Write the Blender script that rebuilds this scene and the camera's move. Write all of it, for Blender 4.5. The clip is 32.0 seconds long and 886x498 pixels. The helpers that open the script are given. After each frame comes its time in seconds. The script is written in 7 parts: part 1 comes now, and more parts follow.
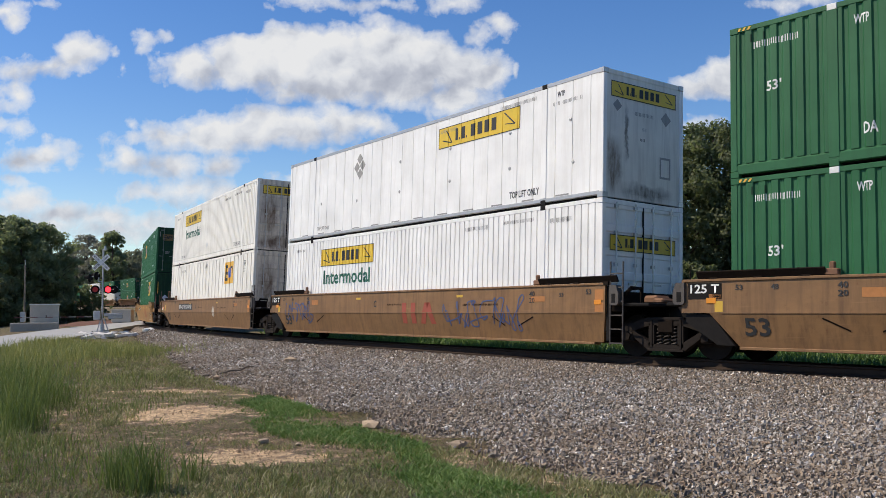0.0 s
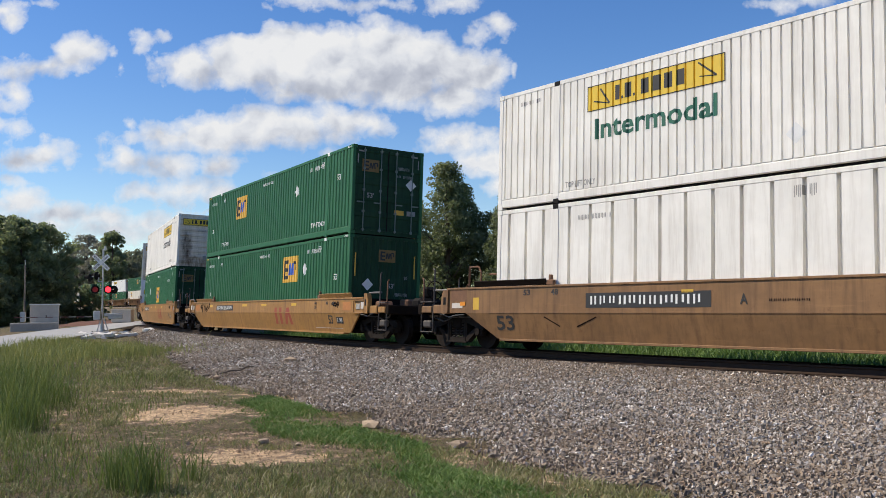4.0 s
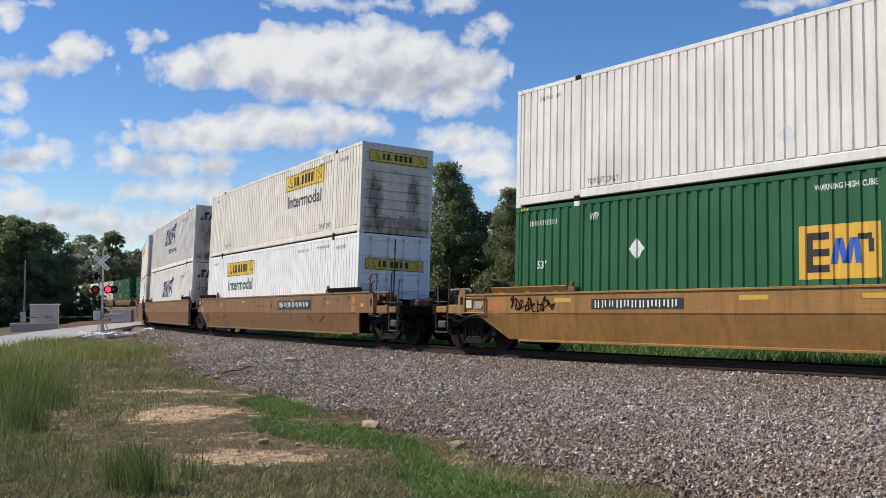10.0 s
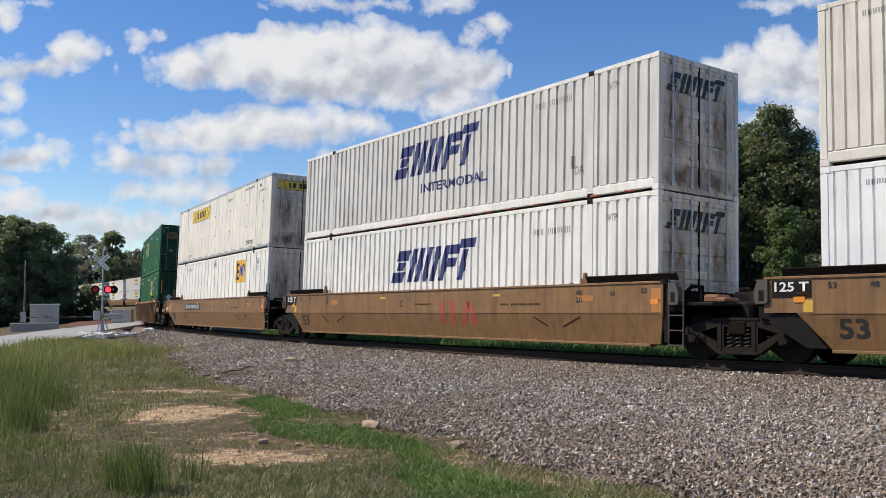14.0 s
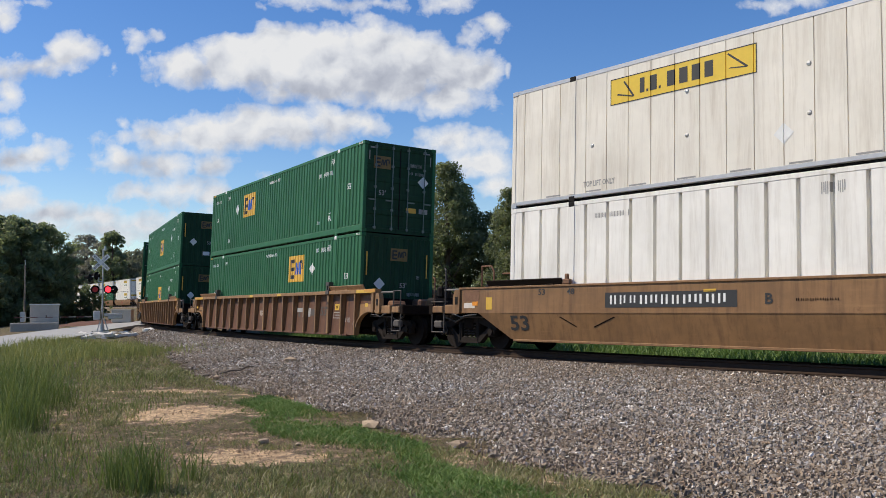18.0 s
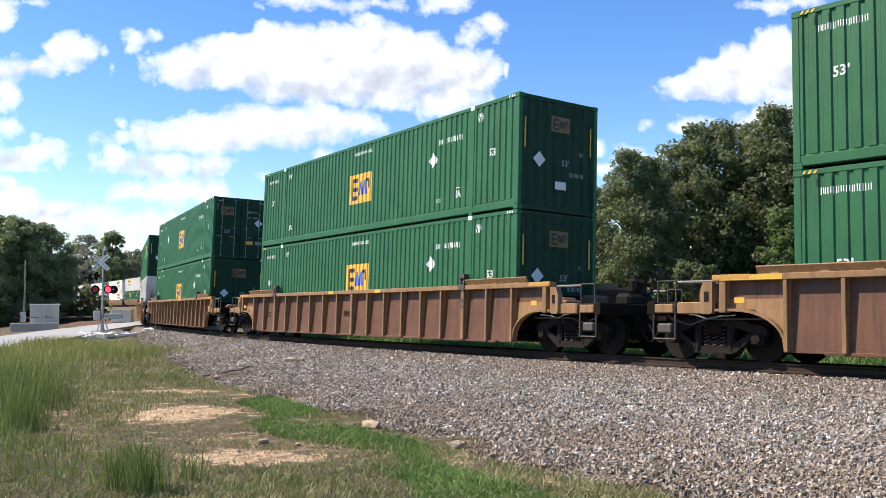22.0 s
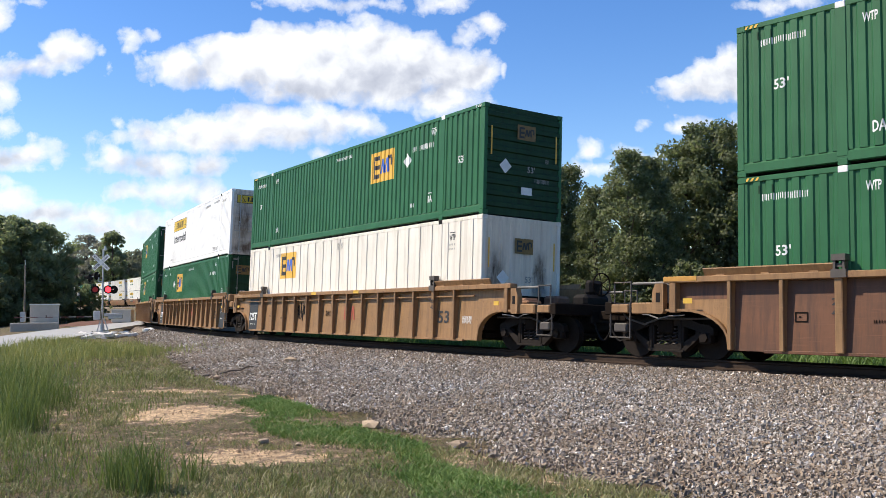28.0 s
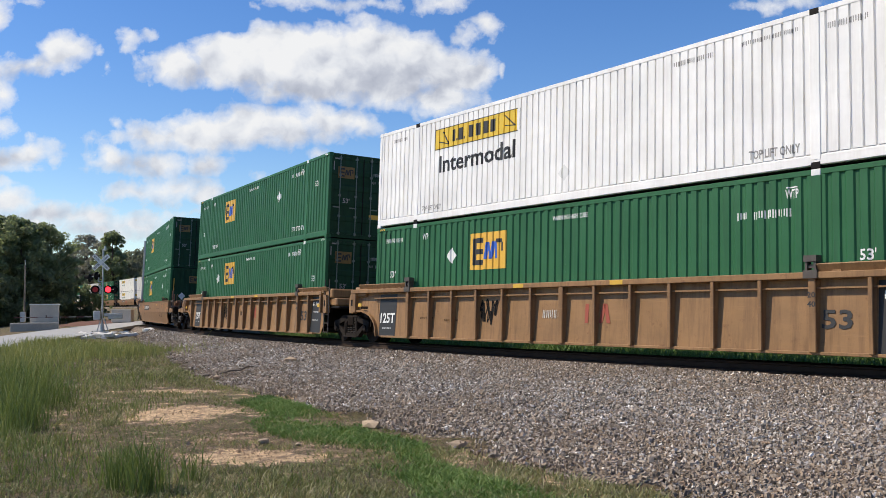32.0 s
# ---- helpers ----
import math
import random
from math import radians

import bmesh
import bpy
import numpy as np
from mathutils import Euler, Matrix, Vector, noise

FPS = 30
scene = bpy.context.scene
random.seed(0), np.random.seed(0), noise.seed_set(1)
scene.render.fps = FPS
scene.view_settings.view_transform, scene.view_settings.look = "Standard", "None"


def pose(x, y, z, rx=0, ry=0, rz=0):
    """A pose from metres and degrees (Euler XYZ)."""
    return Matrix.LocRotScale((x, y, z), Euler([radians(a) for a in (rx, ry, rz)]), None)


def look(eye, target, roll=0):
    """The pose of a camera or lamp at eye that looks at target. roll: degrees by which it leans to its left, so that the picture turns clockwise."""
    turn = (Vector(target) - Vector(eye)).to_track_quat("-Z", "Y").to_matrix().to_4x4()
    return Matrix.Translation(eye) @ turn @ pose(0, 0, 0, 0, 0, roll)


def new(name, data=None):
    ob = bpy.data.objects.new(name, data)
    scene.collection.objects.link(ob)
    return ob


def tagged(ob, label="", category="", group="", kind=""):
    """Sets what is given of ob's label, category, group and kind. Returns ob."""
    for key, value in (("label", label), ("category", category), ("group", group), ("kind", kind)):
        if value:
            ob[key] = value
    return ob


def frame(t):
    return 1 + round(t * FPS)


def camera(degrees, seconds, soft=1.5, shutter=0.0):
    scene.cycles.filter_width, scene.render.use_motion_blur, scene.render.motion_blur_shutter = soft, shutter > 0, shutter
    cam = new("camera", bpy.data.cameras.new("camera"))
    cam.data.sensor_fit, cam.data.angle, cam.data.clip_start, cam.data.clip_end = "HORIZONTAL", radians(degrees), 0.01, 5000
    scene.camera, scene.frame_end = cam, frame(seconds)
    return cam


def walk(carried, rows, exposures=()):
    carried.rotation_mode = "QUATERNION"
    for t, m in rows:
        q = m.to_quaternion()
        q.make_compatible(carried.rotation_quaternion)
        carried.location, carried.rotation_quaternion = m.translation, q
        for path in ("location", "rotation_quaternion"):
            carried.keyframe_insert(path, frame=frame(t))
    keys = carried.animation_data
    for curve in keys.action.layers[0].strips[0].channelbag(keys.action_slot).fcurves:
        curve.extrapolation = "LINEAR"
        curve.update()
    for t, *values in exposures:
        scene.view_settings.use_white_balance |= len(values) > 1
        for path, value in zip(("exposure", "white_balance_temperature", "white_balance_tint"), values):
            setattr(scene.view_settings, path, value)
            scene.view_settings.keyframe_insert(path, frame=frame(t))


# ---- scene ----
# ---- camera ----
CAM_H = 0.932
cam = camera(52.82, 32.0, soft=0.6)
CAM_POSE = Matrix.Translation((0, 0, CAM_H)) @ pose(0, 0, 0, 93.723, 0, 0) @ pose(0, 0, 0, 0, 0, -0.464)
walk(cam, [(0.0, CAM_POSE), (32.0, CAM_POSE)], exposures=[(0, -0.24), (1, -0.56), (2, -0.42), (4, -0.18), (6, 0.22), (7, 0.2), (8, 0.14), (9, -0.1), (10, -0.24), (11, -0.14), (12, -0.44), (13, -0.46), (14, -0.22), (17, -0.2), (18, -0.24), (19, 0.25), (20, 0.45), (21, 0.45), (25, 0.43), (28, 0.23), (30, -0.15), (32, -0.1)])

# ---- world, sun ----
SUN_EL = radians(49)
SUN_H = Vector((-0.995, 0.09)).normalized()
world = bpy.data.worlds.new("sky")
scene.world = world
world.use_nodes = True
wn = world.node_tree
sky = wn.nodes.new("ShaderNodeTexSky")
sky.sky_type = "NISHITA"
sky.sun_disc = False
sky.sun_elevation = SUN_EL
sky.sun_rotation = math.atan2(SUN_H.x, SUN_H.y)
sky.air_density, sky.dust_density, sky.ozone_density = 1.0, 0.15, 2.2
hs = wn.nodes.new("ShaderNodeHueSaturation")
hs.inputs["Hue"].default_value = 0.511
hs.inputs["Saturation"].default_value = 1.3
wn.links.new(sky.outputs[0], hs.inputs["Color"])
wn.links.new(hs.outputs[0], wn.nodes["Background"].inputs[0])
wn.nodes["Background"].inputs[1].default_value = 0.155
sun = new("sun", bpy.data.lights.new("sun", "SUN"))
sun.data.energy, sun.data.angle, sun.data.color = 5.5, radians(0.6), (1.0, 0.89, 0.73)
sun.matrix_world = look((0, 0, 60), Vector((0, 0, 60)) - Vector((SUN_H.x * math.cos(SUN_EL), SUN_H.y * math.cos(SUN_EL), math.sin(SUN_EL))))


# ---- materials ----
def nodes_of(name):
    mat = bpy.data.materials.new(name)
    mat.use_nodes = True
    return mat, mat.node_tree, mat.node_tree.nodes["Principled BSDF"]


def noise_node(nt, scale, detail=4.0, rough=0.6, vec=None, stretch=None):
    n = nt.nodes.new("ShaderNodeTexNoise")
    n.inputs["Scale"].default_value = scale
    n.inputs["Detail"].default_value = detail
    n.inputs["Roughness"].default_value = rough
    if vec is not None:
        if stretch:
            mp = nt.nodes.new("ShaderNodeMapping")
            mp.inputs["Scale"].default_value = stretch
            nt.links.new(vec, mp.inputs["Vector"])
            vec = mp.outputs[0]
        nt.links.new(vec, n.inputs["Vector"])
    return n.outputs["Fac"]


def ramp(nt, fac, stops):
    r = nt.nodes.new("ShaderNodeValToRGB")
    el = r.color_ramp.elements
    while len(el) < len(stops):
        el.new(0.5)
    for e, (p, c) in zip(el, stops):
        e.position = p
        e.color = (*c, 1) if len(c) == 3 else c
    nt.links.new(fac, r.inputs[0])
    return r.outputs[0]


def mix(nt, fac, a, b, blend="MIX"):
    m = nt.nodes.new("ShaderNodeMix")
    m.data_type, m.blend_type = "RGBA", blend
    for sock, v in ((m.inputs[0], fac), (m.inputs[6], a), (m.inputs[7], b)):
        if isinstance(v, (int, float)):
            sock.default_value = v
        elif isinstance(v, tuple):
            sock.default_value = (*v, 1)
        else:
            nt.links.new(v, sock)
    return m.outputs[2]


def math_node(nt, op, a, b=None, clamp=False):
    m = nt.nodes.new("ShaderNodeMath")
    m.operation, m.use_clamp = op, clamp
    for sock, v in zip(m.inputs, (a, b)):
        if v is None:
            continue
        if isinstance(v, (int, float)):
            sock.default_value = v
        else:
            nt.links.new(v, sock)
    return m.outputs[0]


def bump(nt, bsdf, height, strength, distance):
    b = nt.nodes.new("ShaderNodeBump")
    b.inputs["Strength"].default_value = strength
    b.inputs["Distance"].default_value = distance
    nt.links.new(height, b.inputs["Height"])
    nt.links.new(b.outputs[0], bsdf.inputs["Normal"])


def paint(name, color, dirt=(0.12, 0.08, 0.05), amount=0.35, rough=0.5, rust=0.0, streak=True, worn=0.0, smears=()):
    """Weathered enamel on steel: faded patches, vertical dirt streaks, rust freckles."""
    mat, nt, b = nodes_of(name)
    tc = nt.nodes.new("ShaderNodeTexCoord").outputs["Object"]
    fade = noise_node(nt, 0.9, 5, 0.6, tc)
    base = mix(nt, ramp(nt, fade, [(0.3, (0, 0, 0)), (0.75, (1, 1, 1))]), tuple(c * 0.9 for c in color), tuple(min(1, c * 1.08 + 0.01) for c in color))
    st = noise_node(nt, 2.2, 6, 0.7, tc, (3.0, 3.0, 0.22) if streak else (1, 1, 1))
    base = mix(nt, math_node(nt, "MULTIPLY", ramp(nt, st, [(0.46, (0, 0, 0)), (0.7, (1, 1, 1))]), amount), base, dirt)
    if worn:
        bl = noise_node(nt, 0.7, 7, 0.72, tc, (1.0, 1.0, 1.8))
        base = mix(nt, math_node(nt, "MULTIPLY", ramp(nt, bl, [(0.42, (0, 0, 0)), (0.66, (1, 1, 1))]), worn), base, tuple(c * 0.55 + 0.01 for c in color))
        sc = noise_node(nt, 1.6, 6, 0.7, tc, (0.5, 1.0, 9.0))
        base = mix(nt, math_node(nt, "MULTIPLY", ramp(nt, sc, [(0.6, (0, 0, 0)), (0.7, (1, 1, 1))]), worn * 0.8), base, tuple(min(1, c * 1.2 + 0.012) for c in color))
    if rust:
        rn = noise_node(nt, 7.0, 8, 0.75, tc)
        base = mix(nt, math_node(nt, "MULTIPLY", ramp(nt, rn, [(0.58, (0, 0, 0)), (0.68, (1, 1, 1))]), rust), base, (0.13, 0.055, 0.025))
    if smears:
        sep_ = nt.nodes.new("ShaderNodeSeparateXYZ")
        nt.links.new(tc, sep_.inputs[0])
        wob = math_node(nt, "MULTIPLY", math_node(nt, "SUBTRACT", noise_node(nt, 1.6, 4, 0.6, tc), 0.5), 0.5)
        run_ = ramp(nt, noise_node(nt, 2.4, 6, 0.7, tc, (1.0, 2.5, 0.5)), [(0.36, (0, 0, 0)), (0.62, (1, 1, 1))])
        for yc, wy, zc, hz, tint in smears:
            dy = math_node(nt, "ABSOLUTE", math_node(nt, "SUBTRACT", math_node(nt, "ADD", sep_.outputs[1], wob), yc))
            dz = math_node(nt, "ABSOLUTE", math_node(nt, "SUBTRACT", math_node(nt, "ADD", sep_.outputs[2], wob), zc))
            inside = math_node(nt, "MULTIPLY", math_node(nt, "SUBTRACT", 1.0, math_node(nt, "DIVIDE", dy, wy), True), math_node(nt, "SUBTRACT", 1.0, math_node(nt, "DIVIDE", dz, hz), True))
            f = math_node(nt, "MULTIPLY", math_node(nt, "MULTIPLY", inside, 2.2, True), math_node(nt, "ADD", math_node(nt, "MULTIPLY", run_, 0.75), 0.25), True)
            base = mix(nt, f, base, tint)
    nt.links.new(base, b.inputs["Base Color"])
    fine = noise_node(nt, 30, 3, 0.6, tc)
    b.inputs["Roughness"].default_value = rough
    b.inputs["Specular IOR Level"].default_value = 0.35
    bump(nt, b, fine, 0.12, 0.004)
    return mat


def plain(name, color, rough=0.6, metal=0.0, vary=0.15, scale=8.0, bumpy=0.0):
    mat, nt, b = nodes_of(name)
    tc = nt.nodes.new("ShaderNodeTexCoord").outputs["Object"]
    n = noise_node(nt, scale, 5, 0.65, tc)
    nt.links.new(mix(nt, n, tuple(c * (1 - vary) for c in color), tuple(min(1, c * (1 + vary)) for c in color)), b.inputs["Base Color"])
    b.inputs["Roughness"].default_value = rough
    b.inputs["Metallic"].default_value = metal
    if bumpy:
        bump(nt, b, n, 0.6, bumpy)
    return mat


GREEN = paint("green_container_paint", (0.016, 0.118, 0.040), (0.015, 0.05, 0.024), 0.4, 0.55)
WHITE = paint("white_container_paint", (0.84, 0.815, 0.745), (0.42, 0.36, 0.28), 0.35, 0.5)
CREAM = paint("cream_container_paint", (0.78, 0.735, 0.635), (0.4, 0.32, 0.23), 0.4, 0.55)
GREYW = paint("grey_white_container_paint", (0.66, 0.635, 0.58), (0.33, 0.28, 0.22), 0.4, 0.55)
BRIGHT = paint("bright_white_paint", (0.88, 0.87, 0.84), (0.55, 0.5, 0.43), 0.25, 0.45)
# Dirty green for container ends, also darkened to paint in their shade.
GREEN_D = paint("soiled_shade_green", (0.014, 0.052, 0.023), (0.014, 0.026, 0.017), 0.7, 0.55)
DOORW = paint("soiled_white_door", (0.70, 0.63, 0.53), (0.13, 0.10, 0.08), 0.7, 0.6, 0.35, smears=((0.7, 0.35, 1.5, 1.0, (0.16, 0.10, 0.06)), (-0.55, 0.3, 1.2, 0.9, (0.1, 0.07, 0.05)), (0.1, 1.6, 0.3, 0.35, (0.14, 0.09, 0.06))))
ENDW = paint("sooty_white_end", (0.76, 0.665, 0.53), (0.3, 0.24, 0.17), 0.4, 0.6, 0.1, smears=((0.78, 0.3, 1.1, 1.1, (0.10, 0.06, 0.035)), (-0.62, 0.25, 1.3, 0.9, (0.12, 0.075, 0.045)), (0.0, 1.7, 0.2, 0.45, (0.17, 0.11, 0.065))))
ENDG = paint("stained_grey_end", (0.80, 0.76, 0.68), (0.3, 0.26, 0.2), 0.35, 0.55, 0.0, smears=((0.95, 0.3, 0.7, 0.7, (0.17, 0.11, 0.07)), (-0.1, 0.9, 0.2, 0.22, (0.08, 0.055, 0.04)), (0.55, 0.06, 1.5, 0.7, (0.2, 0.18, 0.15))))
AMBER_D = plain("soiled_logo_amber", (0.2, 0.12, 0.03), 0.6, 0, 0.4)
RODG = plain("grey_green_rod_steel", (0.16, 0.19, 0.165), 0.5, 0.2, 0.3)
SLATE = plain("slate_lettering", (0.075, 0.078, 0.08), 0.6)
GREYD = plain("grey_placard_residue", (0.33, 0.32, 0.3), 0.7, 0, 0.35)
WORN = plain("worn_grey_brown_steel", (0.085, 0.072, 0.062), 0.65, 0.2, 0.4)
ORD = plain("dull_orange_panel", (0.42, 0.17, 0.045), 0.6, 0, 0.3)
ALU = plain("bare_aluminium", (0.5, 0.49, 0.47), 0.45, 0.6, 0.2)
TAN = paint("tan_car_paint", (0.258, 0.138, 0.056), (0.10, 0.054, 0.030), 0.7, 0.55, 0.5, worn=0.55)
YELLOW = paint("yellow_car_paint", (0.38, 0.195, 0.052), (0.17, 0.085, 0.038), 0.75, 0.5, 0.45, worn=0.6)
RUSTY = paint("rusty_brown_car_paint", (0.15, 0.064, 0.03), (0.055, 0.03, 0.022), 0.9, 0.6, 0.6, worn=0.85)
OCHRE = paint("ochre_rib_paint", (0.31, 0.172, 0.072), (0.11, 0.06, 0.03), 0.65, 0.55, 0.55, worn=0.5)
GRIME = plain("brown_grime_steel", (0.015, 0.010, 0.007), 0.85, 0.2, 0.5, 9, 0.004)
TRUCKM = plain("weathered_cast_steel", (0.024, 0.019, 0.016), 0.85, 0.1, 0.5, 7, 0.004)
SPRINGM = plain("worn_spring_steel", (0.06, 0.05, 0.043), 0.6, 0.2, 0.35)
PIPE = plain("dull_grey_pipe", (0.15, 0.14, 0.128), 0.6, 0.2, 0.3)
BLACK = plain("black_steel", (0.016, 0.014, 0.013), 0.65, 0.2, 0.4, 9, 0.003)
TREAD = plain("worn_wheel_steel", (0.02, 0.015, 0.012), 0.7, 0.2, 0.5)
RAILM = plain("rusted_rail_steel", (0.05, 0.034, 0.025), 0.75, 0.2, 0.4)
LOGO_Y = plain("logo_yellow", (0.72, 0.49, 0.035), 0.5, 0, 0.12)
AMBER = plain("logo_amber", (0.75, 0.43, 0.05), 0.5, 0, 0.12)
INK = plain("black_lettering", (0.025, 0.025, 0.025), 0.6)
NAVY = plain("navy_lettering", (0.03, 0.035, 0.13), 0.5)
BLUE = plain("blue_lettering", (0.04, 0.12, 0.5), 0.5)
SIGNW = plain("white_lettering", (0.75, 0.75, 0.72), 0.55)
FAINT = plain("faded_grey_lettering", (0.3, 0.29, 0.27), 0.6)
TEAL = plain("dark_green_lettering", (0.02, 0.12, 0.075), 0.6)
RED = plain("faded_red_lettering", (0.33, 0.07, 0.04), 0.65)
PALE = plain("pale_scrawl", (0.6, 0.55, 0.48), 0.7)
BLUEG = plain("blue_scrawl", (0.06, 0.09, 0.2), 0.6)
BAND = plain("weathered_amber_band", (0.5, 0.25, 0.045), 0.55, 0, 0.3)
ORANGE = plain("orange_reflector", (0.75, 0.27, 0.02), 0.35)
YREF = plain("yellow_reflector", (0.62, 0.38, 0.045), 0.5)
WOOD = plain("weathered_tie_wood", (0.09, 0.065, 0.05), 0.9, 0, 0.4, 6, 0.01)
GALV = plain("galvanised_steel", (0.42, 0.43, 0.43), 0.45, 0.6, 0.15)
CONCRETE = plain("concrete", (0.40, 0.365, 0.31), 0.85, 0, 0.2, 3, 0.004)
BRASS = plain("rust_orange_grime", (0.19, 0.095, 0.05), 0.75, 0.1, 0.5, 10, 0.004)


for dull in (TRUCKM, SPRINGM, GRIME, BLACK, TREAD, RAILM, GREEN_D, WOOD):
    dull.node_tree.nodes["Principled BSDF"].inputs["Specular IOR Level"].default_value = 0.12


# ---- track plan: s runs along the line, w to the side of the camera ----
RZ = -0.17
K_S = [-400, -40, -25, 10, 40, 90, 112, 196, 206, 420]
K_V = [0.0, 0.0, -0.0064, -0.0064, -0.0046, -0.0044, 0.0036, 0.0036, 0.0004, 0.0004]
DS = 0.5
S_G = np.arange(-290, 590, DS)
K_G = np.interp(S_G, K_S, K_V)
I0 = int(np.argmin(abs(S_G)))
TH_G = np.cumsum(K_G) * DS
TH_G = TH_G - TH_G[I0] + 0.6769
X_G = np.cumsum(-np.sin(TH_G)) * DS
Y_G = np.cumsum(np.cos(TH_G)) * DS
X_G = X_G - X_G[I0] + 6.505
Y_G = Y_G - Y_G[I0] + 17.10


def grade(s):
    """Rise of the line behind the crossing."""
    t = np.clip((np.asarray(s, float) - 75) / 130, 0, 1)
    return 2.0 * t * t * (3 - 2 * t)


def cant_of(s):
    return float(np.interp(s, [75, 115, 140, 170], [0.0423, 0.0, 0.0, -0.03]))


def on_track(s, w=0.0, z=0.0):
    x, y, th = (float(np.interp(s, S_G, g)) for g in (X_G, Y_G, TH_G))
    a = cant_of(s)
    w2, z2 = w * math.cos(a) - z * math.sin(a), w * math.sin(a) + z * math.cos(a)
    return Vector((x - math.cos(th) * w2, y - math.sin(th) * w2, z2 + float(grade(s))))


def chord_pose(s, half):
    """Pose of a body whose pivots ride the line at s - half and s + half; local x runs away along the line."""
    a, b = on_track(s - half), on_track(s + half)
    ex = (b - a).normalized()
    ey = Vector((-ex.y, ex.x, 0)).normalized()
    ez = ex.cross(ey)
    m = Matrix((ex, ey, ez)).transposed().to_4x4()
    m.translation = (a + b) / 2
    return m @ Matrix.Rotation(cant_of(s), 4, "X")


V0, ACC = 7.763, -0.0102


def run(t):
    """Way of the train since 16 s, towards smaller s."""
    return V0 * (t - 16) + ACC * (t - 16) ** 2


# ---- mesh helpers ----
SMALL = ("suspension_spring", "scuff", "hazard_stripe", "number_mark", "worn_lettering", "vent_cap", "emblem", "scrawl", "lettering")


def part(name, bm, material, parent, label=""):
    me = bm
    if isinstance(bm, bmesh.types.BMesh):
        me = bpy.data.meshes.new(name)
        bm.to_mesh(me)
        bm.free()
    if material and not me.materials:
        me.materials.append(material)
    ob = new(name, me)
    ob.parent = parent
    if label:
        ob["label"] = label
    if name in SMALL:
        ob["kind"] = "stuff"
    return ob


def thing(name, label, category, group="", kind="", m=None):
    ob = new(name)
    ob.empty_display_size = 0.2
    if m is not None:
        ob.matrix_world = m
    return tagged(ob, label, category, group, kind)


def box(bm, x0, x1, y0, y1, z0, z1, bevel=0.0, m=None):
    vs = [bm.verts.new(p) for p in ((x0, y0, z0), (x1, y0, z0), (x1, y1, z0), (x0, y1, z0), (x0, y0, z1), (x1, y0, z1), (x1, y1, z1), (x0, y1, z1))]
    fs = [bm.faces.new([vs[i] for i in q]) for q in ((3, 2, 1, 0), (4, 5, 6, 7), (0, 1, 5, 4), (1, 2, 6, 5), (2, 3, 7, 6), (3, 0, 4, 7))]
    if m is not None:
        bmesh.ops.transform(bm, matrix=m, verts=vs)
    if bevel:
        edges = list({e for f in fs for e in f.edges})
        bmesh.ops.bevel(bm, geom=edges, offset=bevel, segments=1, affect="EDGES", profile=0.5)
    return bm


def box_bm(*a, **k):
    return box(bmesh.new(), *a, **k)


def tube(bm, p, q, r, n=8, r2=None):
    p, q = Vector(p), Vector(q)
    m = Matrix.Translation((p + q) / 2) @ (q - p).to_track_quat("Z", "Y").to_matrix().to_4x4()
    bmesh.ops.create_cone(bm, cap_ends=True, segments=n, radius1=r, radius2=r if r2 is None else r2, depth=(q - p).length, matrix=m)
    return bm


def bent(bm, pts, r, n=6):
    """One round bar along a line of points."""
    pts = [Vector(p) for p in pts]
    dirs = [(b - a).normalized() for a, b in zip(pts, pts[1:])]
    side = dirs[0].orthogonal().normalized()
    rings = []
    for i, p in enumerate(pts):
        d0, d1 = dirs[max(0, i - 1)], dirs[min(i, len(dirs) - 1)]
        t = d0 + d1
        t = t.normalized() if t.length > 0.2 else d1
        side = side - t * side.dot(t)
        side = side.normalized() if side.length > 1e-4 else t.orthogonal().normalized()
        up_ = t.cross(side)
        wide = min(1.6, 1 / max(0.5, t.dot(d1)))
        rings.append([bm.verts.new(p + (side * math.cos(math.tau * k / n) + up_ * math.sin(math.tau * k / n)) * r * (wide if 0 < i < len(pts) - 1 else 1)) for k in range(n)])
    for a, b in zip(rings, rings[1:]):
        for k in range(n):
            bm.faces.new((a[k], a[(k + 1) % n], b[(k + 1) % n], b[k]))
    bm.faces.new(rings[0][::-1])
    bm.faces.new(rings[-1])
    return bm


def prism(bm, outline, y0, y1):
    """Extrude an outline of (x, z) points from y0 to y1."""
    a = [bm.verts.new((x, y0, z)) for x, z in outline]
    b = [bm.verts.new((x, y1, z)) for x, z in outline]
    bm.faces.new(a)
    bm.faces.new(b[::-1])
    n = len(a)
    for i in range(n):
        bm.faces.new((a[i], b[i], b[(i + 1) % n], a[(i + 1) % n]))
    bmesh.ops.recalc_face_normals(bm, faces=bm.faces)
    return bm


def sweep_x(bm, outline, x0, x1):
    """Extrude an outline of (y, z) points from x0 to x1."""
    a = [bm.verts.new((x0, y, z)) for y, z in outline]
    b = [bm.verts.new((x1, y, z)) for y, z in outline]
    bm.faces.new(a)
    bm.faces.new(b[::-1])
    n = len(a)
    for i in range(n):
        bm.faces.new((a[i], b[i], b[(i + 1) % n], a[(i + 1) % n]))
    bmesh.ops.recalc_face_normals(bm, faces=bm.faces)
    return bm


GLYPHS = {}


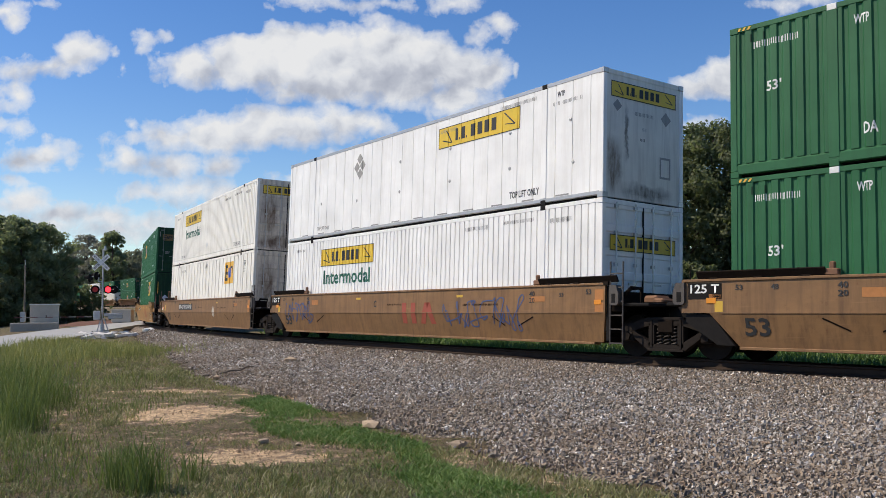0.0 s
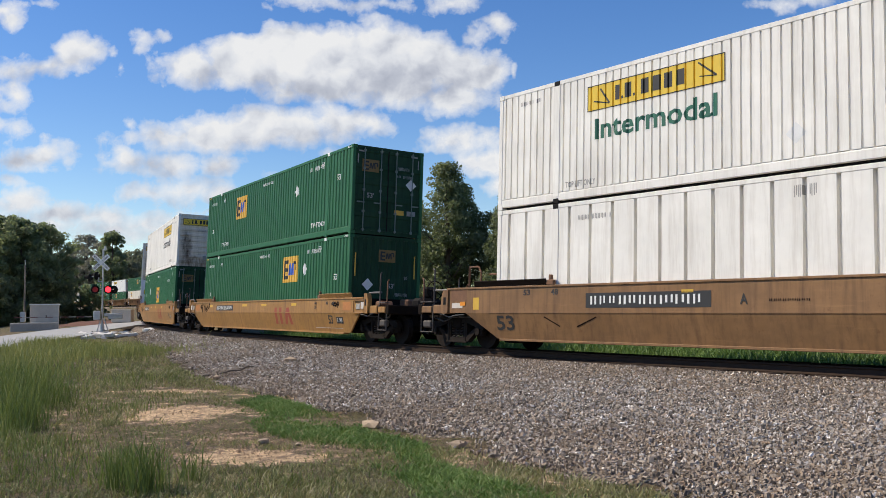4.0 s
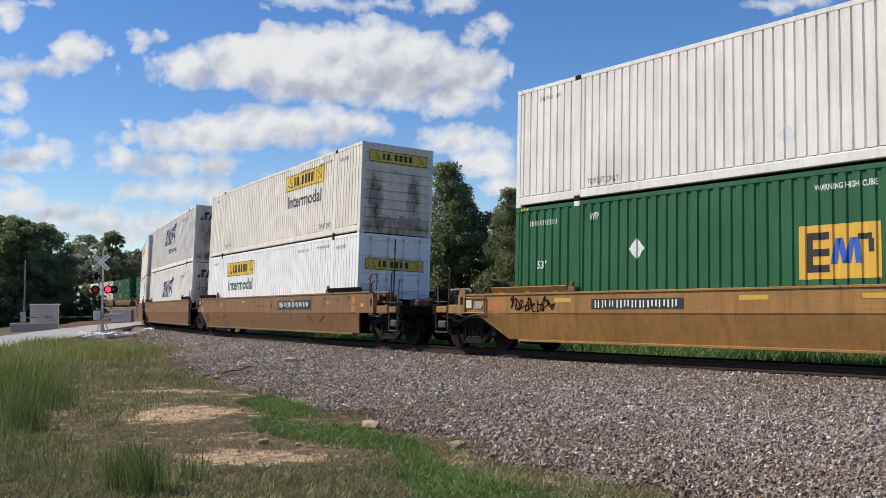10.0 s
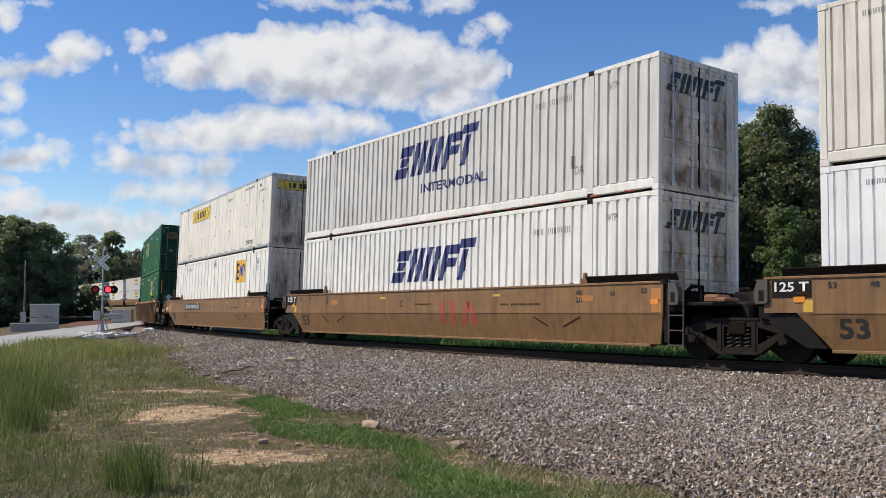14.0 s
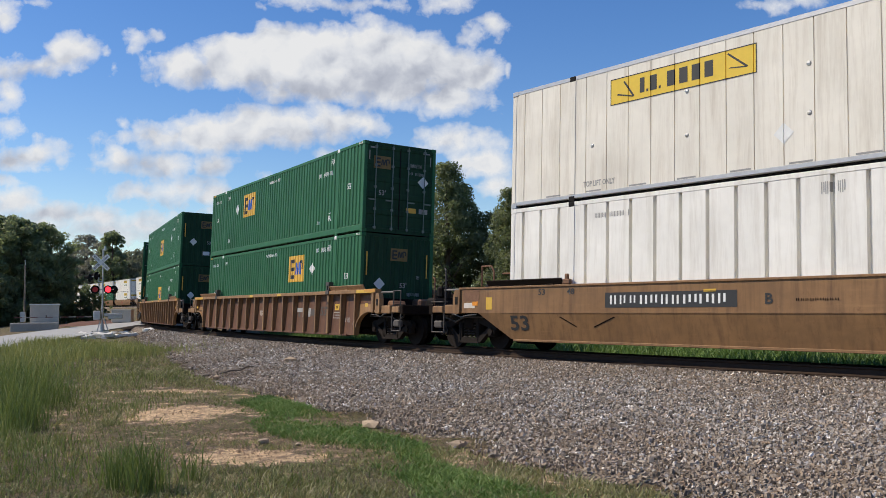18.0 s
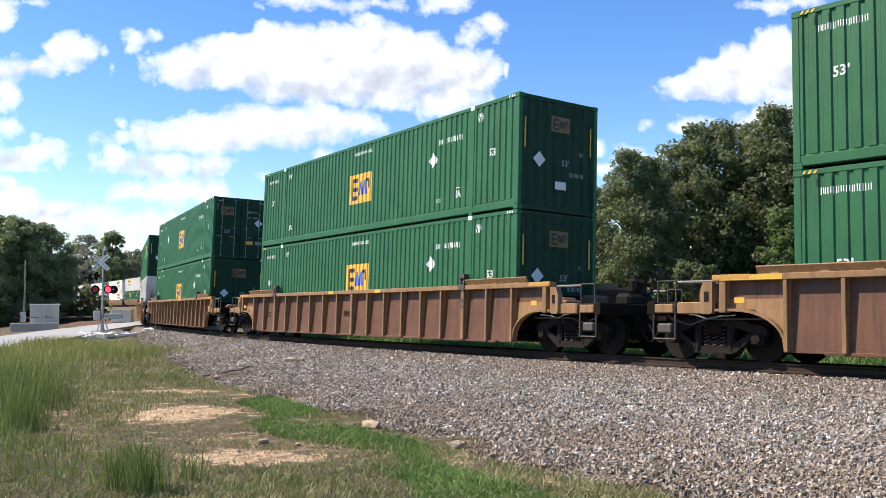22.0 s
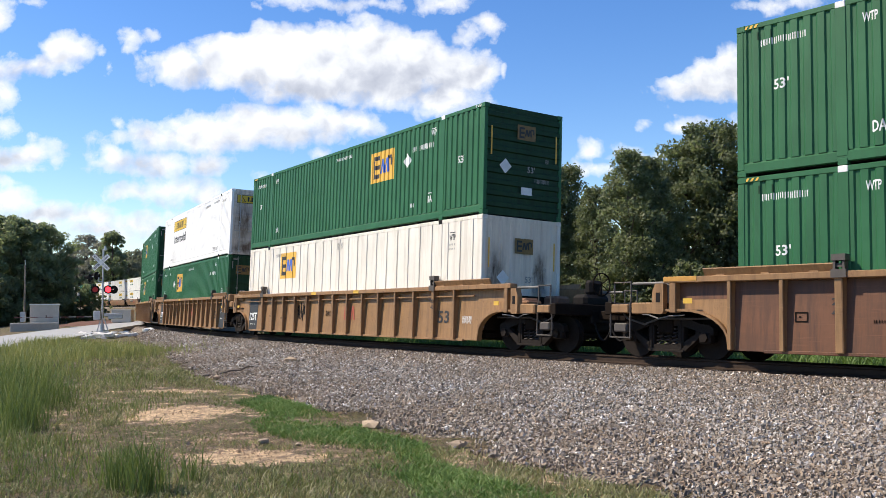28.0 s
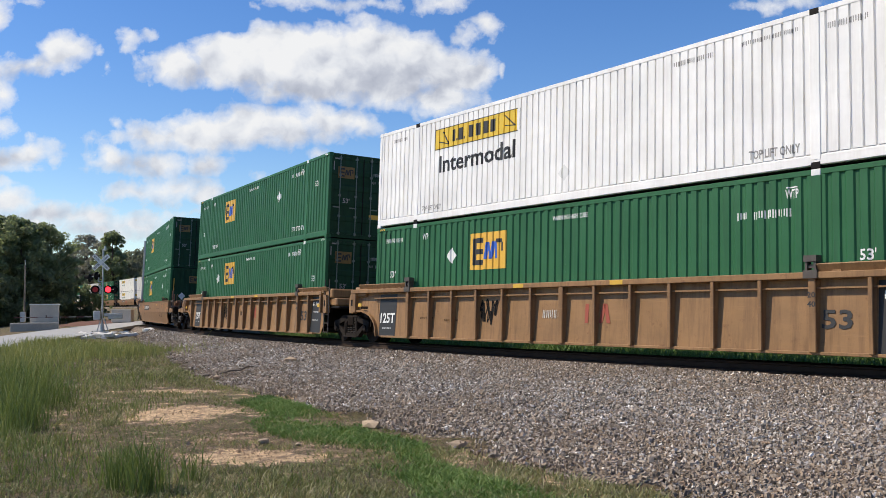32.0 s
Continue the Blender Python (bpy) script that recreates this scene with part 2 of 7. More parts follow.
def glyphs(text):
    """Flat mesh of a text, one unit high, origin at its lower left corner; and its width."""
    if text not in GLYPHS:
        cu = bpy.data.curves.new("text", "FONT")
        cu.body, cu.resolution_u, cu.offset = text, 2, 0.022
        ob = bpy.data.objects.new("text", cu)
        scene.collection.objects.link(ob)
        me = bpy.data.meshes.new_from_object(ob.evaluated_get(bpy.context.evaluated_depsgraph_get()))
        bpy.data.objects.remove(ob)
        co = np.array([v.co[:] for v in me.vertices])
        lo, hi = co.min(0), co.max(0)
        h = hi[1] - lo[1]
        for v in me.vertices:
            v.co = ((v.co.x - lo[0]) / h, (v.co.y - lo[1]) / h, 0)
        GLYPHS[text] = (me, (hi[0] - lo[0]) / h)
    return GLYPHS[text]


def text_bm(text, height, width=None, slant=0.0, seed=0):
    me, w = glyphs(text)
    bm = bmesh.new()
    bm.from_mesh(me)
    kx = height if width is None else width / w
    for v in bm.verts:
        v.co = (v.co.x * kx + slant * v.co.y * height, v.co.y * height, 0)
    return bm, (w * kx)


def bars_bm(count, height, width, seed=1, gap=0.3, slant=0.0, split=0.0):
    """Unreadable writing: upright bars of uneven width."""
    rnd = random.Random(seed)
    bm = bmesh.new()
    pitch = width / count
    for i in range(count):
        if rnd.random() < 0.06 and 0 < i < count - 1:
            continue
        x0 = i * pitch
        x1 = x0 + pitch * (1 - gap * rnd.uniform(0.7, 1.3))
        h = height * rnd.uniform(0.92, 1.0)
        t = (x1 - x0) * 0.3
        for a, b in ((x0, x0 + t), (x1 - t, x1)):
            z0 = height * rnd.choice((0, 0, 0.15))
            bm.faces.new([bm.verts.new((x + slant * z, z, 0)) for x, z in ((a, z0), (b, z0), (b, h), (a, h))])
    return bm


def poly_bm(polys):
    bm = bmesh.new()
    for p in polys:
        bm.faces.new([bm.verts.new((x, z, 0)) for x, z in p])
    return bm


def drape(bm, u0, z0, profile, breaks, lift=0.004, flip=False):
    """Lay a flat drawing (x, y) on a side wall: x runs from the far end to the near one as read from outside."""
    for v in bm.verts:
        v.co = (u0 - v.co.x, 0, z0 + v.co.y)
    xs = [v.co.x for v in bm.verts]
    lo, hi = min(xs), max(xs)
    for c in breaks:
        if lo + 0.004 < c < hi - 0.004:
            bmesh.ops.bisect_plane(bm, geom=bm.verts[:] + bm.edges[:] + bm.faces[:], plane_co=(c, 0, 0), plane_no=(1, 0, 0), dist=0.0005)
    for v in bm.verts:
        v.co.y = profile(v.co.x) + lift
    return bm


# ---- containers: origin at the middle of the base, x away along the line, y towards the camera ----
CL, CW, CH = 8.075, 1.295, 2.892
PROFILES = {  # pitch, width of the groove's floor, slope, depth
    "green": (0.248, 0.062, 0.03, 0.029), "white": (0.21, 0.028, 0.008, 0.036), "narrow": (0.29, 0.07, 0.018, 0.04),
    "panel": (0.625, 0.075, 0.006, 0.1), "seamed": (0.63, 0.03, 0.012, -0.022), "plate": (0.61, 0.016, 0.003, 0.022),
}
WALLS = {}


def side_profile(kind):
    """Breaks along the side and the depth at each."""
    if kind in WALLS:
        return WALLS[kind]
    pitch, floor, slope, depth = PROFILES[kind]
    us, ys = [], []
    for a, b in ((-CL + 0.13, -6.20), (-5.99, 5.99), (6.20, CL - 0.13)):
        n = max(1, round((b - a) / pitch))
        p = (b - a) / n
        us.append(a), ys.append(CW - 0.012)
        for i in range(n):
            c = a + (i + 0.5) * p
            for du, dy in ((-floor / 2 - slope, 0), (-floor / 2, depth), (floor / 2, depth), (floor / 2 + slope, 0)):
                us.append(c + du), ys.append(CW - 0.012 - dy)
        us.append(b), ys.append(CW - 0.012)
    WALLS[kind] = (np.array(us), np.array(ys))
    return WALLS[kind]


MESHES = {}


def cached(key, build):
    if key not in MESHES:
        bm = build()
        me = bpy.data.meshes.new(key)
        bm.to_mesh(me)
        bm.free()
        MESHES[key] = me
    return MESHES[key]


def cached_mat(key, build, mat):
    k = key + "|" + mat.name
    if k not in MESHES:
        me = cached(key, build).copy()
        me.name = key
        me.materials.append(mat)
        MESHES[k] = me
    return MESHES[k]


def wall_bm(kind, z0, z1):
    us, ys = side_profile(kind)
    bm = bmesh.new()
    lo = [bm.verts.new((u, y, z0)) for u, y in zip(us, ys)]
    hi = [bm.verts.new((u, y, z1)) for u, y in zip(us, ys)]
    for i in range(len(us) - 1):
        bm.faces.new((lo[i + 1], lo[i], hi[i], hi[i + 1]))
    back = [bm.verts.new((u, CW - 0.13, z)) for u, z in ((us[0], z0), (us[-1], z0), (us[-1], z1), (us[0], z1))]
    bm.faces.new(back)
    bm.faces.new([lo[0], back[0], back[3], hi[0]])
    bm.faces.new([lo[-1], hi[-1], back[2], back[1]])
    return bm


def end_bm(style):
    """End wall at the near end; local x is outward towards -x."""
    bm = bmesh.new()
    y1, z0, z1, x = CW - 0.1, 0.14, CH - 0.11, -CL + 0.03
    if style == "ridged":
        zs, xs = [z0], [x]
        n = 9
        p = (z1 - z0) / n
        for i in range(n):
            c = z0 + (i + 0.5) * p
            for dz, dx in ((-0.085, 0), (-0.06, -0.045), (0.05, -0.045), (0.07, 0)):
                zs.append(c + dz), xs.append(x + dx)
        zs.append(z1), xs.append(x)
        a = [bm.verts.new((u, y1, z)) for u, z in zip(xs, zs)]
        b = [bm.verts.new((u, -y1, z)) for u, z in zip(xs, zs)]
        for i in range(len(a) - 1):
            bm.faces.new((a[i], a[i + 1], b[i + 1], b[i]))
        box(bm, x + 0.03, x + 0.07, -y1, y1, z0, z1)
    elif style in ("waved", "ribbed"):
        n, deep, half = (8, 0.03, 0.06) if style == "waved" else (7, -0.025, 0.035)
        p = 2 * y1 / n
        ys, xs = [-y1], [x]
        for i in range(n):
            c = -y1 + (i + 0.5) * p
            for dy, dx in ((-half - 0.03, 0), (-half, deep), (half, deep), (half + 0.03, 0)):
                ys.append(c + dy), xs.append(x + dx)
        ys.append(y1), xs.append(x)
        a = [bm.verts.new((u, y, z0)) for u, y in zip(xs, ys)]
        b = [bm.verts.new((u, y, z1)) for u, y in zip(xs, ys)]
        for i in range(len(a) - 1):
            bm.faces.new((a[i], a[i + 1], b[i + 1], b[i]))
        box(bm, x + 0.04, x + 0.07, -y1, y1, z0, z1)
    else:
        box(bm, x, x + 0.06, -y1, y1, z0, z1, 0.01)
    return bm


def door_bm():
    """One leaf with shallow pressed bands."""
    bm = bmesh.new()
    x, w, z0, z1 = -CL + 0.03, (CW - 0.1), 0.15, CH - 0.12
    n = 5
    p = (z1 - z0) / n
    zs, xs = [z0], [x]
    for i in range(n):
        c = z0 + (i + 0.5) * p
        for dz, dx in ((-0.19, 0), (-0.16, 0.022), (0.16, 0.022), (0.19, 0)):
            zs.append(c + dz), xs.append(x + dx)
    zs.append(z1), xs.append(x)
    prism(bm, list(zip(xs, zs)) + [(x + 0.06, z1), (x + 0.06, z0)], 0.012, w)
    return bm


def lock_rod_bm():
    bm = bmesh.new()
    x = -CL - 0.012
    tube(bm, (x, 0, 0.1), (x, 0, CH - 0.07), 0.018, 6)
    for z in (0.16, 0.75, 1.45, 2.15, CH - 0.16):
        box(bm, x - 0.012, x + 0.045, -0.04, 0.04, z - 0.035, z + 0.035)
    box(bm, x - 0.03, x - 0.01, -0.02, 0.24, 1.02, 1.06)
    return bm


def castings_bm():
    return box_bm(-0.0885, 0.0885, -0.081, 0.081, -0.059, 0.059, 0.008)


def square_logo():
    """Amber square with a dark block and two blue blocks, as (drawing, material, lift)."""
    w, h = 1.44, 0.95
    sq = poly_bm([[(0, 0), (w, 0), (w, h), (0, h)]])
    dark = poly_bm([[(0.14, 0.12), (0.26, 0.12), (0.26, 0.82), (0.14, 0.82)]] + [[(0.26, z), (0.56, z), (0.56, z + 0.13), (0.26, z + 0.13)] for z in (0.12, 0.40, 0.69)] + [[(1.06, 0.66), (1.30, 0.66), (1.30, 0.76), (1.06, 0.76)], [(1.24, 0.44), (1.33, 0.44), (1.33, 0.66), (1.24, 0.66)]])
    blue = poly_bm([[(x, 0.26), (x + 0.11, 0.26), (x + 0.11 + k, 0.70), (x + k, 0.70)] for x, k in ((0.58, 0.08), (0.79, -0.10), (0.81, 0.10), (1.02, -0.04))])
    return [(sq, AMBER, 0.004), (dark, INK, 0.007), (blue, BLUE, 0.007)]


def banner_logo(w=3.55, h=0.58):
    """Yellow panel, dark border, a row of dark blocks between two scroll strokes."""
    sq = poly_bm([[(0, 0), (w, 0), (w, h), (0, h)]])
    t = 0.02
    ink = poly_bm([[(0, 0), (w, 0), (w, t), (0, t)], [(0, h - t), (w, h - t), (w, h), (0, h)], [(0, t), (t, t), (t, h - t), (0, h - t)], [(w - t, t), (w, t), (w, h - t), (w - t, h - t)],
                   [(0.10 * w, h * 0.80), (0.11 * w, h * 0.84), (0.185 * w, h * 0.2), (0.175 * w, h * 0.16)], [(0.05 * w, h * 0.35), (0.058 * w, h * 0.40), (0.18 * w, h * 0.2), (0.175 * w, h * 0.16)],
                   [(0.82 * w, h * 0.85), (0.83 * w, h * 0.88), (0.95 * w, h * 0.3), (0.94 * w, h * 0.26)], [(0.83 * w, h * 0.35), (0.84 * w, h * 0.38), (0.95 * w, h * 0.3), (0.94 * w, h * 0.26)]])
    k = w / 3.55
    z0, z1 = h * 0.24, h * 0.80
    strokes = []
    for a, b in ((0.80, 0.92), (1.06, 1.24), (1.50, 1.70), (1.80, 2.00), (2.10, 2.30), (2.40, 2.60)):
        strokes.append([(a * k, z0), (b * k, z0), (b * k, z1), (a * k, z1)])
    for a in (0.97, 1.29):
        strokes.append([(a * k, z0), ((a + 0.05) * k, z0), ((a + 0.05) * k, z0 + 0.06), (a * k, z0 + 0.06)])
    return [(sq, LOGO_Y, 0.004), (ink, INK, 0.007), (poly_bm(strokes), INK, 0.007)]


def slanted_logo():
    """Heavy slanted blue blocks in a row, the last one higher."""
    polys = []

    def para(x, z0, z1, w, k=0.35):
        polys.append([(x + k * z0, z0), (x + w + k * z0, z0), (x + w + k * z1, z1), (x + k * z1, z1)])
    for x, w, low, high in ((0.0, 0.62, 0.0, 0.30), (0.08, 0.62, 0.62, 0.92), (0.18, 0.36, 0.34, 0.58), (0.86, 0.24, 0.0, 0.95), (1.22, 0.24, 0.0, 0.95), (1.60, 0.24, 0.0, 0.95), (2.0, 0.24, 0.0, 0.95), (2.42, 0.24, 0.0, 0.95), (2.68, 0.42, 0.36, 0.60), (2.68, 0.42, 0.70, 0.95), (3.3, 0.24, 0.0, 0.8), (3.1, 0.68, 0.84, 1.08)):
        para(x, low, high, w)
    return poly_bm(polys)


def diamond_bm(r=0.22):
    return poly_bm([[(0, -r), (r, 0), (0, r), (-r, 0)]])




def rail_bm(a, b, c, d):
    """Long rail with a sloped ledge on top."""
    ledge = 0.04 if d - c > 0.15 else 0.006
    return sweep_x(bmesh.new(), [(a, c), (b - 0.012, c), (b, c + 0.012), (b, d - ledge), (b - ledge, d), (a, d)], -CL + 0.14, CL - 0.14)


def container(kind, mat, near, upper, decals, label, name="shipping_container", end_mat=None, rails=None, end_logo=""):
    """kind: the side's profile. near: style of the end towards the camera. decals: (what, x of its left edge, base height, ...)."""
    ob = thing(name, label, "container", "containers on the train")
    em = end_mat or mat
    rm = rails or mat
    tall = 0.27 if kind in ("green", "white", "narrow") else 0.15
    z0, z1 = (tall - 0.005, CH - 0.10)
    side = cached_mat("side_wall_" + kind, lambda: wall_bm(kind, z0, z1), mat)
    part("side_wall", side, None, ob)
    far = part("side_wall", side, None, ob)
    far.rotation_euler.z = math.pi
    part("roof", cached_mat("roof", lambda: box_bm(-CL + 0.05, CL - 0.05, -CW + 0.06, CW - 0.06, CH - 0.05, CH - 0.008), mat), None, ob)
    part("floor", cached_mat("container_floor", lambda: box_bm(-CL + 0.05, CL - 0.05, -CW + 0.09, CW - 0.09, 0.04, 0.12), BLACK), None, ob)
    for sy in (1, -1):
        for nm, key, a, b, c, d in (("bottom_rail", "bottom_rail_%d" % (tall * 100), CW - 0.10, CW - 0.002, 0.06, tall), ("top_rail", "top_rail", CW - 0.10, CW - 0.004, CH - 0.105, CH - 0.004)):
            r = part(nm, cached_mat(key, lambda: rail_bm(a, b, c, d), rm), None, ob)
            if sy < 0:
                r.rotation_euler.z = math.pi
        for u in (-6.096, 6.096):
            r = part("lifting_post", cached_mat("lifting_post", lambda: box_bm(-0.10, 0.10, CW - 0.09, CW + 0.003, 0.15, CH - 0.105, 0.012), mat), None, ob)
            r.location.x = u
            if sy < 0:
                r.rotation_euler.z = math.pi
        for u in (-CL, CL):
            r = part("corner_post", cached_mat("corner_post", lambda: box_bm(-CL + 0.0, -CL + 0.14, CW - 0.11, CW, 0.12, CH - 0.12, 0.012), mat), None, ob)
            r.scale = (1 if u < 0 else -1, sy, 1)
        for u in (-CL + 0.0885, -6.096, 6.096, CL - 0.0885):
            for z in (0.059, CH - 0.059):
                r = part("corner_casting", cached_mat("corner_casting", castings_bm, (BLACK if kind != "green" else SIGNW if z > 1 else rm) if abs(u) < 7 else rm), None, ob)
                r.location = (u, sy * (CW - 0.076), z)
    # ends
    for k in (1, -1):
        for nm, c, d in (("end_sill", 0.02, 0.145), ("end_header", CH - 0.115, CH - 0.01)):
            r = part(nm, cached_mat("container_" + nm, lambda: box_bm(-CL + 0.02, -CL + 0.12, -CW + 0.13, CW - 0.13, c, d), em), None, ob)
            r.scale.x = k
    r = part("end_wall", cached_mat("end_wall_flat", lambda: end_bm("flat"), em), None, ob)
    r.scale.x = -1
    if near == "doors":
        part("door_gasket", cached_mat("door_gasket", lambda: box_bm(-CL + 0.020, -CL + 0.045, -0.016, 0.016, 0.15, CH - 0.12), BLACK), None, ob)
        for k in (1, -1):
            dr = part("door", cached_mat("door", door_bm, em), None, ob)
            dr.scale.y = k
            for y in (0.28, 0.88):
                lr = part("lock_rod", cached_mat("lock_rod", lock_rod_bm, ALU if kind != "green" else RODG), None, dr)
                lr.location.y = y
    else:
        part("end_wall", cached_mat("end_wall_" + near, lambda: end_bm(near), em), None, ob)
    # drawings on the side
    us, ys = side_profile(kind)

    def prof(u):
        return float(np.interp(u, us, ys)) if not 5.99 < abs(u) < 6.2 else CW + 0.002

    def put(bm, m, u0, zb, nm, lift=0.004):
        part(nm, drape(bm, u0, zb, prof, us, lift), m, ob)
    for what, u0, zb, *rest in decals:
        if what == "square":
            for bm, m, lift in square_logo():
                put(bm, m, u0, zb, "logo_panel" if m is AMBER else "emblem", lift)
        elif what == "banner":
            for bm, m, lift in banner_logo():
                put(bm, m, u0, zb, "logo_panel" if m is LOGO_Y else "emblem", lift)
        elif what == "slant":
            put(slanted_logo(), NAVY, u0, zb, "emblem")
        elif what == "diamond":
            put(diamond_bm(rest[0] if rest else 0.22), rest[1] if len(rest) > 1 else SIGNW, u0, zb, "placard", 0.006)
        elif what == "hazard":
            bm = poly_bm([[(x, 0), (x + 0.05, 0), (x + 0.09, 0.06), (x + 0.04, 0.06)] for x in (0, 0.1, 0.2)])
            for v in bm.verts:
                v.co = (u0 - v.co.x + 0.14, CW + 0.001, zb + v.co.y)
            part("hazard_stripe", bm, SIGNW if u0 < 0 else AMBER, ob)
        elif what == "text":
            text, h, w, m = rest[:4]
            put(text_bm(text, h, w)[0], m, u0, zb, "lettering")
        elif what == "bars":
            n, h, w, m = rest[:4]
            put(bars_bm(n, h, w, n + int(abs(u0) * 7)), m, u0, zb, "number_mark")
        elif what == "rivets":
            n, dz = rest[:2]
            bm = bmesh.new()
            for i in range(n):
                bmesh.ops.create_uvsphere(bm, u_segments=8, v_segments=4, radius=0.05, matrix=Matrix.Translation((u0 - i * dz, CW - 0.012, zb)) @ Matrix.Diagonal((1, 0.5, 1, 1)))
            part("vent_cap", bm, ALU, ob)
        elif what == "strip":
            w, h, m = rest[:3]
            put(poly_bm([[(0, 0), (w, 0), (w, h), (0, h)]]), m, u0, zb, "reflective_strip" if h < 0.1 else "patch")
    # drawings on the near end

    proud = {"ridged": 0.045, "ribbed": 0.025}.get(near, 0.0)

    def end_put(bm, m, y0, zb, nm, lift=0.002):
        for v in bm.verts:
            v.co = (-CL + 0.027 - proud - lift, y0 - v.co.x, zb + v.co.y)
        part(nm, bm, m, ob)
    if end_logo == "banner":
        for bm, m, lift in banner_logo(2.1, 0.36):
            end_put(bm, m, 1.05, 2.28 if near != "doors" or upper else 1.75, "logo_panel" if m is LOGO_Y else "emblem", lift)
        if near == "flat":
            end_put(bars_bm(7, 0.09, 0.62, 4), FAINT, 0.3, 1.95, "number_mark")
            end_put(bars_bm(2, 0.08, 0.14, 6), FAINT, 0.05, 1.62, "number_mark")
            end_put(bars_bm(2, 0.07, 0.16, 8), INK, 0.12, 1.38, "number_mark")
            end_put(diamond_bm(0.17), GREYD, -0.72, 2.0, "placard")
            end_put(diamond_bm(0.14), FAINT, 0.85, 2.1, "placard")
            end_put(poly_bm([[(0, 0), (0.36, 0), (0.36, 0.05), (0, 0.05)], [(0, 0.45), (0.36, 0.45), (0.36, 0.5), (0, 0.5)], [(0, 0.05), (0.05, 0.05), (0.05, 0.45), (0, 0.45)], [(0.31, 0.05), (0.36, 0.05), (0.36, 0.45), (0.31, 0.45)]]), GREYD, -0.52, 0.6, "card_frame")
        elif near == "ridged":
            for y in (-0.1, -0.42, -0.72):
                end_put(poly_bm([[(0, 0), (0.16, 0), (0.16, 0.2), (0, 0.2)]]), GREYD, y, 0.42, "sticker")
            end_put(bars_bm(5, 0.12, 0.4, 4), FAINT, 0.2, 1.95, "number_mark")
    elif end_logo in ("square", "square_low"):
        for bm, m, lift in square_logo():
            for v in bm.verts:
                v.co *= 0.42
            y = 0.95 if near == "doors" else 0.25
            end_put(bm, AMBER_D if m is AMBER else INK if m is BLUE else m, y, 2.05 if end_logo == "square" else 1.95, "logo_panel" if m is AMBER else "emblem", lift)
        end_put(diamond_bm(0.2), SIGNW, -0.85 if near == "doors" else 0.62, 1.75 if near == "doors" else 1.3, "placard")
        end_put(text_bm("53'", 0.17)[0], FAINT, -0.1 if near != "doors" else 0.75, 1.2, "lettering")
        end_put(bars_bm(6, 0.12, 0.5, 3), FAINT, -0.3 if near == "doors" else -0.35, 2.2 if near == "doors" else 0.95, "number_mark")
        if near == "doors":
            end_put(bars_bm(7, 0.1, 0.6, 5), FAINT, -0.3, 1.95, "number_mark")
            for y in (1.08, -0.83):
                end_put(poly_bm([[(0, 0), (0.25, 0), (0.25, 0.05), (0, 0.05)]]), FAINT, y, 2.68, "reflective_strip")
            for y in (1.12, -1.09):
                end_put(poly_bm([[(0, 0), (0.035, 0), (0.035, 0.3), (0, 0.3)]]), FAINT, y, 2.3, "reflective_strip")
            end_put(poly_bm([[(0, 0), (0.36, 0), (0.36, 0.16), (0, 0.16)]]), AMBER, -0.25, 0.72, "sticker")
            end_put(poly_bm([[(0, 0), (0.32, 0), (0.32, 0.16), (0, 0.16)]]), FAINT, -0.72, 0.72, "sticker")
        else:
            end_put(poly_bm([[(0, 0), (0.36, 0), (0.36, 0.2), (0, 0.2)]]), SIGNW, 0.1, 0.6, "sticker")
            for y in (1.1, -1.05):
                end_put(poly_bm([[(0, 0), (0.045, 0), (0.045, 0.75), (0, 0.75)]]), AMBER, y, 1.55, "reflective_strip")
            end_put(bars_bm(4, 0.12, 0.12, 7), FAINT, -0.7, 1.5, "number_mark")
    elif end_logo == "slant":
        bm = slanted_logo()
        for v in bm.verts:
            v.co *= 0.46
        end_put(bm, INK, 1.05, 2.12, "emblem")
    return ob


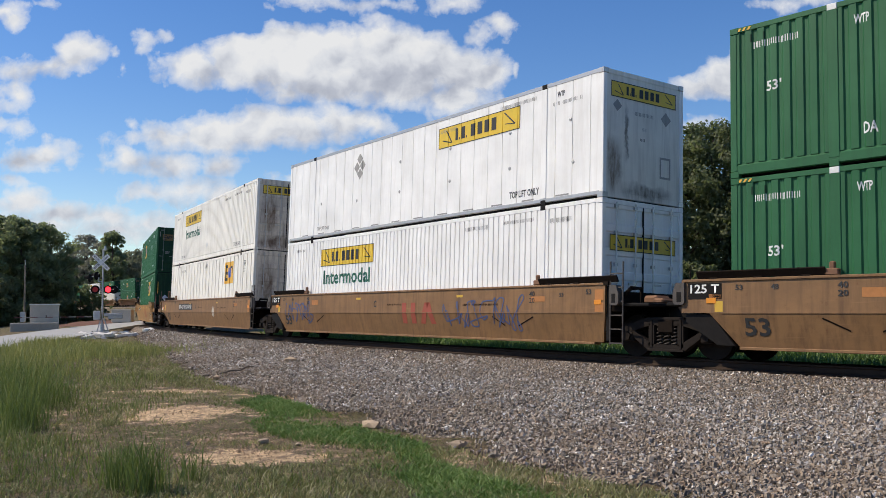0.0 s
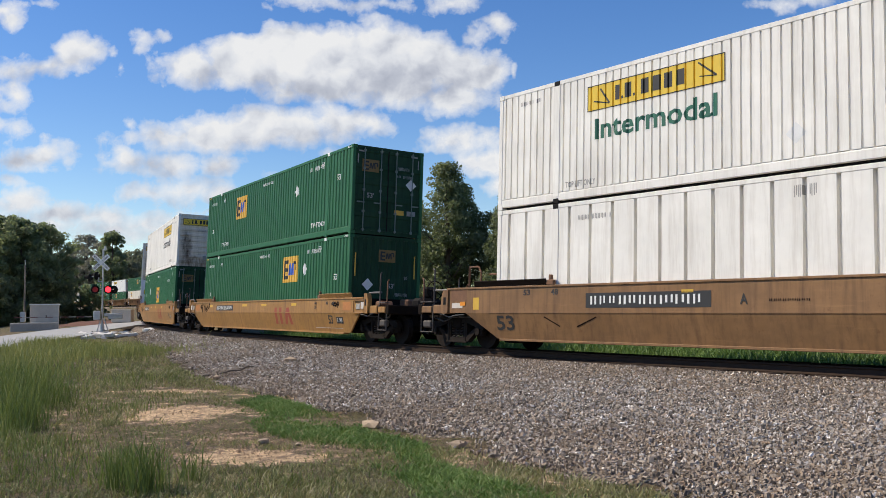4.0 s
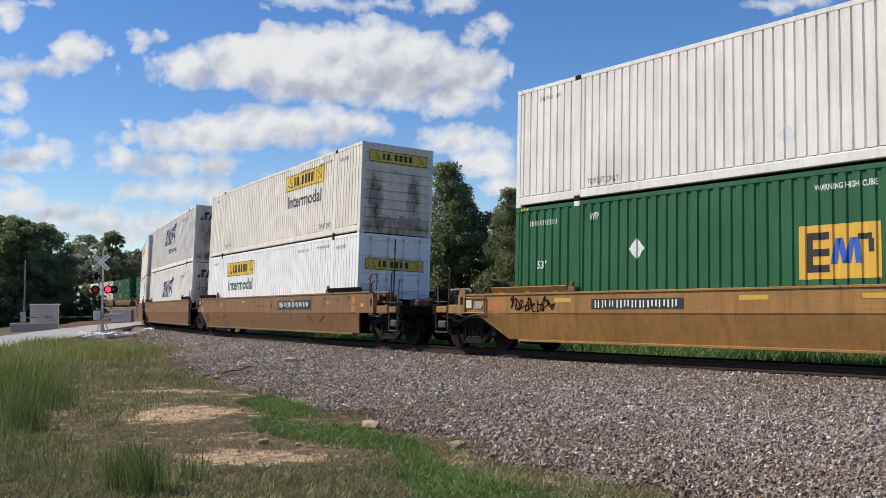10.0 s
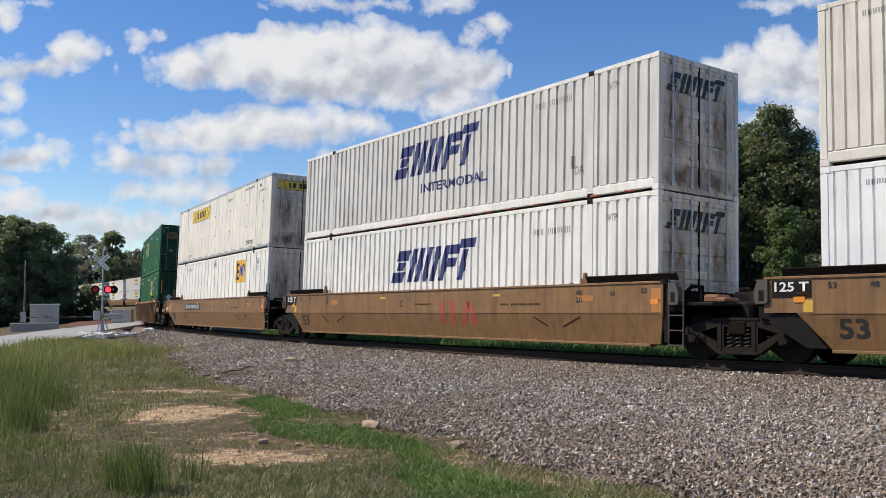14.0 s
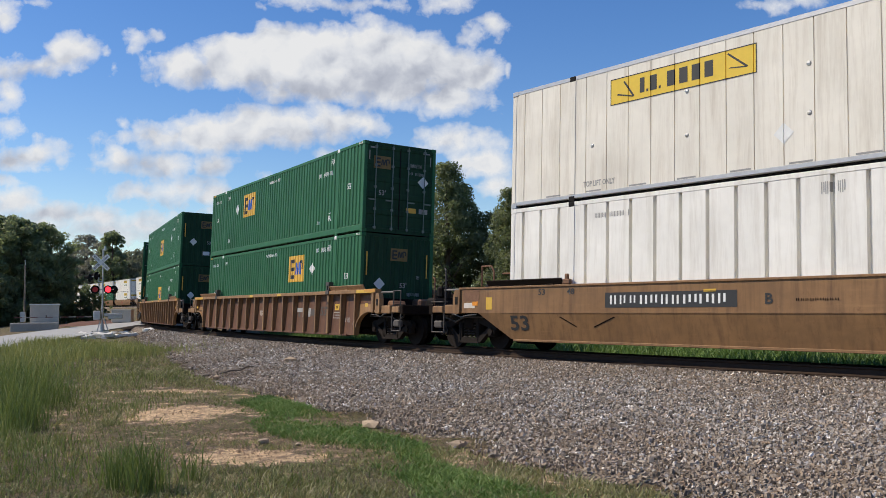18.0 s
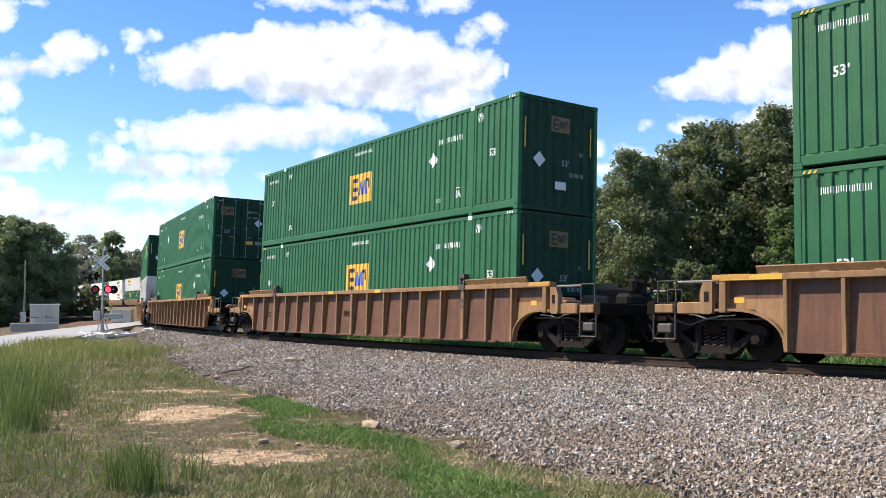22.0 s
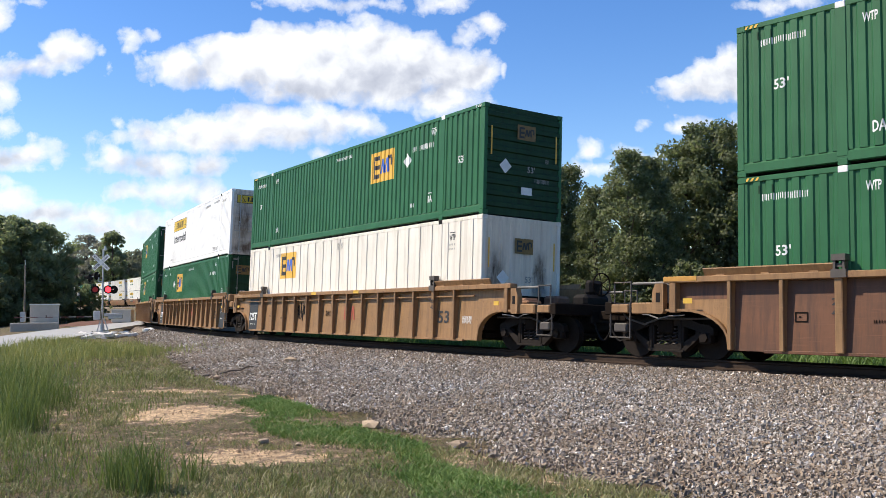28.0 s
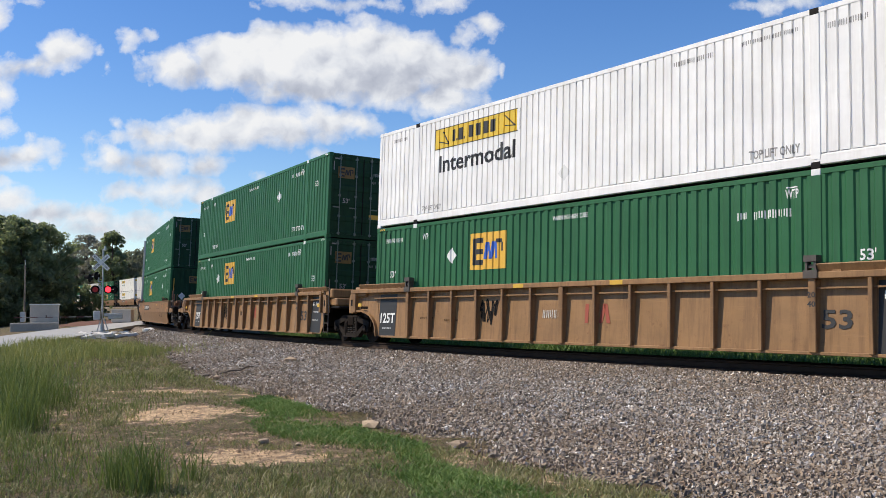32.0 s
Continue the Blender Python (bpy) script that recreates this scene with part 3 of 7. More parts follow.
def green_marks(logo_u, logo_z, seed, upper, diamond_u=None, num_u=-4.5):
    """The usual writing on a green container."""
    near_z, far_z = (1.85 if upper else 1.45, 1.1) if seed % 2 else (1.45 if upper else 1.25, 1.56 if upper else 1.4)
    wtp_u = -6.3 if logo_z < 1.2 else -5.5
    out = [("hazard", s * 7.78, CH - 0.085) for s in (1, -1)]
    out += [("strip", u, 2.56, 0.035, 0.15, GREEN_D) for u in (-7.35, -7.62, 7.4, 7.66)]
    out += [("square", logo_u, logo_z), ("text", 0.5, 2.52, "WARNING HIGH CUBE", 0.11, 1.1, SIGNW),
           ("text", -6.85, near_z, "53'", 0.2, 0.29, SIGNW), ("text", 7.35, far_z, "53'", 0.2, 0.29, SIGNW),
           ("text", wtp_u, 2.42, "WTP", 0.17, 0.26, SIGNW), ("strip", wtp_u - 0.02, 2.61, 0.22, 0.025, SIGNW), ("text", 5.72, 2.42, "WTP", 0.17, 0.26, SIGNW),
           ("bars", num_u, 2.42 if seed % 2 else 2.1, 10, 0.16, 1.13, SIGNW), ("bars", 7.6, 2.42, 10, 0.13, 0.9, SIGNW)]
    if diamond_u is not None:
        out.append(("diamond", diamond_u, 1.9 if logo_z > 1.2 else 1.72))
    if seed % 2:
        out.append(("text", -4.74, 0.42, "TOP LIFT ONLY", 0.17, 1.15, SIGNW))
        out.append(("text", 5.75, 0.42, "TOP LIFT ONLY", 0.17, 1.0, SIGNW))
    else:
        out.append(("text", -5.35, 0.55, "DA", 0.2, 0.24, SIGNW))
        out.append(("strip", -5.37, 0.8, 0.2, 0.025, SIGNW))
        out.append(("bars", -4.4, 0.5, 2, 0.12, 0.22, SIGNW))
        out.append(("text", 5.6, 0.5, "DA", 0.2, 0.24, SIGNW))
    return out


def green(u, z, seed, near="doors", upper=True, diamond=None, end="square"):
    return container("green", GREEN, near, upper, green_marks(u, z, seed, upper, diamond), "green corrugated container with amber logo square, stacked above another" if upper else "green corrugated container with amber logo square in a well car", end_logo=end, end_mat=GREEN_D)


def banner_box(u, upper=True, mat=None, near="doors", ink=None, word_z=0.0, end_mat=None):
    """White ribbed container with the yellow panel and the word below it."""
    d = [("banner", u, 1.98 if upper else 1.93), ("text", u - 0.22, 1.32, "Intermodal", 0.47, 3.15, ink or SLATE),
         ("text", -4.75, 0.33, "TOP LIFT ONLY", 0.17, 1.05, FAINT), ("text", 5.8, 0.33, "TOP LIFT ONLY", 0.14, 0.9, FAINT), ("bars", -4.6, 2.55, 16, 0.09, 1.2, FAINT), ("bars", -6.35, 2.45, 9, 0.12, 0.75, FAINT),
         ("bars", -3.0, 2.5, 9, 0.11, 1.0, FAINT), ("bars", 7.3, 2.5, 8, 0.1, 0.7, FAINT), ("diamond", 1.0 if u < 0 else 0.15, 0.72, 0.2)]
    return container("white", mat or WHITE, near, upper, d, "white ribbed container with yellow logo panel, " + ("stacked above another" if upper else "in a well car"), end_logo="banner", end_mat=end_mat or (ENDW if near == "ridged" else None), rails=mat or WHITE)


def plate(u, mat=None):
    """Smooth plate-sided container with vent caps."""
    d = [("banner", u, 2.0), ("text", -4.82, 0.28, "TOP LIFT ONLY", 0.17, 1.12, INK), ("text", 5.75, 0.28, "TOP LIFT ONLY", 0.13, 0.9, FAINT), ("bars", -4.4, 2.58, 16, 0.1, 1.4, FAINT), ("bars", -6.4, 2.3, 12, 0.1, 1.0, FAINT), ("text", -6.55, 2.5, "WTP", 0.13, 0.25, INK),
         ("bars", -1.7, 2.42, 9, 0.1, 0.8, FAINT), ("rivets", 3.0, 1.95, 4, 2.6), ("rivets", 3.0, 1.05, 4, 2.6), ("rivets", 5.5, 1.2, 1, 1), ("rivets", -7.0, 1.9, 1, 1), ("rivets", -7.1, 0.9, 1, 1)] + [("strip", 6.9 - i * 1.22, 0.16, 0.45, 0.035, FAINT) for i in range(12)]
    d += [("diamond", 0.9, 0.75, 0.2)] if u > 0 else [("diamond", du, dz, 0.18, GREYD) for du, dz in ((2.87, 2.39), (3.05, 2.13), (2.68, 2.16), (2.85, 1.9))]
    return container("plate", mat or BRIGHT, "doors" if u > 0 else "flat", True, d, "smooth white plate-sided container with round vent caps, stacked above another", end_logo="banner", end_mat=DOORW if u > 0 else ENDG, rails=ALU)


def panel(u, near="doors"):
    d = [("square", u, 1.63), ("bars", 5.4, 2.45, 12, 0.12, 1.0, FAINT), ("text", -6.55, 2.3, "WTP", 0.16, 0.3, INK), ("strip", -6.58, 2.5, 0.25, 0.022, INK), ("bars", -6.55, 2.16, 6, 0.06, 0.3, FAINT), ("bars", -6.55, 2.05, 6, 0.05, 0.28, FAINT), ("bars", 0.2, 2.45, 6, 0.22, 0.45, FAINT), ("diamond", 0.1, 0.75, 0.2)]
    return container("seamed" if near == "ribbed" else "panel", CREAM if near == "ribbed" else WHITE, near, False, d, "off-white panelled container with amber logo square in a well car", end_logo="square_low" if near != "doors" else "", end_mat=DOORW if near == "doors" else ENDW)


def slanted(upper):
    d = [("slant", 2.2, 1.25 if not upper else 1.42), ("bars", -4.2, 2.2 if not upper else 2.35, 10, 0.16, 1.3, FAINT), ("text", -6.6, 2.35, "WTP", 0.16, 0.3, FAINT), ("strip", -5.45, 0.75, 0.16, 0.3, FAINT), ("text", -5.6, 0.6, "DA", 0.2, 0.26, FAINT)]
    if upper:
        d.append(("text", 0.75, 0.88, "INTERMODAL", 0.26, 3.05, NAVY))
        for i in range(16):
            d.append(("strip", 7.6 - i * 0.98, 0.03, 0.32, 0.055, RED))
    return container("narrow", GREYW if upper else WHITE, "doors", upper, d, "grey-white corrugated container with slanted navy lettering marks", end_mat=DOORW, end_logo="slant", rails=WHITE)


# ---- well cars ----
TC = 9.75      # truck centres from the middle
WR = 0.43      # wheel radius


def wheelset_bm():
    bm = bmesh.new()
    for y in (-0.75, 0.75):
        s = 1 if y > 0 else -1
        for r, a, b in ((WR, 0.0, 0.1), (WR + 0.025, -0.03, 0.0)):
            tube(bm, (0, y - s * 0.04 + s * a, 0), (0, y - s * 0.04 + s * b, 0), r, 28)
        tube(bm, (0, y + s * 0.055, 0), (0, y + s * 0.066, 0), WR * 0.78, 24, WR * 0.5)
        tube(bm, (0, y + s * 0.05, 0), (0, y + s * 0.12, 0), 0.13, 14)
        tube(bm, (0, y + s * 0.12, 0), (0, y + s * 0.36, 0), 0.085, 12)
        tube(bm, (0, y + s * 0.36, 0), (0, y + s * 0.385, 0), 0.10, 6)
    tube(bm, (0, -0.75, 0), (0, 0.75, 0), 0.085, 12)
    return bm


def side_frame_bm(y, ax):
    """Cast truck side frame: arched top member, dipped tension member, columns, journal boxes and ribs."""
    bm = bmesh.new()
    o = y - 0.075, y + 0.075
    prism(bm, [(-ax - 0.2, 0.04), (-ax - 0.2, 0.17), (-ax - 0.1, 0.24), (-ax + 0.1, 0.26), (-0.46, 0.38), (0.46, 0.38), (ax - 0.1, 0.26), (ax + 0.1, 0.24), (ax + 0.2, 0.17), (ax + 0.2, 0.04), (ax - 0.12, 0.10), (0.4, 0.22), (-0.4, 0.22), (-ax + 0.12, 0.10)], *o)
    prism(bm, [(-ax + 0.10, 0.13), (-ax + 0.16, -0.04), (-0.44, -0.29), (0.44, -0.29), (ax - 0.16, -0.04), (ax - 0.10, 0.13), (0.34, -0.16), (-0.34, -0.16)], *o)
    side = 1 if y > 0 else -1
    for s in (-1, 1):
        prism(bm, [(s * 0.29, -0.18), (s * 0.43, -0.22), (s * 0.43, 0.26), (s * 0.29, 0.26)], *o)
        box(bm, s * ax - 0.14, s * ax + 0.14, y - 0.09, y + 0.09, -0.12, 0.09, 0.025)
        tube(bm, (s * ax, y, -0.01), (s * ax, y + side * 0.13, -0.01), 0.085, 10)
        box(bm, s * 0.36 - 0.03, s * 0.36 + 0.03, y + side * 0.07 - 0.02, y + side * 0.07 + 0.02, -0.24, 0.34, 0.006)
    box(bm, -0.46, 0.46, y + side * 0.07 - 0.02, y + side * 0.07 + 0.025, 0.33, 0.385, 0.006)
    box(bm, -0.44, 0.44, y + side * 0.07 - 0.02, y + side * 0.07 + 0.03, -0.30, -0.25, 0.006)
    return bm


def spring_bm(y):
    """Nest of three coil springs."""
    bm = bmesh.new()
    for x in (-0.18, 0.0, 0.18):
        pts = [(x + 0.065 * math.cos(k * math.pi / 4), y + 0.065 * math.sin(k * math.pi / 4), -0.16 + 0.40 * k / 44) for k in range(45)]
        bent(bm, pts, 0.017, 5)
    return bm


def truck(parent, u, ax=0.92):
    """Two-axle truck; origin at axle height."""
    tr = new("truck")
    tr.parent = parent
    tr.location = (u, 0, RZ + WR)
    tr["label"] = "grimy cast-steel two-axle truck"
    for y in (-1.0, 1.0):
        part("side_frame", cached_mat("side_frame_%+d_%d" % (y, ax * 100), lambda: side_frame_bm(y, ax), TRUCKM), None, tr)
        part("suspension_spring", cached_mat("suspension_spring_%+d" % y, lambda: spring_bm(y), SPRINGM), None, tr)
    part("bolster", cached_mat("bolster", lambda: box_bm(-0.2, 0.2, -1.1, 1.1, 0.06, 0.34, 0.03), GRIME), None, tr)
    for s in (-1, 1):
        ws = part("wheelset", cached_mat("wheelset", wheelset_bm, TREAD), None, tr)
        ws.location = (s * ax, 0, 0)
    return tr


def ladder_bm(h0, h1, w=0.42, n=5):
    bm = bmesh.new()
    tube(bm, (0, 0, h0), (0, 0, h1), 0.017, 6)
    tube(bm, (w, 0, h0), (w, 0, h1), 0.017, 6)
    for i in range(n):
        z = h0 + 0.04 + i * (h1 - h0 - 0.3) / max(1, n - 1)
        tube(bm, (0, 0, z), (w, 0, z), 0.014, 6)
    return bm


def rail_loop_bm(w, h):
    return bent(bmesh.new(), [(0, 0, 0), (0, 0, h), (w, 0, h), (w, 0, 0)], 0.016, 6)


def coupler_bm():
    bm = bmesh.new()
    box(bm, 0.0, 0.75, -0.11, 0.11, -0.11, 0.11, 0.03)
    box(bm, 0.62, 0.92, -0.2, 0.14, -0.15, 0.15, 0.05)
    box(bm, 0.86, 0.98, -0.02, 0.17, -0.13, 0.13, 0.04)
    return bm


def hose_bm():
    pts = [Vector((0.15 + 0.6 * i / 8, 0.32, -0.1 - 0.38 * math.sin(math.pi * i / 8))) for i in range(9)]
    return bent(bmesh.new(), pts, 0.024, 6)


def brake_wheel_bm():
    bm = bmesh.new()
    pts = [(0, 0.27 * math.cos(a * math.pi / 8), 0.27 * math.sin(a * math.pi / 8)) for a in range(17)]
    bent(bm, pts, 0.018, 6)
    for k in range(5):
        a = k * math.tau / 5
        tube(bm, (0, 0, 0), (0, 0.27 * math.cos(a), 0.27 * math.sin(a)), 0.012, 5)
    return bm


def overhang(kind, sgn, art):
    """How much farther than usual a car's side runs over its truck."""
    if art:
        return 0.2 if kind == "ochre" and sgn > 0 else 0.0
    return {"yellow": 0.7, "ribbed": 0.62, "ochre": 0.62, "tan": 0.75 if sgn > 0 else 0.4}[kind]


def end_works(car, sgn, kind, art, mat):
    """Platform, steps, rails and draft gear of one end; sgn tells which, art: joined to its neighbour over one shared truck."""
    def p(nm, key, build, m, loc, par=None, lab=""):
        r = part(nm, cached_mat(key, build, m), None, par or car, lab)
        r.location = loc
        r.scale.x = sgn
        return r
    L = 9.62 if art else 11.1
    more = overhang(kind, sgn, art)
    p("end_bulkhead", "end_bulkhead", lambda: box_bm(-0.03, 0.03, -1.3, 1.3, 0.3, 1.2, 0.01), GRIME, (sgn * 8.28, 0, 0))
    p("centre_sill", "centre_sill_%d" % art, lambda: box_bm(0, L - 8.3, -0.32, 0.32, 0.5, 0.85, 0.03), BLACK, (sgn * 8.3, 0, 0))
    p("end_platform", "end_platform_%d" % art, lambda: box_bm(0, L - 8.45, -1.35, 1.35, 0.86, 0.93, 0.015), BLACK, (sgn * 8.3, 0, 0))
    for y in (1, -1):
        p("side_bracket", "side_bracket_%d_%d" % (art, y), lambda: box_bm(0, (L - 8.75) * 0.5 if art else 0.5, y * 1.30 - 0.06, y * 1.30 + 0.06, 0.74, 0.93, 0.02), GRIME, (sgn * (8.35 if art else 9.55), 0, 0))
    p("rusty_gear", "rusty_gear", lambda: box(box(box_bm(0.1, 0.5, 0.15, 0.6, 0.93, 1.12, 0.05), 0.5, 0.8, 0.3, 0.75, 0.93, 1.05, 0.04), 0.2, 0.7, -0.7, -0.2, 0.93, 1.2, 0.06), BRASS, (sgn * 8.5, 0, 0))
    for y in (1, -1):
        low_z = 0.7 if not (art and kind == "tan") else 0.88
        cp = p("corner_bracket", "corner_bracket_%d_%d" % (y, low_z * 100), lambda: prism(bmesh.new(), [(-0.12, low_z + 0.04), (-0.08, low_z), (0.1, low_z), (0.14, low_z + 0.05), (0.14, 1.12), (0.07, 1.3), (-0.12, 1.3)], y * 1.43 - 0.07, y * 1.43 + 0.07), WORN if kind == "tan" and art else mat, (sgn * (8.62 if art and sgn < 0 else 9.08 + (0 if art else more)), 0, 0))
        part("slot", cached_mat("bracket_slot_%d" % y, lambda: box_bm(-0.05, 0.05, y * 1.5 - 0.012, y * 1.5 + 0.004, 0.93, 1.12, 0.0), BLACK), None, cp)
    if art and kind == "ochre":
        p("end_block", "end_block", lambda: box(box_bm(-0.55, 0.1, 0.6, 1.42, 1.2, 1.5, 0.04), -0.2, 0.35, 0.7, 1.36, 0.95, 1.2, 0.03), mat, (sgn * 8.95, 0, 0))
    if kind == "yellow":
        for y in (1, -1):
            fr = p("card_frame", "card_frame_%d" % y, lambda: bent(bmesh.new(), [(-0.38, y * 1.49, 0.72), (-0.38, y * 1.49, 1.1), (0.38, y * 1.49, 1.1), (0.38, y * 1.49, 0.72), (-0.38, y * 1.49, 0.72)], 0.016, 6), mat, (sgn * (8.6 + more), 0, 0))
            part("card", cached_mat("card_%d" % y, lambda: box_bm(0.12, 0.32, y * 1.475 - 0.006, y * 1.475 + 0.006, 0.84, 1.04), PALE), None, fr)
    if art:
        ld = p("ladder", "ladder_art", lambda: ladder_bm(0.05, 1.8, 0.36, 6), WORN, (sgn * 8.48, 1.44, 0)) if sgn < 0 else None
        p("joint_block", "joint_block", lambda: box_bm(0, 0.5, -0.5, 0.5, 0.35, 0.98, 0.06), BLACK, (sgn * 9.2, 0, 0))
        p("guide_arm", "guide_arm", lambda: bent(bmesh.new(), [(0, 1.25, 0.95), (0.35, 1.2, 1.25), (0.35, 0.9, 1.25), (0.35, 0.9, 0.9)], 0.035, 6), GRIME, (sgn * 8.5, 0, 0))
    else:
        p("draft_gear", "draft_gear", lambda: box(box(box(box_bm(0.0, 0.75, -0.75, 0.5, 0.32, 0.9, 0.06), 0.1, 0.6, -0.6, 0.2, 0.9, 1.2, 0.08), 0.2, 0.45, -0.5, -0.1, 1.2, 1.55, 0.06), -0.6, 0.05, 0.2, 0.95, 0.4, 0.8, 0.05), BLACK, (sgn * 10.15, 0, 0))
        p("brake_pipe", "brake_pipe", lambda: bent(bmesh.new(), [(-1.6, 1.15, 0.62), (-0.3, 1.15, 0.62), (0.1, 1.1, 0.5), (0.5, 1.15, 0.62), (0.7, 1.15, 0.85)], 0.022, 6), WORN, (sgn * 10.2, 0, 0))
        p("coupler", "coupler", coupler_bm, GRIME, (sgn * 10.85, 0, 0.70))
        p("brake_hose", "brake_hose", hose_bm, BLACK, (sgn * 11.05, 0, 0.62))
        p("end_sill", "end_sill_beam", lambda: box_bm(-0.1, 0.1, -1.4, 1.4, 0.68, 0.95, 0.02), GRIME, (sgn * 11.0, 0, 0))
        for y in (1.38, -1.38):
            p("sill_step", "sill_step_%+d" % y, lambda: bent(bmesh.new(), [(0, 0, 0.95), (0, 0, 0.22), (0.5, 0, 0.22), (0.5, 0, 0.95)], 0.018, 6), WORN, (sgn * 10.45, y, 0))
            if kind == "ribbed" or kind == "ochre":
                p("grab_rail", "grab_rail_low", lambda: rail_loop_bm(0.42, 0.42), WORN, (sgn * 10.45, y * 0.98, 0.93))
            else:
                for du, hh in ((0.0, 0.95), (0.46, 0.72)):
                    p("grab_post", "grab_post_%d" % (hh * 100), lambda: bent(bmesh.new(), [(0, 0, 0), (0, 0, hh), (0.07, 0, hh + 0.05)], 0.021, 6), BRASS if du else WORN, (sgn * (10.45 + du), y * 0.98, 0.90))
                p("step_tread", "step_tread", lambda: box_bm(0.0, 0.5, -0.09, 0.09, 0.0, 0.025, 0.004), WORN, (sgn * 10.45, y * 0.98, 1.0))
            p("hand_rail", "hand_rail_%+d" % y, lambda: bent(bmesh.new(), [(0, 0, 0), (0, 0, 0.36), (0.08, 0, 0.42), (0.85, 0, 0.42)], 0.03, 8), PIPE, (sgn * (9.2 + 0.6 * more), y * 0.96, 0.90))
            p("uncoupling_lever", "uncoupling_lever_%+d" % y, lambda: bent(bmesh.new(), [(-0.35, 0, 0.02), (0.0, 0, 0.0), (0.25, 0, -0.05), (0.5, 0, 0.03), (0.62, 0, 0.03)], 0.016, 6), PIPE, (sgn * 9.5, y * 1.02, 0.66))
            p("step_beam", "step_beam_%+d" % y, lambda: box_bm(0.02, 0.46, -0.06, 0.06, 0.72, 0.9, 0.02), mat, (sgn * 10.45, y * 0.99, 0))
            p("hanger", "step_hanger_%+d" % y, lambda: box_bm(0.08, 0.42, -0.1, 0.06, 0.33, 0.52, 0.03), WORN, (sgn * 10.45, y * 0.97, 0))
        if kind == "tan":
            p("rusty_rail", "rusty_rail", lambda: bent(bent(bmesh.new(), [(0, 1.2, 0.93), (0, 1.2, 1.75), (0.1, 1.2, 1.9), (0.45, 1.2, 1.9), (0.45, 1.2, 1.4)], 0.022, 6), [(-0.5, 0.9, 0.93), (-0.5, 0.9, 1.6), (-0.35, 0.9, 1.72), (0.0, 0.9, 1.72)], 0.022, 6), BRASS, (sgn * 8.75, 0, 0))
            p("valve_gear", "valve_gear", lambda: box(box(tube(tube(bmesh.new(), (0.2, 0.5, 1.2), (0.2, 1.1, 1.2), 0.12, 10), (0.5, 0.9, 0.95), (0.5, 0.9, 1.4), 0.05, 8), 0.35, 0.62, 0.75, 1.05, 1.2, 1.36, 0.03), 0.0, 0.9, 0.95, 1.2, 1.0, 1.08, 0.02), BRASS, (sgn * 8.9, 0, 0))
        if kind == "ribbed":
            yb = p("yellow_band", "yellow_band", lambda: box_bm(-0.75, 0.0, 1.4, 1.516, 1.33, 1.425, 0.006), BAND, (sgn * (8.95 + more), 0, 0))
        if sgn < 0:
            p("brake_wheel", "brake_wheel", brake_wheel_bm, GRIME, (sgn * 10.7, -0.35, 1.45))
            p("brake_stand", "brake_stand", lambda: box_bm(-0.08, 0.08, -0.12, 0.12, 0.93, 1.5, 0.03), BLACK, (sgn * 10.55, -0.35, 0))
        else:
            p("air_reservoir", "air_reservoir", lambda: tube(bmesh.new(), (0, -0.7, 1.1), (0, 0.6, 1.1), 0.17, 14), BRASS, (sgn * 9.6, 0, 0))


def flap_bm():
    """Hinged guide plate, leaning outwards."""
    bm = bmesh.new()
    box(bm, -1.25, 1.25, -0.02, 0.02, 0.0, 0.15, 0.006, Matrix.Rotation(radians(-28), 4, "X"))
    for x in (-0.9, 0.0, 0.9):
        box(bm, x - 0.08, x + 0.08, -0.03, 0.05, -0.06, 0.02)
    return bm


def latch_bm():
    bm = bmesh.new()
    box(bm, -0.12, 0.12, -0.05, 0.05, 0.0, 0.12, 0.02)
    box(bm, -0.05, 0.05, -0.04, 0.04, 0.1, 0.24, 0.02)
    return bm


def scrawl_bm(seed, w, h, n=9, r=0.016):
    """A loose line of spray paint, flat."""
    rnd = random.Random(seed)
    bm = bmesh.new()
    pts = []
    for i in range(n):
        cx = w * i / n
        for k in range(5):
            pts.append((cx + rnd.uniform(-0.1, 0.22) * w / 2.2, rnd.uniform(0, h)))
    sm = []
    for i in range(len(pts) - 1):
        for k in range(4):
            f = k / 4
            a, b = pts[max(0, i - 1)], pts[min(len(pts) - 1, i + 2)]
            q = [pts[i][j] * (1 - f) + pts[i + 1][j] * f + 0.3 * f * (1 - f) * (pts[i + 1][j] - b[j] + pts[i][j] - a[j]) for j in (0, 1)]
            sm.append(q)
    for (x0, z0), (x1, z1) in zip(sm, sm[1:]):
        dx, dz = x1 - x0, z1 - z0
        ln = math.hypot(dx, dz) or 1
        nx, nz = -dz / ln * r, dx / ln * r
        bm.faces.new([bm.verts.new(v) for v in ((x0 + nx, z0 + nz, 0), (x0 - nx, z0 - nz, 0), (x1 - nx, z1 - nz, 0), (x1 + nx, z1 + nz, 0))])
    return bm


def smooth_y(z, top):
    return 1.45 if z > 0.72 else 1.45 - 0.15 * (0.72 - z) / 0.62


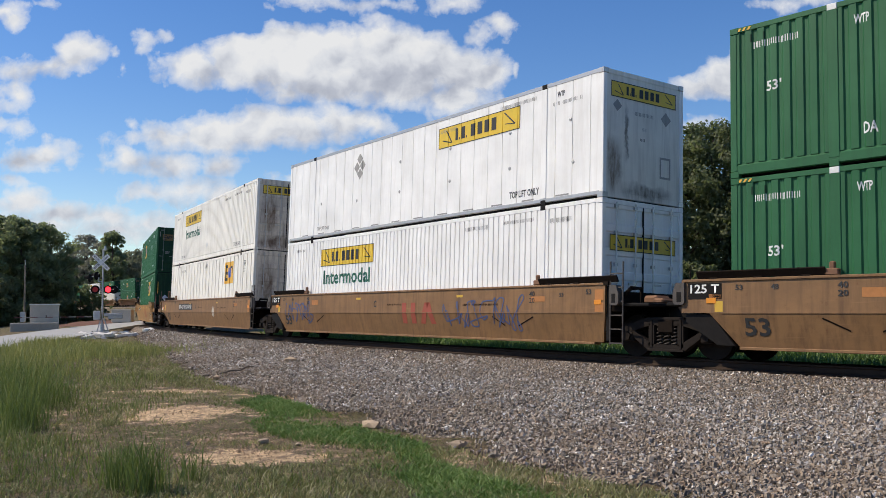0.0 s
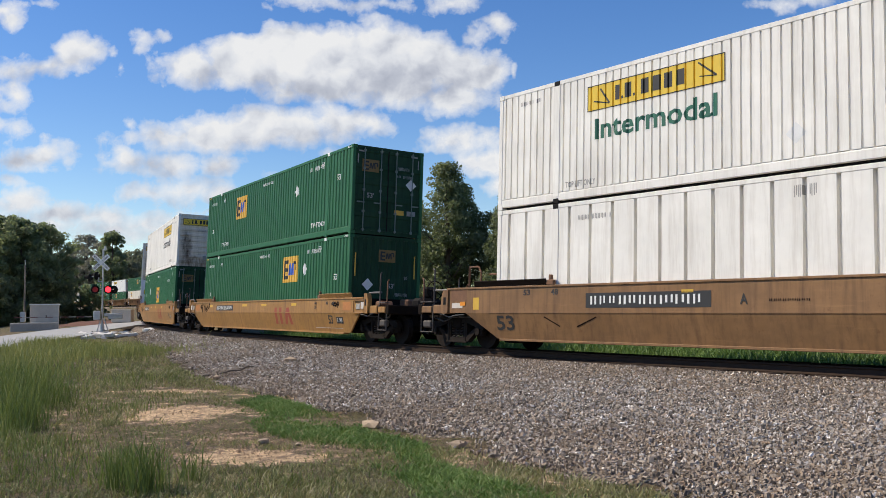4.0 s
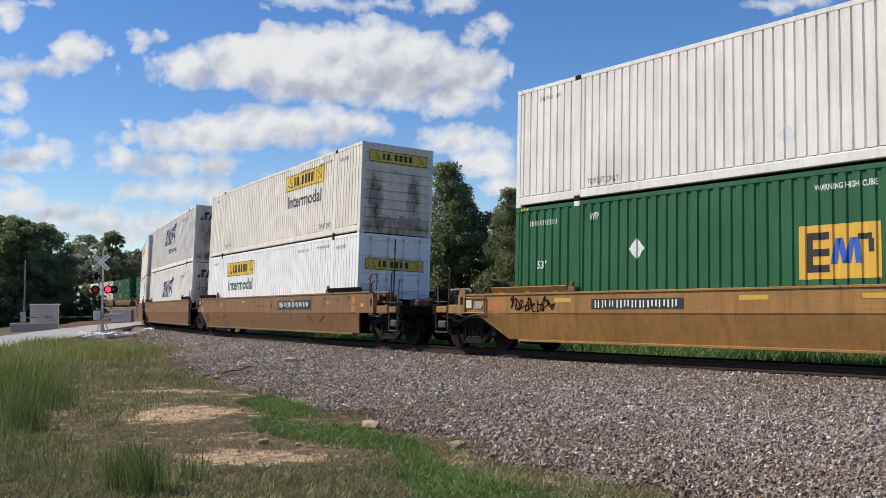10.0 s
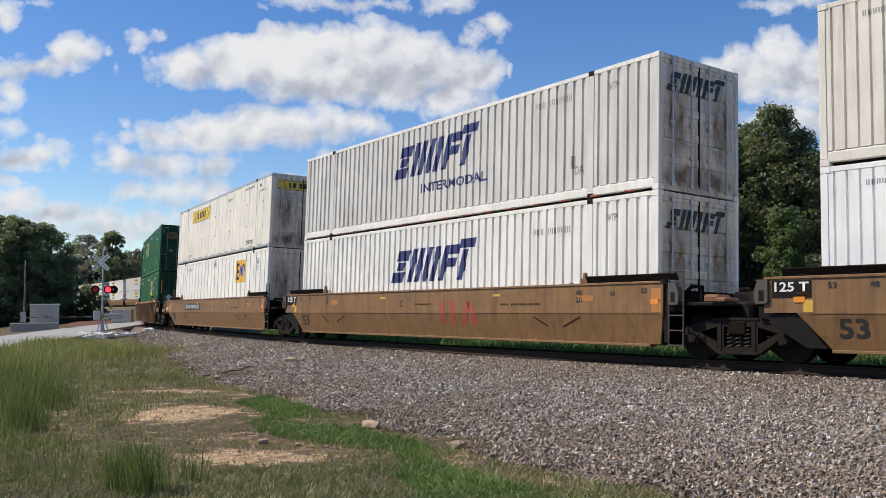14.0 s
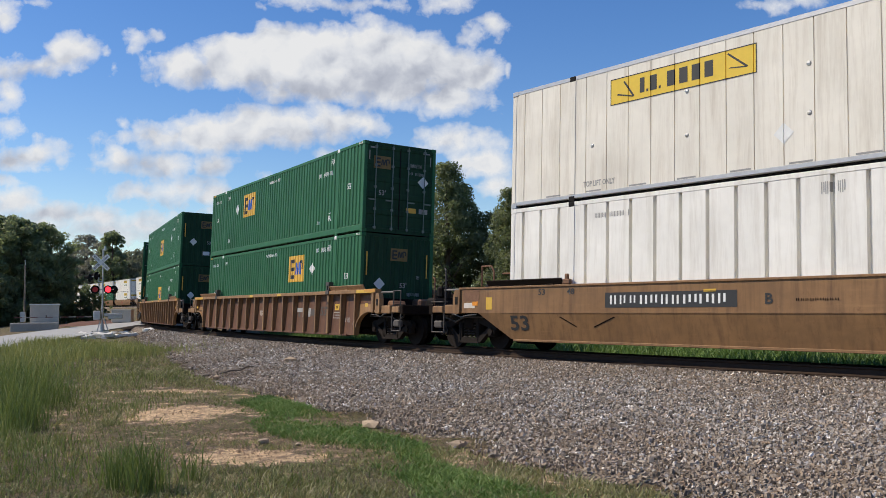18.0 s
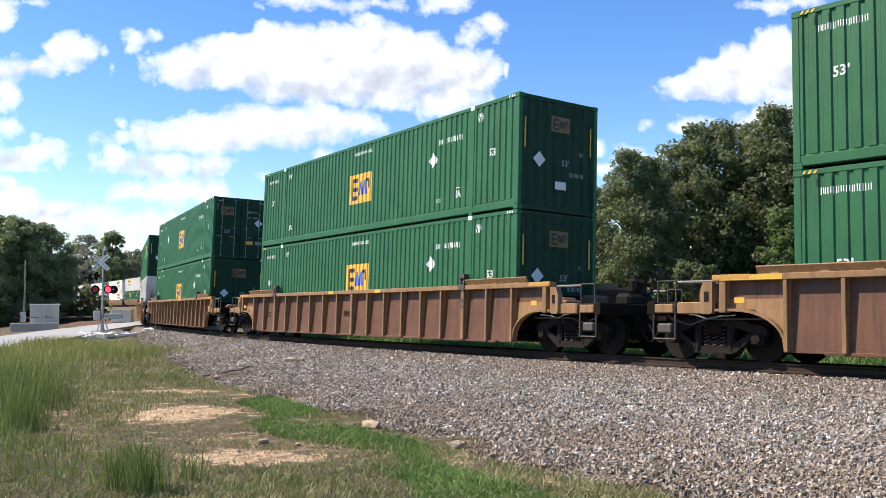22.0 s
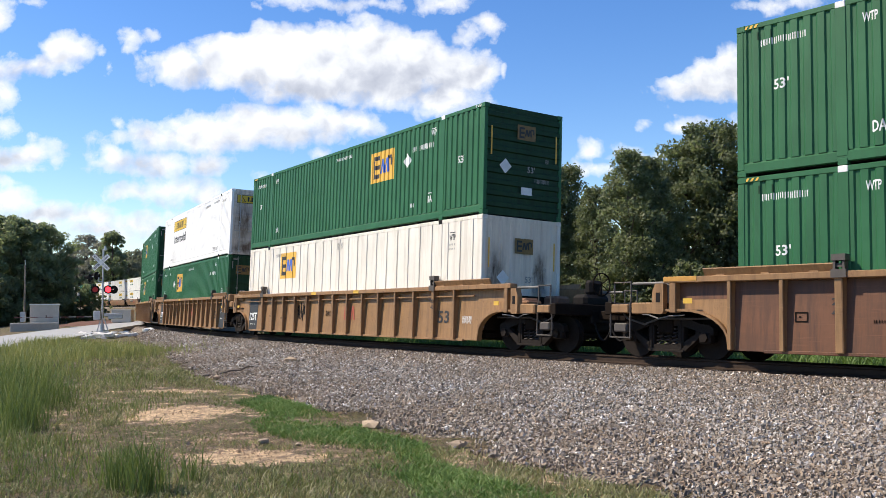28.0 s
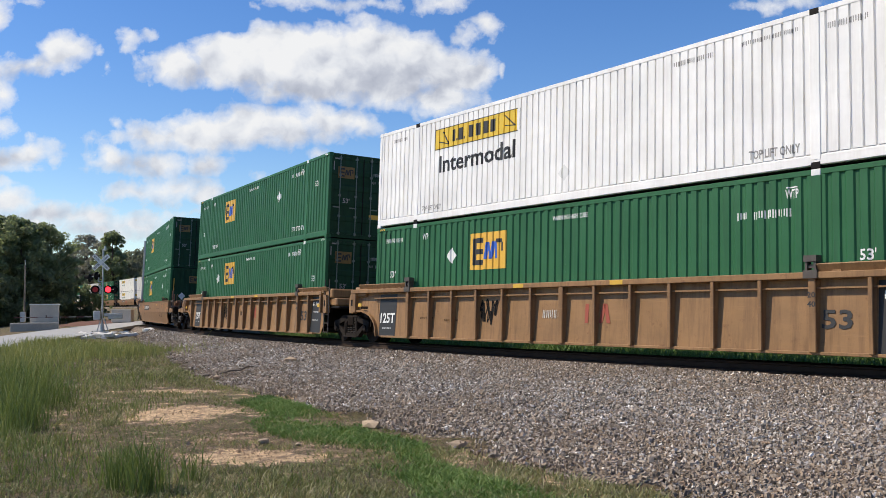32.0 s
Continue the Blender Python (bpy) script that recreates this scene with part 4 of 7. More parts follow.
def smooth_side_bm(top, cut, e0=8.9, b0=8.0, more=0.0):
    bm = bmesh.new()
    prism(bm, [(-e0, 0.72), (9.05 + more, 0.72), (9.05 + more, top), (-e0, top)], -0.05, 0.0)
    prism(bm, [(-b0 + cut * 0.2, 0.10), (7.9 - cut * 0.1 + more * (0.6 if cut else 0.1), 0.10), (8.45 + cut * 0.3 + more * 0.8, 0.72), (-min(e0, b0 + 0.25 + cut * 0.5), 0.72)], -0.05, 0.0)
    for v in bm.verts:
        v.co.y += smooth_y(v.co.z, top)
    bmesh.ops.remove_doubles(bm, verts=bm.verts, dist=0.0005)
    return bm


def rib_side_bm(top, art, near_more, far_more):
    """Back plate with arched cut-outs over the trucks."""
    bm = bmesh.new()

    def arch(k):
        return [(8.95 + k, top - 0.04), (8.95 + k, 0.78)] + [(8.55 + k - 1.0 * math.sin(a), 0.16 + 0.62 * math.cos(a)) for a in np.linspace(0, math.pi / 2, 6)] + [(7.55 + k, 0.03)]
    near = [(-8.3, top - 0.04), (-8.3, 0.3), (-8.1, 0.03)] if art else [(-x, z) for x, z in arch(near_more)]
    prism(bm, near + arch(far_more)[::-1], 1.305, 1.325)
    for v in bm.verts:
        v.co.y += 0.07 * (1.3 - v.co.z) / 1.3
    return bm


def arch_bm():
    """Curved flange round the opening over a truck."""
    ar = np.linspace(0, math.pi / 2, 9)
    out = [(8.95, 0.80), (8.55, 0.80)] + [(8.55 - 1.0 * math.sin(a), 0.16 + 0.64 * math.cos(a)) for a in ar[1:]] + [(7.53, 0.03)]
    inn = [(7.57, 0.03)] + [(8.55 - 0.955 * math.sin(a), 0.16 + 0.59 * math.cos(a)) for a in ar[::-1]] + [(8.95, 0.75)]
    bm = bmesh.new()
    ring = [[bm.verts.new((x, y, z)) for x, z in out] for y in (1.33, 1.47)] + [[bm.verts.new((x, y, z)) for x, z in inn[::-1]] for y in (1.47, 1.33)]
    m = min(len(r) for r in ring)
    for a, b in zip(ring, ring[1:] + ring[:1]):
        for i in range(m - 1):
            bm.faces.new((a[i], a[i + 1], b[i + 1], b[i]))
    bmesh.ops.recalc_face_normals(bm, faces=bm.faces)
    return bm


def arch_plate_bm():
    """Painted doubling plate above the truck opening."""
    ar = np.linspace(0, math.pi / 2, 9)
    edge = [(8.93, 0.80)] + [(8.55 - 1.0 * math.sin(a), 0.16 + 0.64 * math.cos(a)) for a in ar] + [(7.46, 0.04), (7.46, 0.42), (7.62, 0.98), (8.93, 0.98)]
    bm = prism(bmesh.new(), edge, 1.327, 1.335)
    for v in bm.verts:
        v.co.y += 0.07 * (1.3 - v.co.z) / 1.3
    return bm


def rib_bm(top):
    return box_bm(-0.04, 0.04, 1.31, 1.50, 0.04, top - 0.1, 0.01)


def lock_bracket_bm():
    """Upright clamp of two cheeks with a cap block, a pin and a foot that laps over the chord."""
    bm = bmesh.new()
    for x in (-0.10, 0.06):
        box(bm, x, x + 0.04, -0.04, 0.10, -0.02, 0.20)
    box(bm, -0.12, 0.12, -0.05, 0.12, 0.18, 0.29)
    box(bm, -0.06, 0.06, 0.02, 0.07, 0.07, 0.13)
    box(bm, -0.13, 0.13, 0.101, 0.125, -0.11, 0.03)
    return bm


def well_car(kind, art_near, art_far, marks, label, scrawl=0):
    """A well unit: origin on the line's reference height at its middle."""
    car = thing("well_car", label, "rail car", "cars of the train")
    top = {"tan": 1.36, "yellow": 1.19, "ribbed": 1.42, "ochre": 1.42}[kind]
    mat = {"tan": TAN, "yellow": YELLOW, "ribbed": RUSTY, "ochre": OCHRE}[kind]
    trim = {"tan": TAN, "yellow": YELLOW, "ribbed": OCHRE, "ochre": OCHRE}[kind]
    ribs = kind in ("ribbed", "ochre")
    mn, mf = overhang(kind, -1, art_near), overhang(kind, 1, art_far)
    form = "%s_%d_%d" % (kind, art_near, art_far)

    def prof(u, z):
        return 1.328 + 0.07 * (1.3 - z) / 1.3 if ribs else smooth_y(z, top)
    for k in (1, -1):
        if ribs:
            sd = part("side_plate", cached_mat("side_plate_" + form, lambda: rib_side_bm(top, art_near, mn, mf), mat), None, car)
            ch = part("top_chord", cached_mat("top_chord_" + form, lambda: box_bm(-8.3 if art_near else -8.95 - mn, 8.95 + mf, 1.305, 1.51, top - 0.115, top, 0.01), trim), None, car)
            bc = part("bottom_chord", cached_mat("bottom_chord", lambda: box_bm(-7.5, 7.5, 1.30, 1.44, 0.0, 0.06, 0.008), mat), None, car)
            tr2 = None if kind == "ribbed" else part("tie_rod", cached_mat("tie_rod", lambda: box_bm(-7.95, 7.95, 1.395, 1.425, top - 0.285, top - 0.255), trim), None, car)
            for o in filter(None, (sd, ch, bc, tr2)):
                o.scale.y = k
            for i in range(17):
                u = -8.15 + i * 1.019
                wide = i in (2, 8, 14)
                if abs(u) > 8.2 or (abs(u) > 7.9 and ((u < 0 and art_near) or art_far)) or (kind == "ochre" and i == 15):
                    continue
                r = part("rib", cached_mat("rib", lambda: rib_bm(top), trim), None, car)
                r.location.x = u
                r.scale = (1.7 if wide else 1, k, 1)
            for u in (-8.2 if art_near else -8.75 - mn, 8.75 + mf):
                r = part("end_post", cached_mat("end_post", lambda: box_bm(-0.07, 0.07, 1.31, 1.50, 0.72, top - 0.1, 0.012), trim), None, car)
                r.location.x = u
                r.scale.y = k
        else:
            cut = 0 if kind == "tan" else 1
            sd = part("side_plate", cached_mat("side_plate_" + form, lambda: smooth_side_bm(top, cut, *((8.33, 8.15) if art_near else (8.9 + mn, 8.0 + mn * 0.8)), mf), mat), None, car)
            ch = part("top_chord", cached_mat("top_chord_" + form, lambda: box_bm(-8.3 if art_near else -8.85 - mn, 9.0 + mf, 1.30, 1.475, top - 0.05, top, 0.008), mat), None, car)
            bc = part("bottom_chord", cached_mat("bottom_chord_%s" % kind, lambda: box_bm(-7.9, 7.9, 1.12, 1.325, 0.045, 0.10, 0.008), mat), None, car)
            sm = part("seam", cached_mat("side_seam", lambda: box_bm(-8.2, 8.2, 1.451, 1.458, 0.71, 0.73), mat), None, car)
            for o in (sd, ch, bc, sm):
                o.scale.y = k
        for u in (-7.45, 7.45):
            f = part("guide_flap", cached_mat("guide_flap", flap_bm, GRIME if kind == "tan" else trim), None, car)
            f.location = (u, k * 1.42, top + 0.01)
            f.scale.y = k
        for u in (-6.1, 6.1):
            if ribs:
                f = part("lock_bracket", cached_mat("lock_bracket", lock_bracket_bm, WORN), None, car)
                f.scale.y = k
            else:
                f = part("latch", cached_mat("latch", latch_bm, BRASS), None, car)
            f.location = (u, k * 1.41, top)
    part("well_floor", cached_mat("well_floor", lambda: box(box(box(box_bm(-8.2, 8.2, -1.2, -0.9, 0.1, 0.22), -8.2, 8.2, 0.9, 1.2, 0.1, 0.22), -8.2, -7.4, -0.9, 0.9, 0.1, 0.3), 7.4, 8.2, -0.9, 0.9, 0.1, 0.3), GRIME), None, car)
    for u in (-4.0, 0.0, 4.0):
        r = part("cross_member", cached_mat("cross_member", lambda: box_bm(-0.12, 0.12, -0.9, 0.9, 0.1, 0.2), GRIME), None, car)
        r.location.x = u
    for sgn, art in ((-1, art_near), (1, art_far)):
        end_works(car, sgn, kind, art, trim)
        if ribs and not (sgn < 0 and art):
            for k in (1, -1):
                # Added dark sheet, not a car part: stands for shade inside the arch.
                tg = part("truck_guard", cached_mat("truck_guard", lambda: box_bm(7.5, 8.14, 1.296, 1.300, 0.1, 0.85), GRIME), None, car)
                tg.scale = (sgn, k, 1)
                af = part("arch_flange", cached_mat("arch_flange", arch_bm, trim), None, car)
                af.scale = (sgn, k, 1)
                ap = part("arch_plate", cached_mat("arch_plate", arch_plate_bm, trim), None, car)
                ap.scale = (sgn, k, 1)
                af.location.x = ap.location.x = sgn * overhang(kind, sgn, art)
        if not art:
            for y in (1.36, -1.36):
                sb = part("step_box", cached_mat("step_box", lambda: box_bm(-0.2, 0.2, -0.08, 0.08, 0.70, 0.93, 0.02), trim), None, car)
                sb.location = (sgn * 10.05, y, 0)
                sb.scale.x = 1.7
        if kind == "yellow":
            bp = part("board_plate", cached_mat("board_plate", lambda: box_bm(-0.14, 0.14, 1.452, 1.47, 0.82, 1.0, 0.01), GREYD), None, car)
            bp.location.x = sgn * (8.48 + overhang(kind, sgn, art))
        tag = part("reflector_plate", cached_mat("reflector_plate", lambda: box_bm(-0.1, 0.1, 1.455, 1.463, 0.90, 1.0), ORANGE if kind == "tan" else YREF), None, car)
        tag.location.x = -8.12 if (sgn < 0 and art_near) else sgn * (8.4 + overhang(kind, sgn, art))
        tag.location.y = 0.048 if ribs else 0
        if kind == "tan" and art:
            e = part("end_plate", cached_mat("end_plate_%+d" % sgn, lambda: prism(bmesh.new(), [(-8.33, 0.14), (-8.33, 1.3), (-8.42, 1.3), (-8.42, 0.14)] if sgn < 0 else [(7.95, 0.12), (8.45, 0.7), (8.98, 0.7), (8.98, 0.55), (8.3, 0.12)], 1.34, 1.40), BLACK), None, car)

    def put(bm, m, u0, zb, nm, lift=0.004):
        zs = [0.72] if not ribs else []
        for v in bm.verts:
            v.co = (u0 - v.co.x, 0, zb + v.co.y)
        for c in zs:
            if min(v.co.z for v in bm.verts) < c < max(v.co.z for v in bm.verts):
                bmesh.ops.bisect_plane(bm, geom=bm.verts[:] + bm.edges[:] + bm.faces[:], plane_co=(0, 0, c), plane_no=(0, 0, 1), dist=0.0005)
        for v in bm.verts:
            v.co.y = prof(v.co.x, v.co.z) + lift
        part(nm, bm, m, car)
    for what, u0, zb, *rest in marks:
        if what == "text":
            text, h, w, m = rest[:4]
            put(text_bm(text, h, w)[0], m, u0, zb, "lettering", 0.008)
        elif what == "post":
            text, h, w, m = rest[:4]
            bm = text_bm(text, h, w)[0]
            for v in bm.verts:
                v.co = (u0 - v.co.x, 1.504, zb + v.co.y)
            part("lettering", bm, m, car)
        elif what == "bars":
            n, h, w, m = rest[:4]
            put(bars_bm(n, h, w, n * 3, 0.35), m, u0, zb, "number_mark", 0.009)
        elif what == "plate":
            w, h, m = rest[:3]
            put(poly_bm([[(0, 0), (w, 0), (w, h), (0, h)]]), m, u0, zb, "painted_panel", 0.005)
        elif what == "chord":
            part("reflector_strip", box_bm(u0 - zb, u0, 1.508, 1.514, top - 0.105, top - 0.012), rest[0], car)
        elif what == "label":
            w, h, m = rest[:3]
            put(poly_bm([[(0, 0), (w, 0), (w, 0.025), (0, 0.025)], [(0, h - 0.025), (w, h - 0.025), (w, h), (0, h)], [(0, 0.025), (0.025, 0.025), (0.025, h - 0.025), (0, h - 0.025)], [(w - 0.025, 0.025), (w, 0.025), (w, h - 0.025), (w - 0.025, h - 0.025)], [(0.08, h * 0.45), (w - 0.12, h * 0.45), (w - 0.12, h * 0.58), (0.08, h * 0.58)]]), m, u0, zb, "label_frame", 0.006)
        elif what == "mark":
            h, w = rest[:2]
            k = w / 2.0
            put(poly_bm([[(x * k, 0), ((x + 0.24) * k, 0), ((x + 0.24 + sl) * k, h), ((x + sl) * k, h)] for x, sl in ((0.12, 0), (0.62, 0), (1.1, 0.25), (1.65, -0.25))]), RED, u0, zb, "emblem", 0.006)
        elif what == "vee":
            w, h = rest[:2]
            put(poly_bm([[(0, h), (0.03, h + 0.02), (w * 0.3, 0.03), (w * 0.3, 0)], [(w * 0.62, 0), (w * 0.62, 0.03), (w - 0.03, h + 0.02), (w, h)]]), GRIME, u0, zb, "scuff", 0.006)
        elif what == "scrawl":
            w, h, m, sd2 = rest[:4]
            put(scrawl_bm(sd2, w, h), m, u0, zb, "scrawl", 0.007)
    return car


# ---- the train ----
def tan_marks(plate_u=None, plate_n=10, mark_u=None, letter="", far_sign=True):
    out = [("text", 7.75, 0.30, "53", 0.33, 0.5, INK), ("text", -6.9, 1.08, "53", 0.09, 0.13, INK), ("text", -5.85, 1.1, "40", 0.12, 0.2, INK), ("text", -5.85, 0.95, "20", 0.12, 0.2, INK),
           ("bars", -3.2, 0.9, 14, 0.05, 1.5, GRIME), ("plate", 2.5, 1.12, 0.28, 0.06, YREF), ("plate", -2.9, 1.12, 0.28, 0.06, YREF), ("bars", 0.6, 0.93, 9, 0.05, 0.8, GRIME), ("vee", 6.3, 0.4, 1.6, 0.22), ("vee", -4.4, 0.4, 1.6, 0.22), ("plate", -5.9, 0.98, 0.5, 0.12, ORD), ("text", -7.75, 1.12, "53", 0.11, 0.17, INK), ("plate", -8.03, 1.0, 0.26, 0.22, ORD), ("plate", -8.03, 0.74, 0.26, 0.2, ORD)]
    if plate_u is not None:
        out += [("plate", plate_u, 0.83, 3.18, 0.32, INK), ("bars", plate_u - 0.14, 0.9, 11, 0.19, 2.9, SIGNW)]
    if mark_u is not None:
        out.append(("mark", mark_u, 0.42, 0.58, 1.9))
    if far_sign:
        out += [("plate", 8.9, 0.98, 0.72, 0.3, BLACK), ("text", 8.85, 1.09, "125 T", 0.17, 0.62, SIGNW), ("plate", 8.45, 0.985, 0.26, 0.09, ORD), ("plate", 8.33, 0.74, 0.17, 0.2, YREF), ("text", 7.9, 1.14, "53", 0.1, 0.15, INK), ("text", 7.2, 1.14, "48", 0.1, 0.15, INK), ("text", 6.0, 1.14, "40", 0.11, 0.18, INK), ("text", 6.0, 1.0, "20", 0.11, 0.18, INK), ("plate", 5.6, 0.98, 0.45, 0.16, ORD)]
    else:
        out[0] = ("text", 7.92, 0.30, "53", 0.36, 0.62, INK)
        out += [("plate", 9.62, 1.02, 0.62, 0.28, BRASS), ("plate", 9.58, 0.84, 0.42, 0.13, PALE), ("plate", 8.75, 0.80, 0.22, 0.3, YREF), ("text", 6.95, 1.13, "53", 0.14, 0.22, INK), ("text", 6.05, 1.13, "48", 0.14, 0.22, INK)]
    if letter:
        out.append(("text", 1.4 if plate_u is None else plate_u + 0.75 if plate_u < 0 else 1.2, 0.88, letter, 0.2, 0.16, INK))
    return out


def yellow_marks(scr):
    return [("plate", 5.5, 0.80, 2.38, 0.22, INK), ("bars", 5.4, 0.83, 11, 0.16, 2.2, SIGNW), ("text", -6.85, 0.36, "53", 0.28, 0.36, INK), ("mark", -1.8, 0.3, 0.6, 1.95), ("plate", 1.9, 0.96, 0.6, 0.09, YREF), ("plate", -0.4, 0.96, 0.6, 0.09, YREF), ("plate", 6.6, 0.96, 0.5, 0.09, YREF), ("plate", -3.6, 0.96, 0.5, 0.09, YREF),
            ("text", -5.75, 0.98, "40", 0.1, 0.18, INK), ("text", -5.75, 0.85, "20", 0.1, 0.18, INK), ("text", -6.7, 0.98, "45", 0.1, 0.18, INK), ("text", -7.2, 0.98, "48", 0.1, 0.18, INK), ("plate", -7.5, 0.38, 0.5, 0.2, INK), ("bars", -7.55, 0.42, 4, 0.12, 0.4, SIGNW), ("plate", -5.7, 0.22, 2.2, 0.012, PALE), ("plate", 8.82, 0.79, 0.6, 0.27, ORD), ("plate", -8.05, 0.79, 0.62, 0.27, ORD), ("scrawl", 8.0, 0.72, 1.5, 0.42, GRIME, scr + 5), ("scrawl", -7.2, 0.9, 0.6, 0.18, GRIME, scr)]


def rib_marks(seed, ochre=False):
    out = [("text", -6.22, 0.45, "53", 0.33, 0.55, INK)] if ochre or seed == 4 else []
    out += [("text", 6.3, 0.85, "20", 0.13, 0.22, INK), ("text", 6.3, 0.66, "40", 0.13, 0.22, INK), ("post", -6.03, 0.98, "20", 0.1, 0.15, INK), ("post", -6.03, 0.82, "40", 0.1, 0.15, INK), ("bars", 5.6, 0.55, 7, 0.06, 0.6, GRIME), ("bars", 4.5, 0.5, 7, 0.06, 0.6, GRIME), ("bars", 0.7, 0.6, 6, 0.2, 0.75, PALE if seed % 2 else GRIME)]
    if ochre:
        out += [("plate", -7.2, 0.06, 0.86, 1.2, INK), ("bars", -7.3, 0.95, 5, 0.14, 0.6, SIGNW), ("bars", -7.35, 0.72, 6, 0.06, 0.5, SIGNW), ("bars", -7.35, 0.45, 6, 0.05, 0.5, SIGNW), ("plate", 7.7, 0.06, 0.88, 1.2, INK), ("text", 7.62, 0.42, "125T", 0.3, 0.74, SIGNW), ("bars", 7.5, 0.25, 6, 0.05, 0.5, SIGNW), ("mark", -0.6, 0.5, 0.42, 0.85), ("scrawl", 3.0, 0.45, 0.7, 0.6, BLACK, 5)]
    if seed == 4:
        out = [o for o in out if o[1] > -7.0] + [("bars", -7.4, 0.45, 6, 0.2, 0.42, SIGNW)]
    out += [("chord", 1.6, 0.36, YREF), ("chord", -1.5, 0.36, YREF)]
    if seed == 1:
        out += [("plate", -3.16, 0.74, 0.5, 0.14, GREYD), ("plate", -3.3, 0.58, 0.16, 0.16, WORN), ("plate", -3.7, 0.58, 0.28, 0.3, GREYD), ("plate", -4.2, 0.58, 0.2, 0.3, GREYD), ("plate", -4.44, 0.62, 0.42, 0.22, WORN),
                ("text", -5.26, 0.62, "53", 0.3, 0.5, WORN), ("plate", -6.4, 0.8, 0.34, 0.2, YREF), ("plate", -6.49, 0.86, 0.14, 0.08, GRIME), ("label", -6.34, 0.54, 0.6, 0.2, GREYD),
                ("plate", -7.86, 0.34, 0.2, 0.26, SIGNW), ("bars", -7.3, 0.42, 5, 0.16, 0.35, GREYD), ("chord", -8.3, 1.2, YREF), ("chord", 9.4, 1.2, YREF)]
    elif not ochre:
        out += [("label", 6.95, 0.56, 0.24, 0.18, GRIME)]
        if seed == 3:
            out += [("chord", -8.6, 0.9, ORD)]
    return out


TRAIN = []
UP, LOW = 3.25, 0.35


def unit(s0, car, lower, upper):
    TRAIN.append((s0, car, lower, upper))


T_ART = "tan smooth-sided articulated well car carrying two stacked containers"
T_YEL = "yellow smooth-sided well car carrying two stacked containers"
T_RIB = "rusty brown ribbed well car carrying two stacked containers"
T_OCH = "ochre ribbed articulated well car carrying two stacked containers"
unit(-134.47, well_car("tan", True, True, tan_marks(None, 10, None), T_ART), green(2.0, 1.48, 2, upper=False), green(2.0, 1.48, 2, diamond=-4.2))
unit(-115.25, well_car("tan", True, True, tan_marks(None, 10, -0.1, "C") + [("scrawl", -2.45, 0.32, 3.3, 0.75, BLUEG, 3), ("scrawl", 7.6, 0.35, 2.2, 0.75, BLUEG, 8)], T_ART), banner_box(5.36, False, BRIGHT, ink=TEAL), plate(-1.63))
unit(-95.6, well_car("tan", True, False, tan_marks(5.0, 10, None, "A", False) + [("scrawl", -2.2, 0.5, 0.4, 0.5, PALE, 4)], T_ART), panel(-3.5), banner_box(5.15, True, WHITE, ink=TEAL, end_mat=DOORW))
unit(-72.05, well_car("yellow", False, False, yellow_marks(6), T_YEL), green(-2.16, 1.48, 1, "waved", False, -4.3), green(3.88, 1.48, 1, "doors", True, -3.25))
unit(-48.6, well_car("yellow", False, False, yellow_marks(9), T_YEL), green(0.8, 0.96, 2, "doors", False, 4.42), banner_box(-1.54, True, WHITE, "ridged"))
unit(-24.97, well_car("tan", False, True, tan_marks(-1.6, 10, None, "A"), T_ART), banner_box(5.25, False, BRIGHT, ink=TEAL), banner_box(-1.54, True, CREAM, "ridged"))
unit(-5.5, well_car("tan", True, True, tan_marks(None, 10, -0.47, "C"), T_ART), slanted(False), slanted(True))
unit(14.0, well_car("tan", True, False, tan_marks(4.95, 10, None, "B", False), T_ART), panel(-3.55), plate(4.98, CREAM))
unit(37.3, well_car("ribbed", False, False, rib_marks(1), T_RIB), green(-1.98, 1.48, 1, "waved", False, -4.17), green(3.6, 1.48, 2, "doors", True, 4.4))
unit(60.54, well_car("ribbed", False, False, rib_marks(2), T_RIB), green(0.8, 0.96, 2, "waved", False, -4.23), green(0.78, 0.96, 2, "waved", True, -4.21))
unit(83.89, well_car("ribbed", False, False, rib_marks(3), T_RIB), green(0.8, 0.96, 2, "waved", False, -4.23), green(0.8, 0.96, 2, "doors", True, 4.4))
unit(107.35, well_car("ochre", False, True, rib_marks(4, True), T_OCH), panel(4.95, "ribbed"), green(-1.98, 1.48, 2, "ridged", True, -4.2))
unit(126.4, well_car("ochre", True, True, rib_marks(5, True), T_OCH), green(3.6, 1.48, 2, "doors", False, 4.37), banner_box(5.25, True, BRIGHT, ink=INK, end_mat=DOORW))
unit(145.9, well_car("ochre", True, False, rib_marks(6, True), T_OCH), green(3.5, 1.6, 1, "doors", False, 4.5), green(3.85, 1.48, 1, "doors", True, -3.2))
unit(169.4, well_car("tan", False, True, tan_marks(4.6, 10, None, "A"), T_ART), green(3.5, 1.48, 1, "waved", False, -4.2), green(3.85, 1.48, 1, "doors", True))
FAR = "ww ww ww wg ww ww ww ww gg wg gw".split()
far_s = 188.8
for i, code in enumerate(FAR):
    pair = []
    for j, c in enumerate(code[::-1]):
        pair.append(banner_box(5.2 if i % 2 else -1.5, j == 1, WHITE if i % 3 else GREYW, ink=TEAL) if c == "w" else green(3.6 if i % 2 else 0.8, 1.48, i, "doors", j == 1, -4.2))
    unit(far_s, well_car("tan", i % 3 != 2, i % 3 != 1, tan_marks(4.6 if i % 2 else None, 10, 1.0), T_ART), *pair)
    far_s += 19.5 if i % 3 != 1 else 23.5
JOINED = []   # every truck: the unit that bears it, its place along the unit
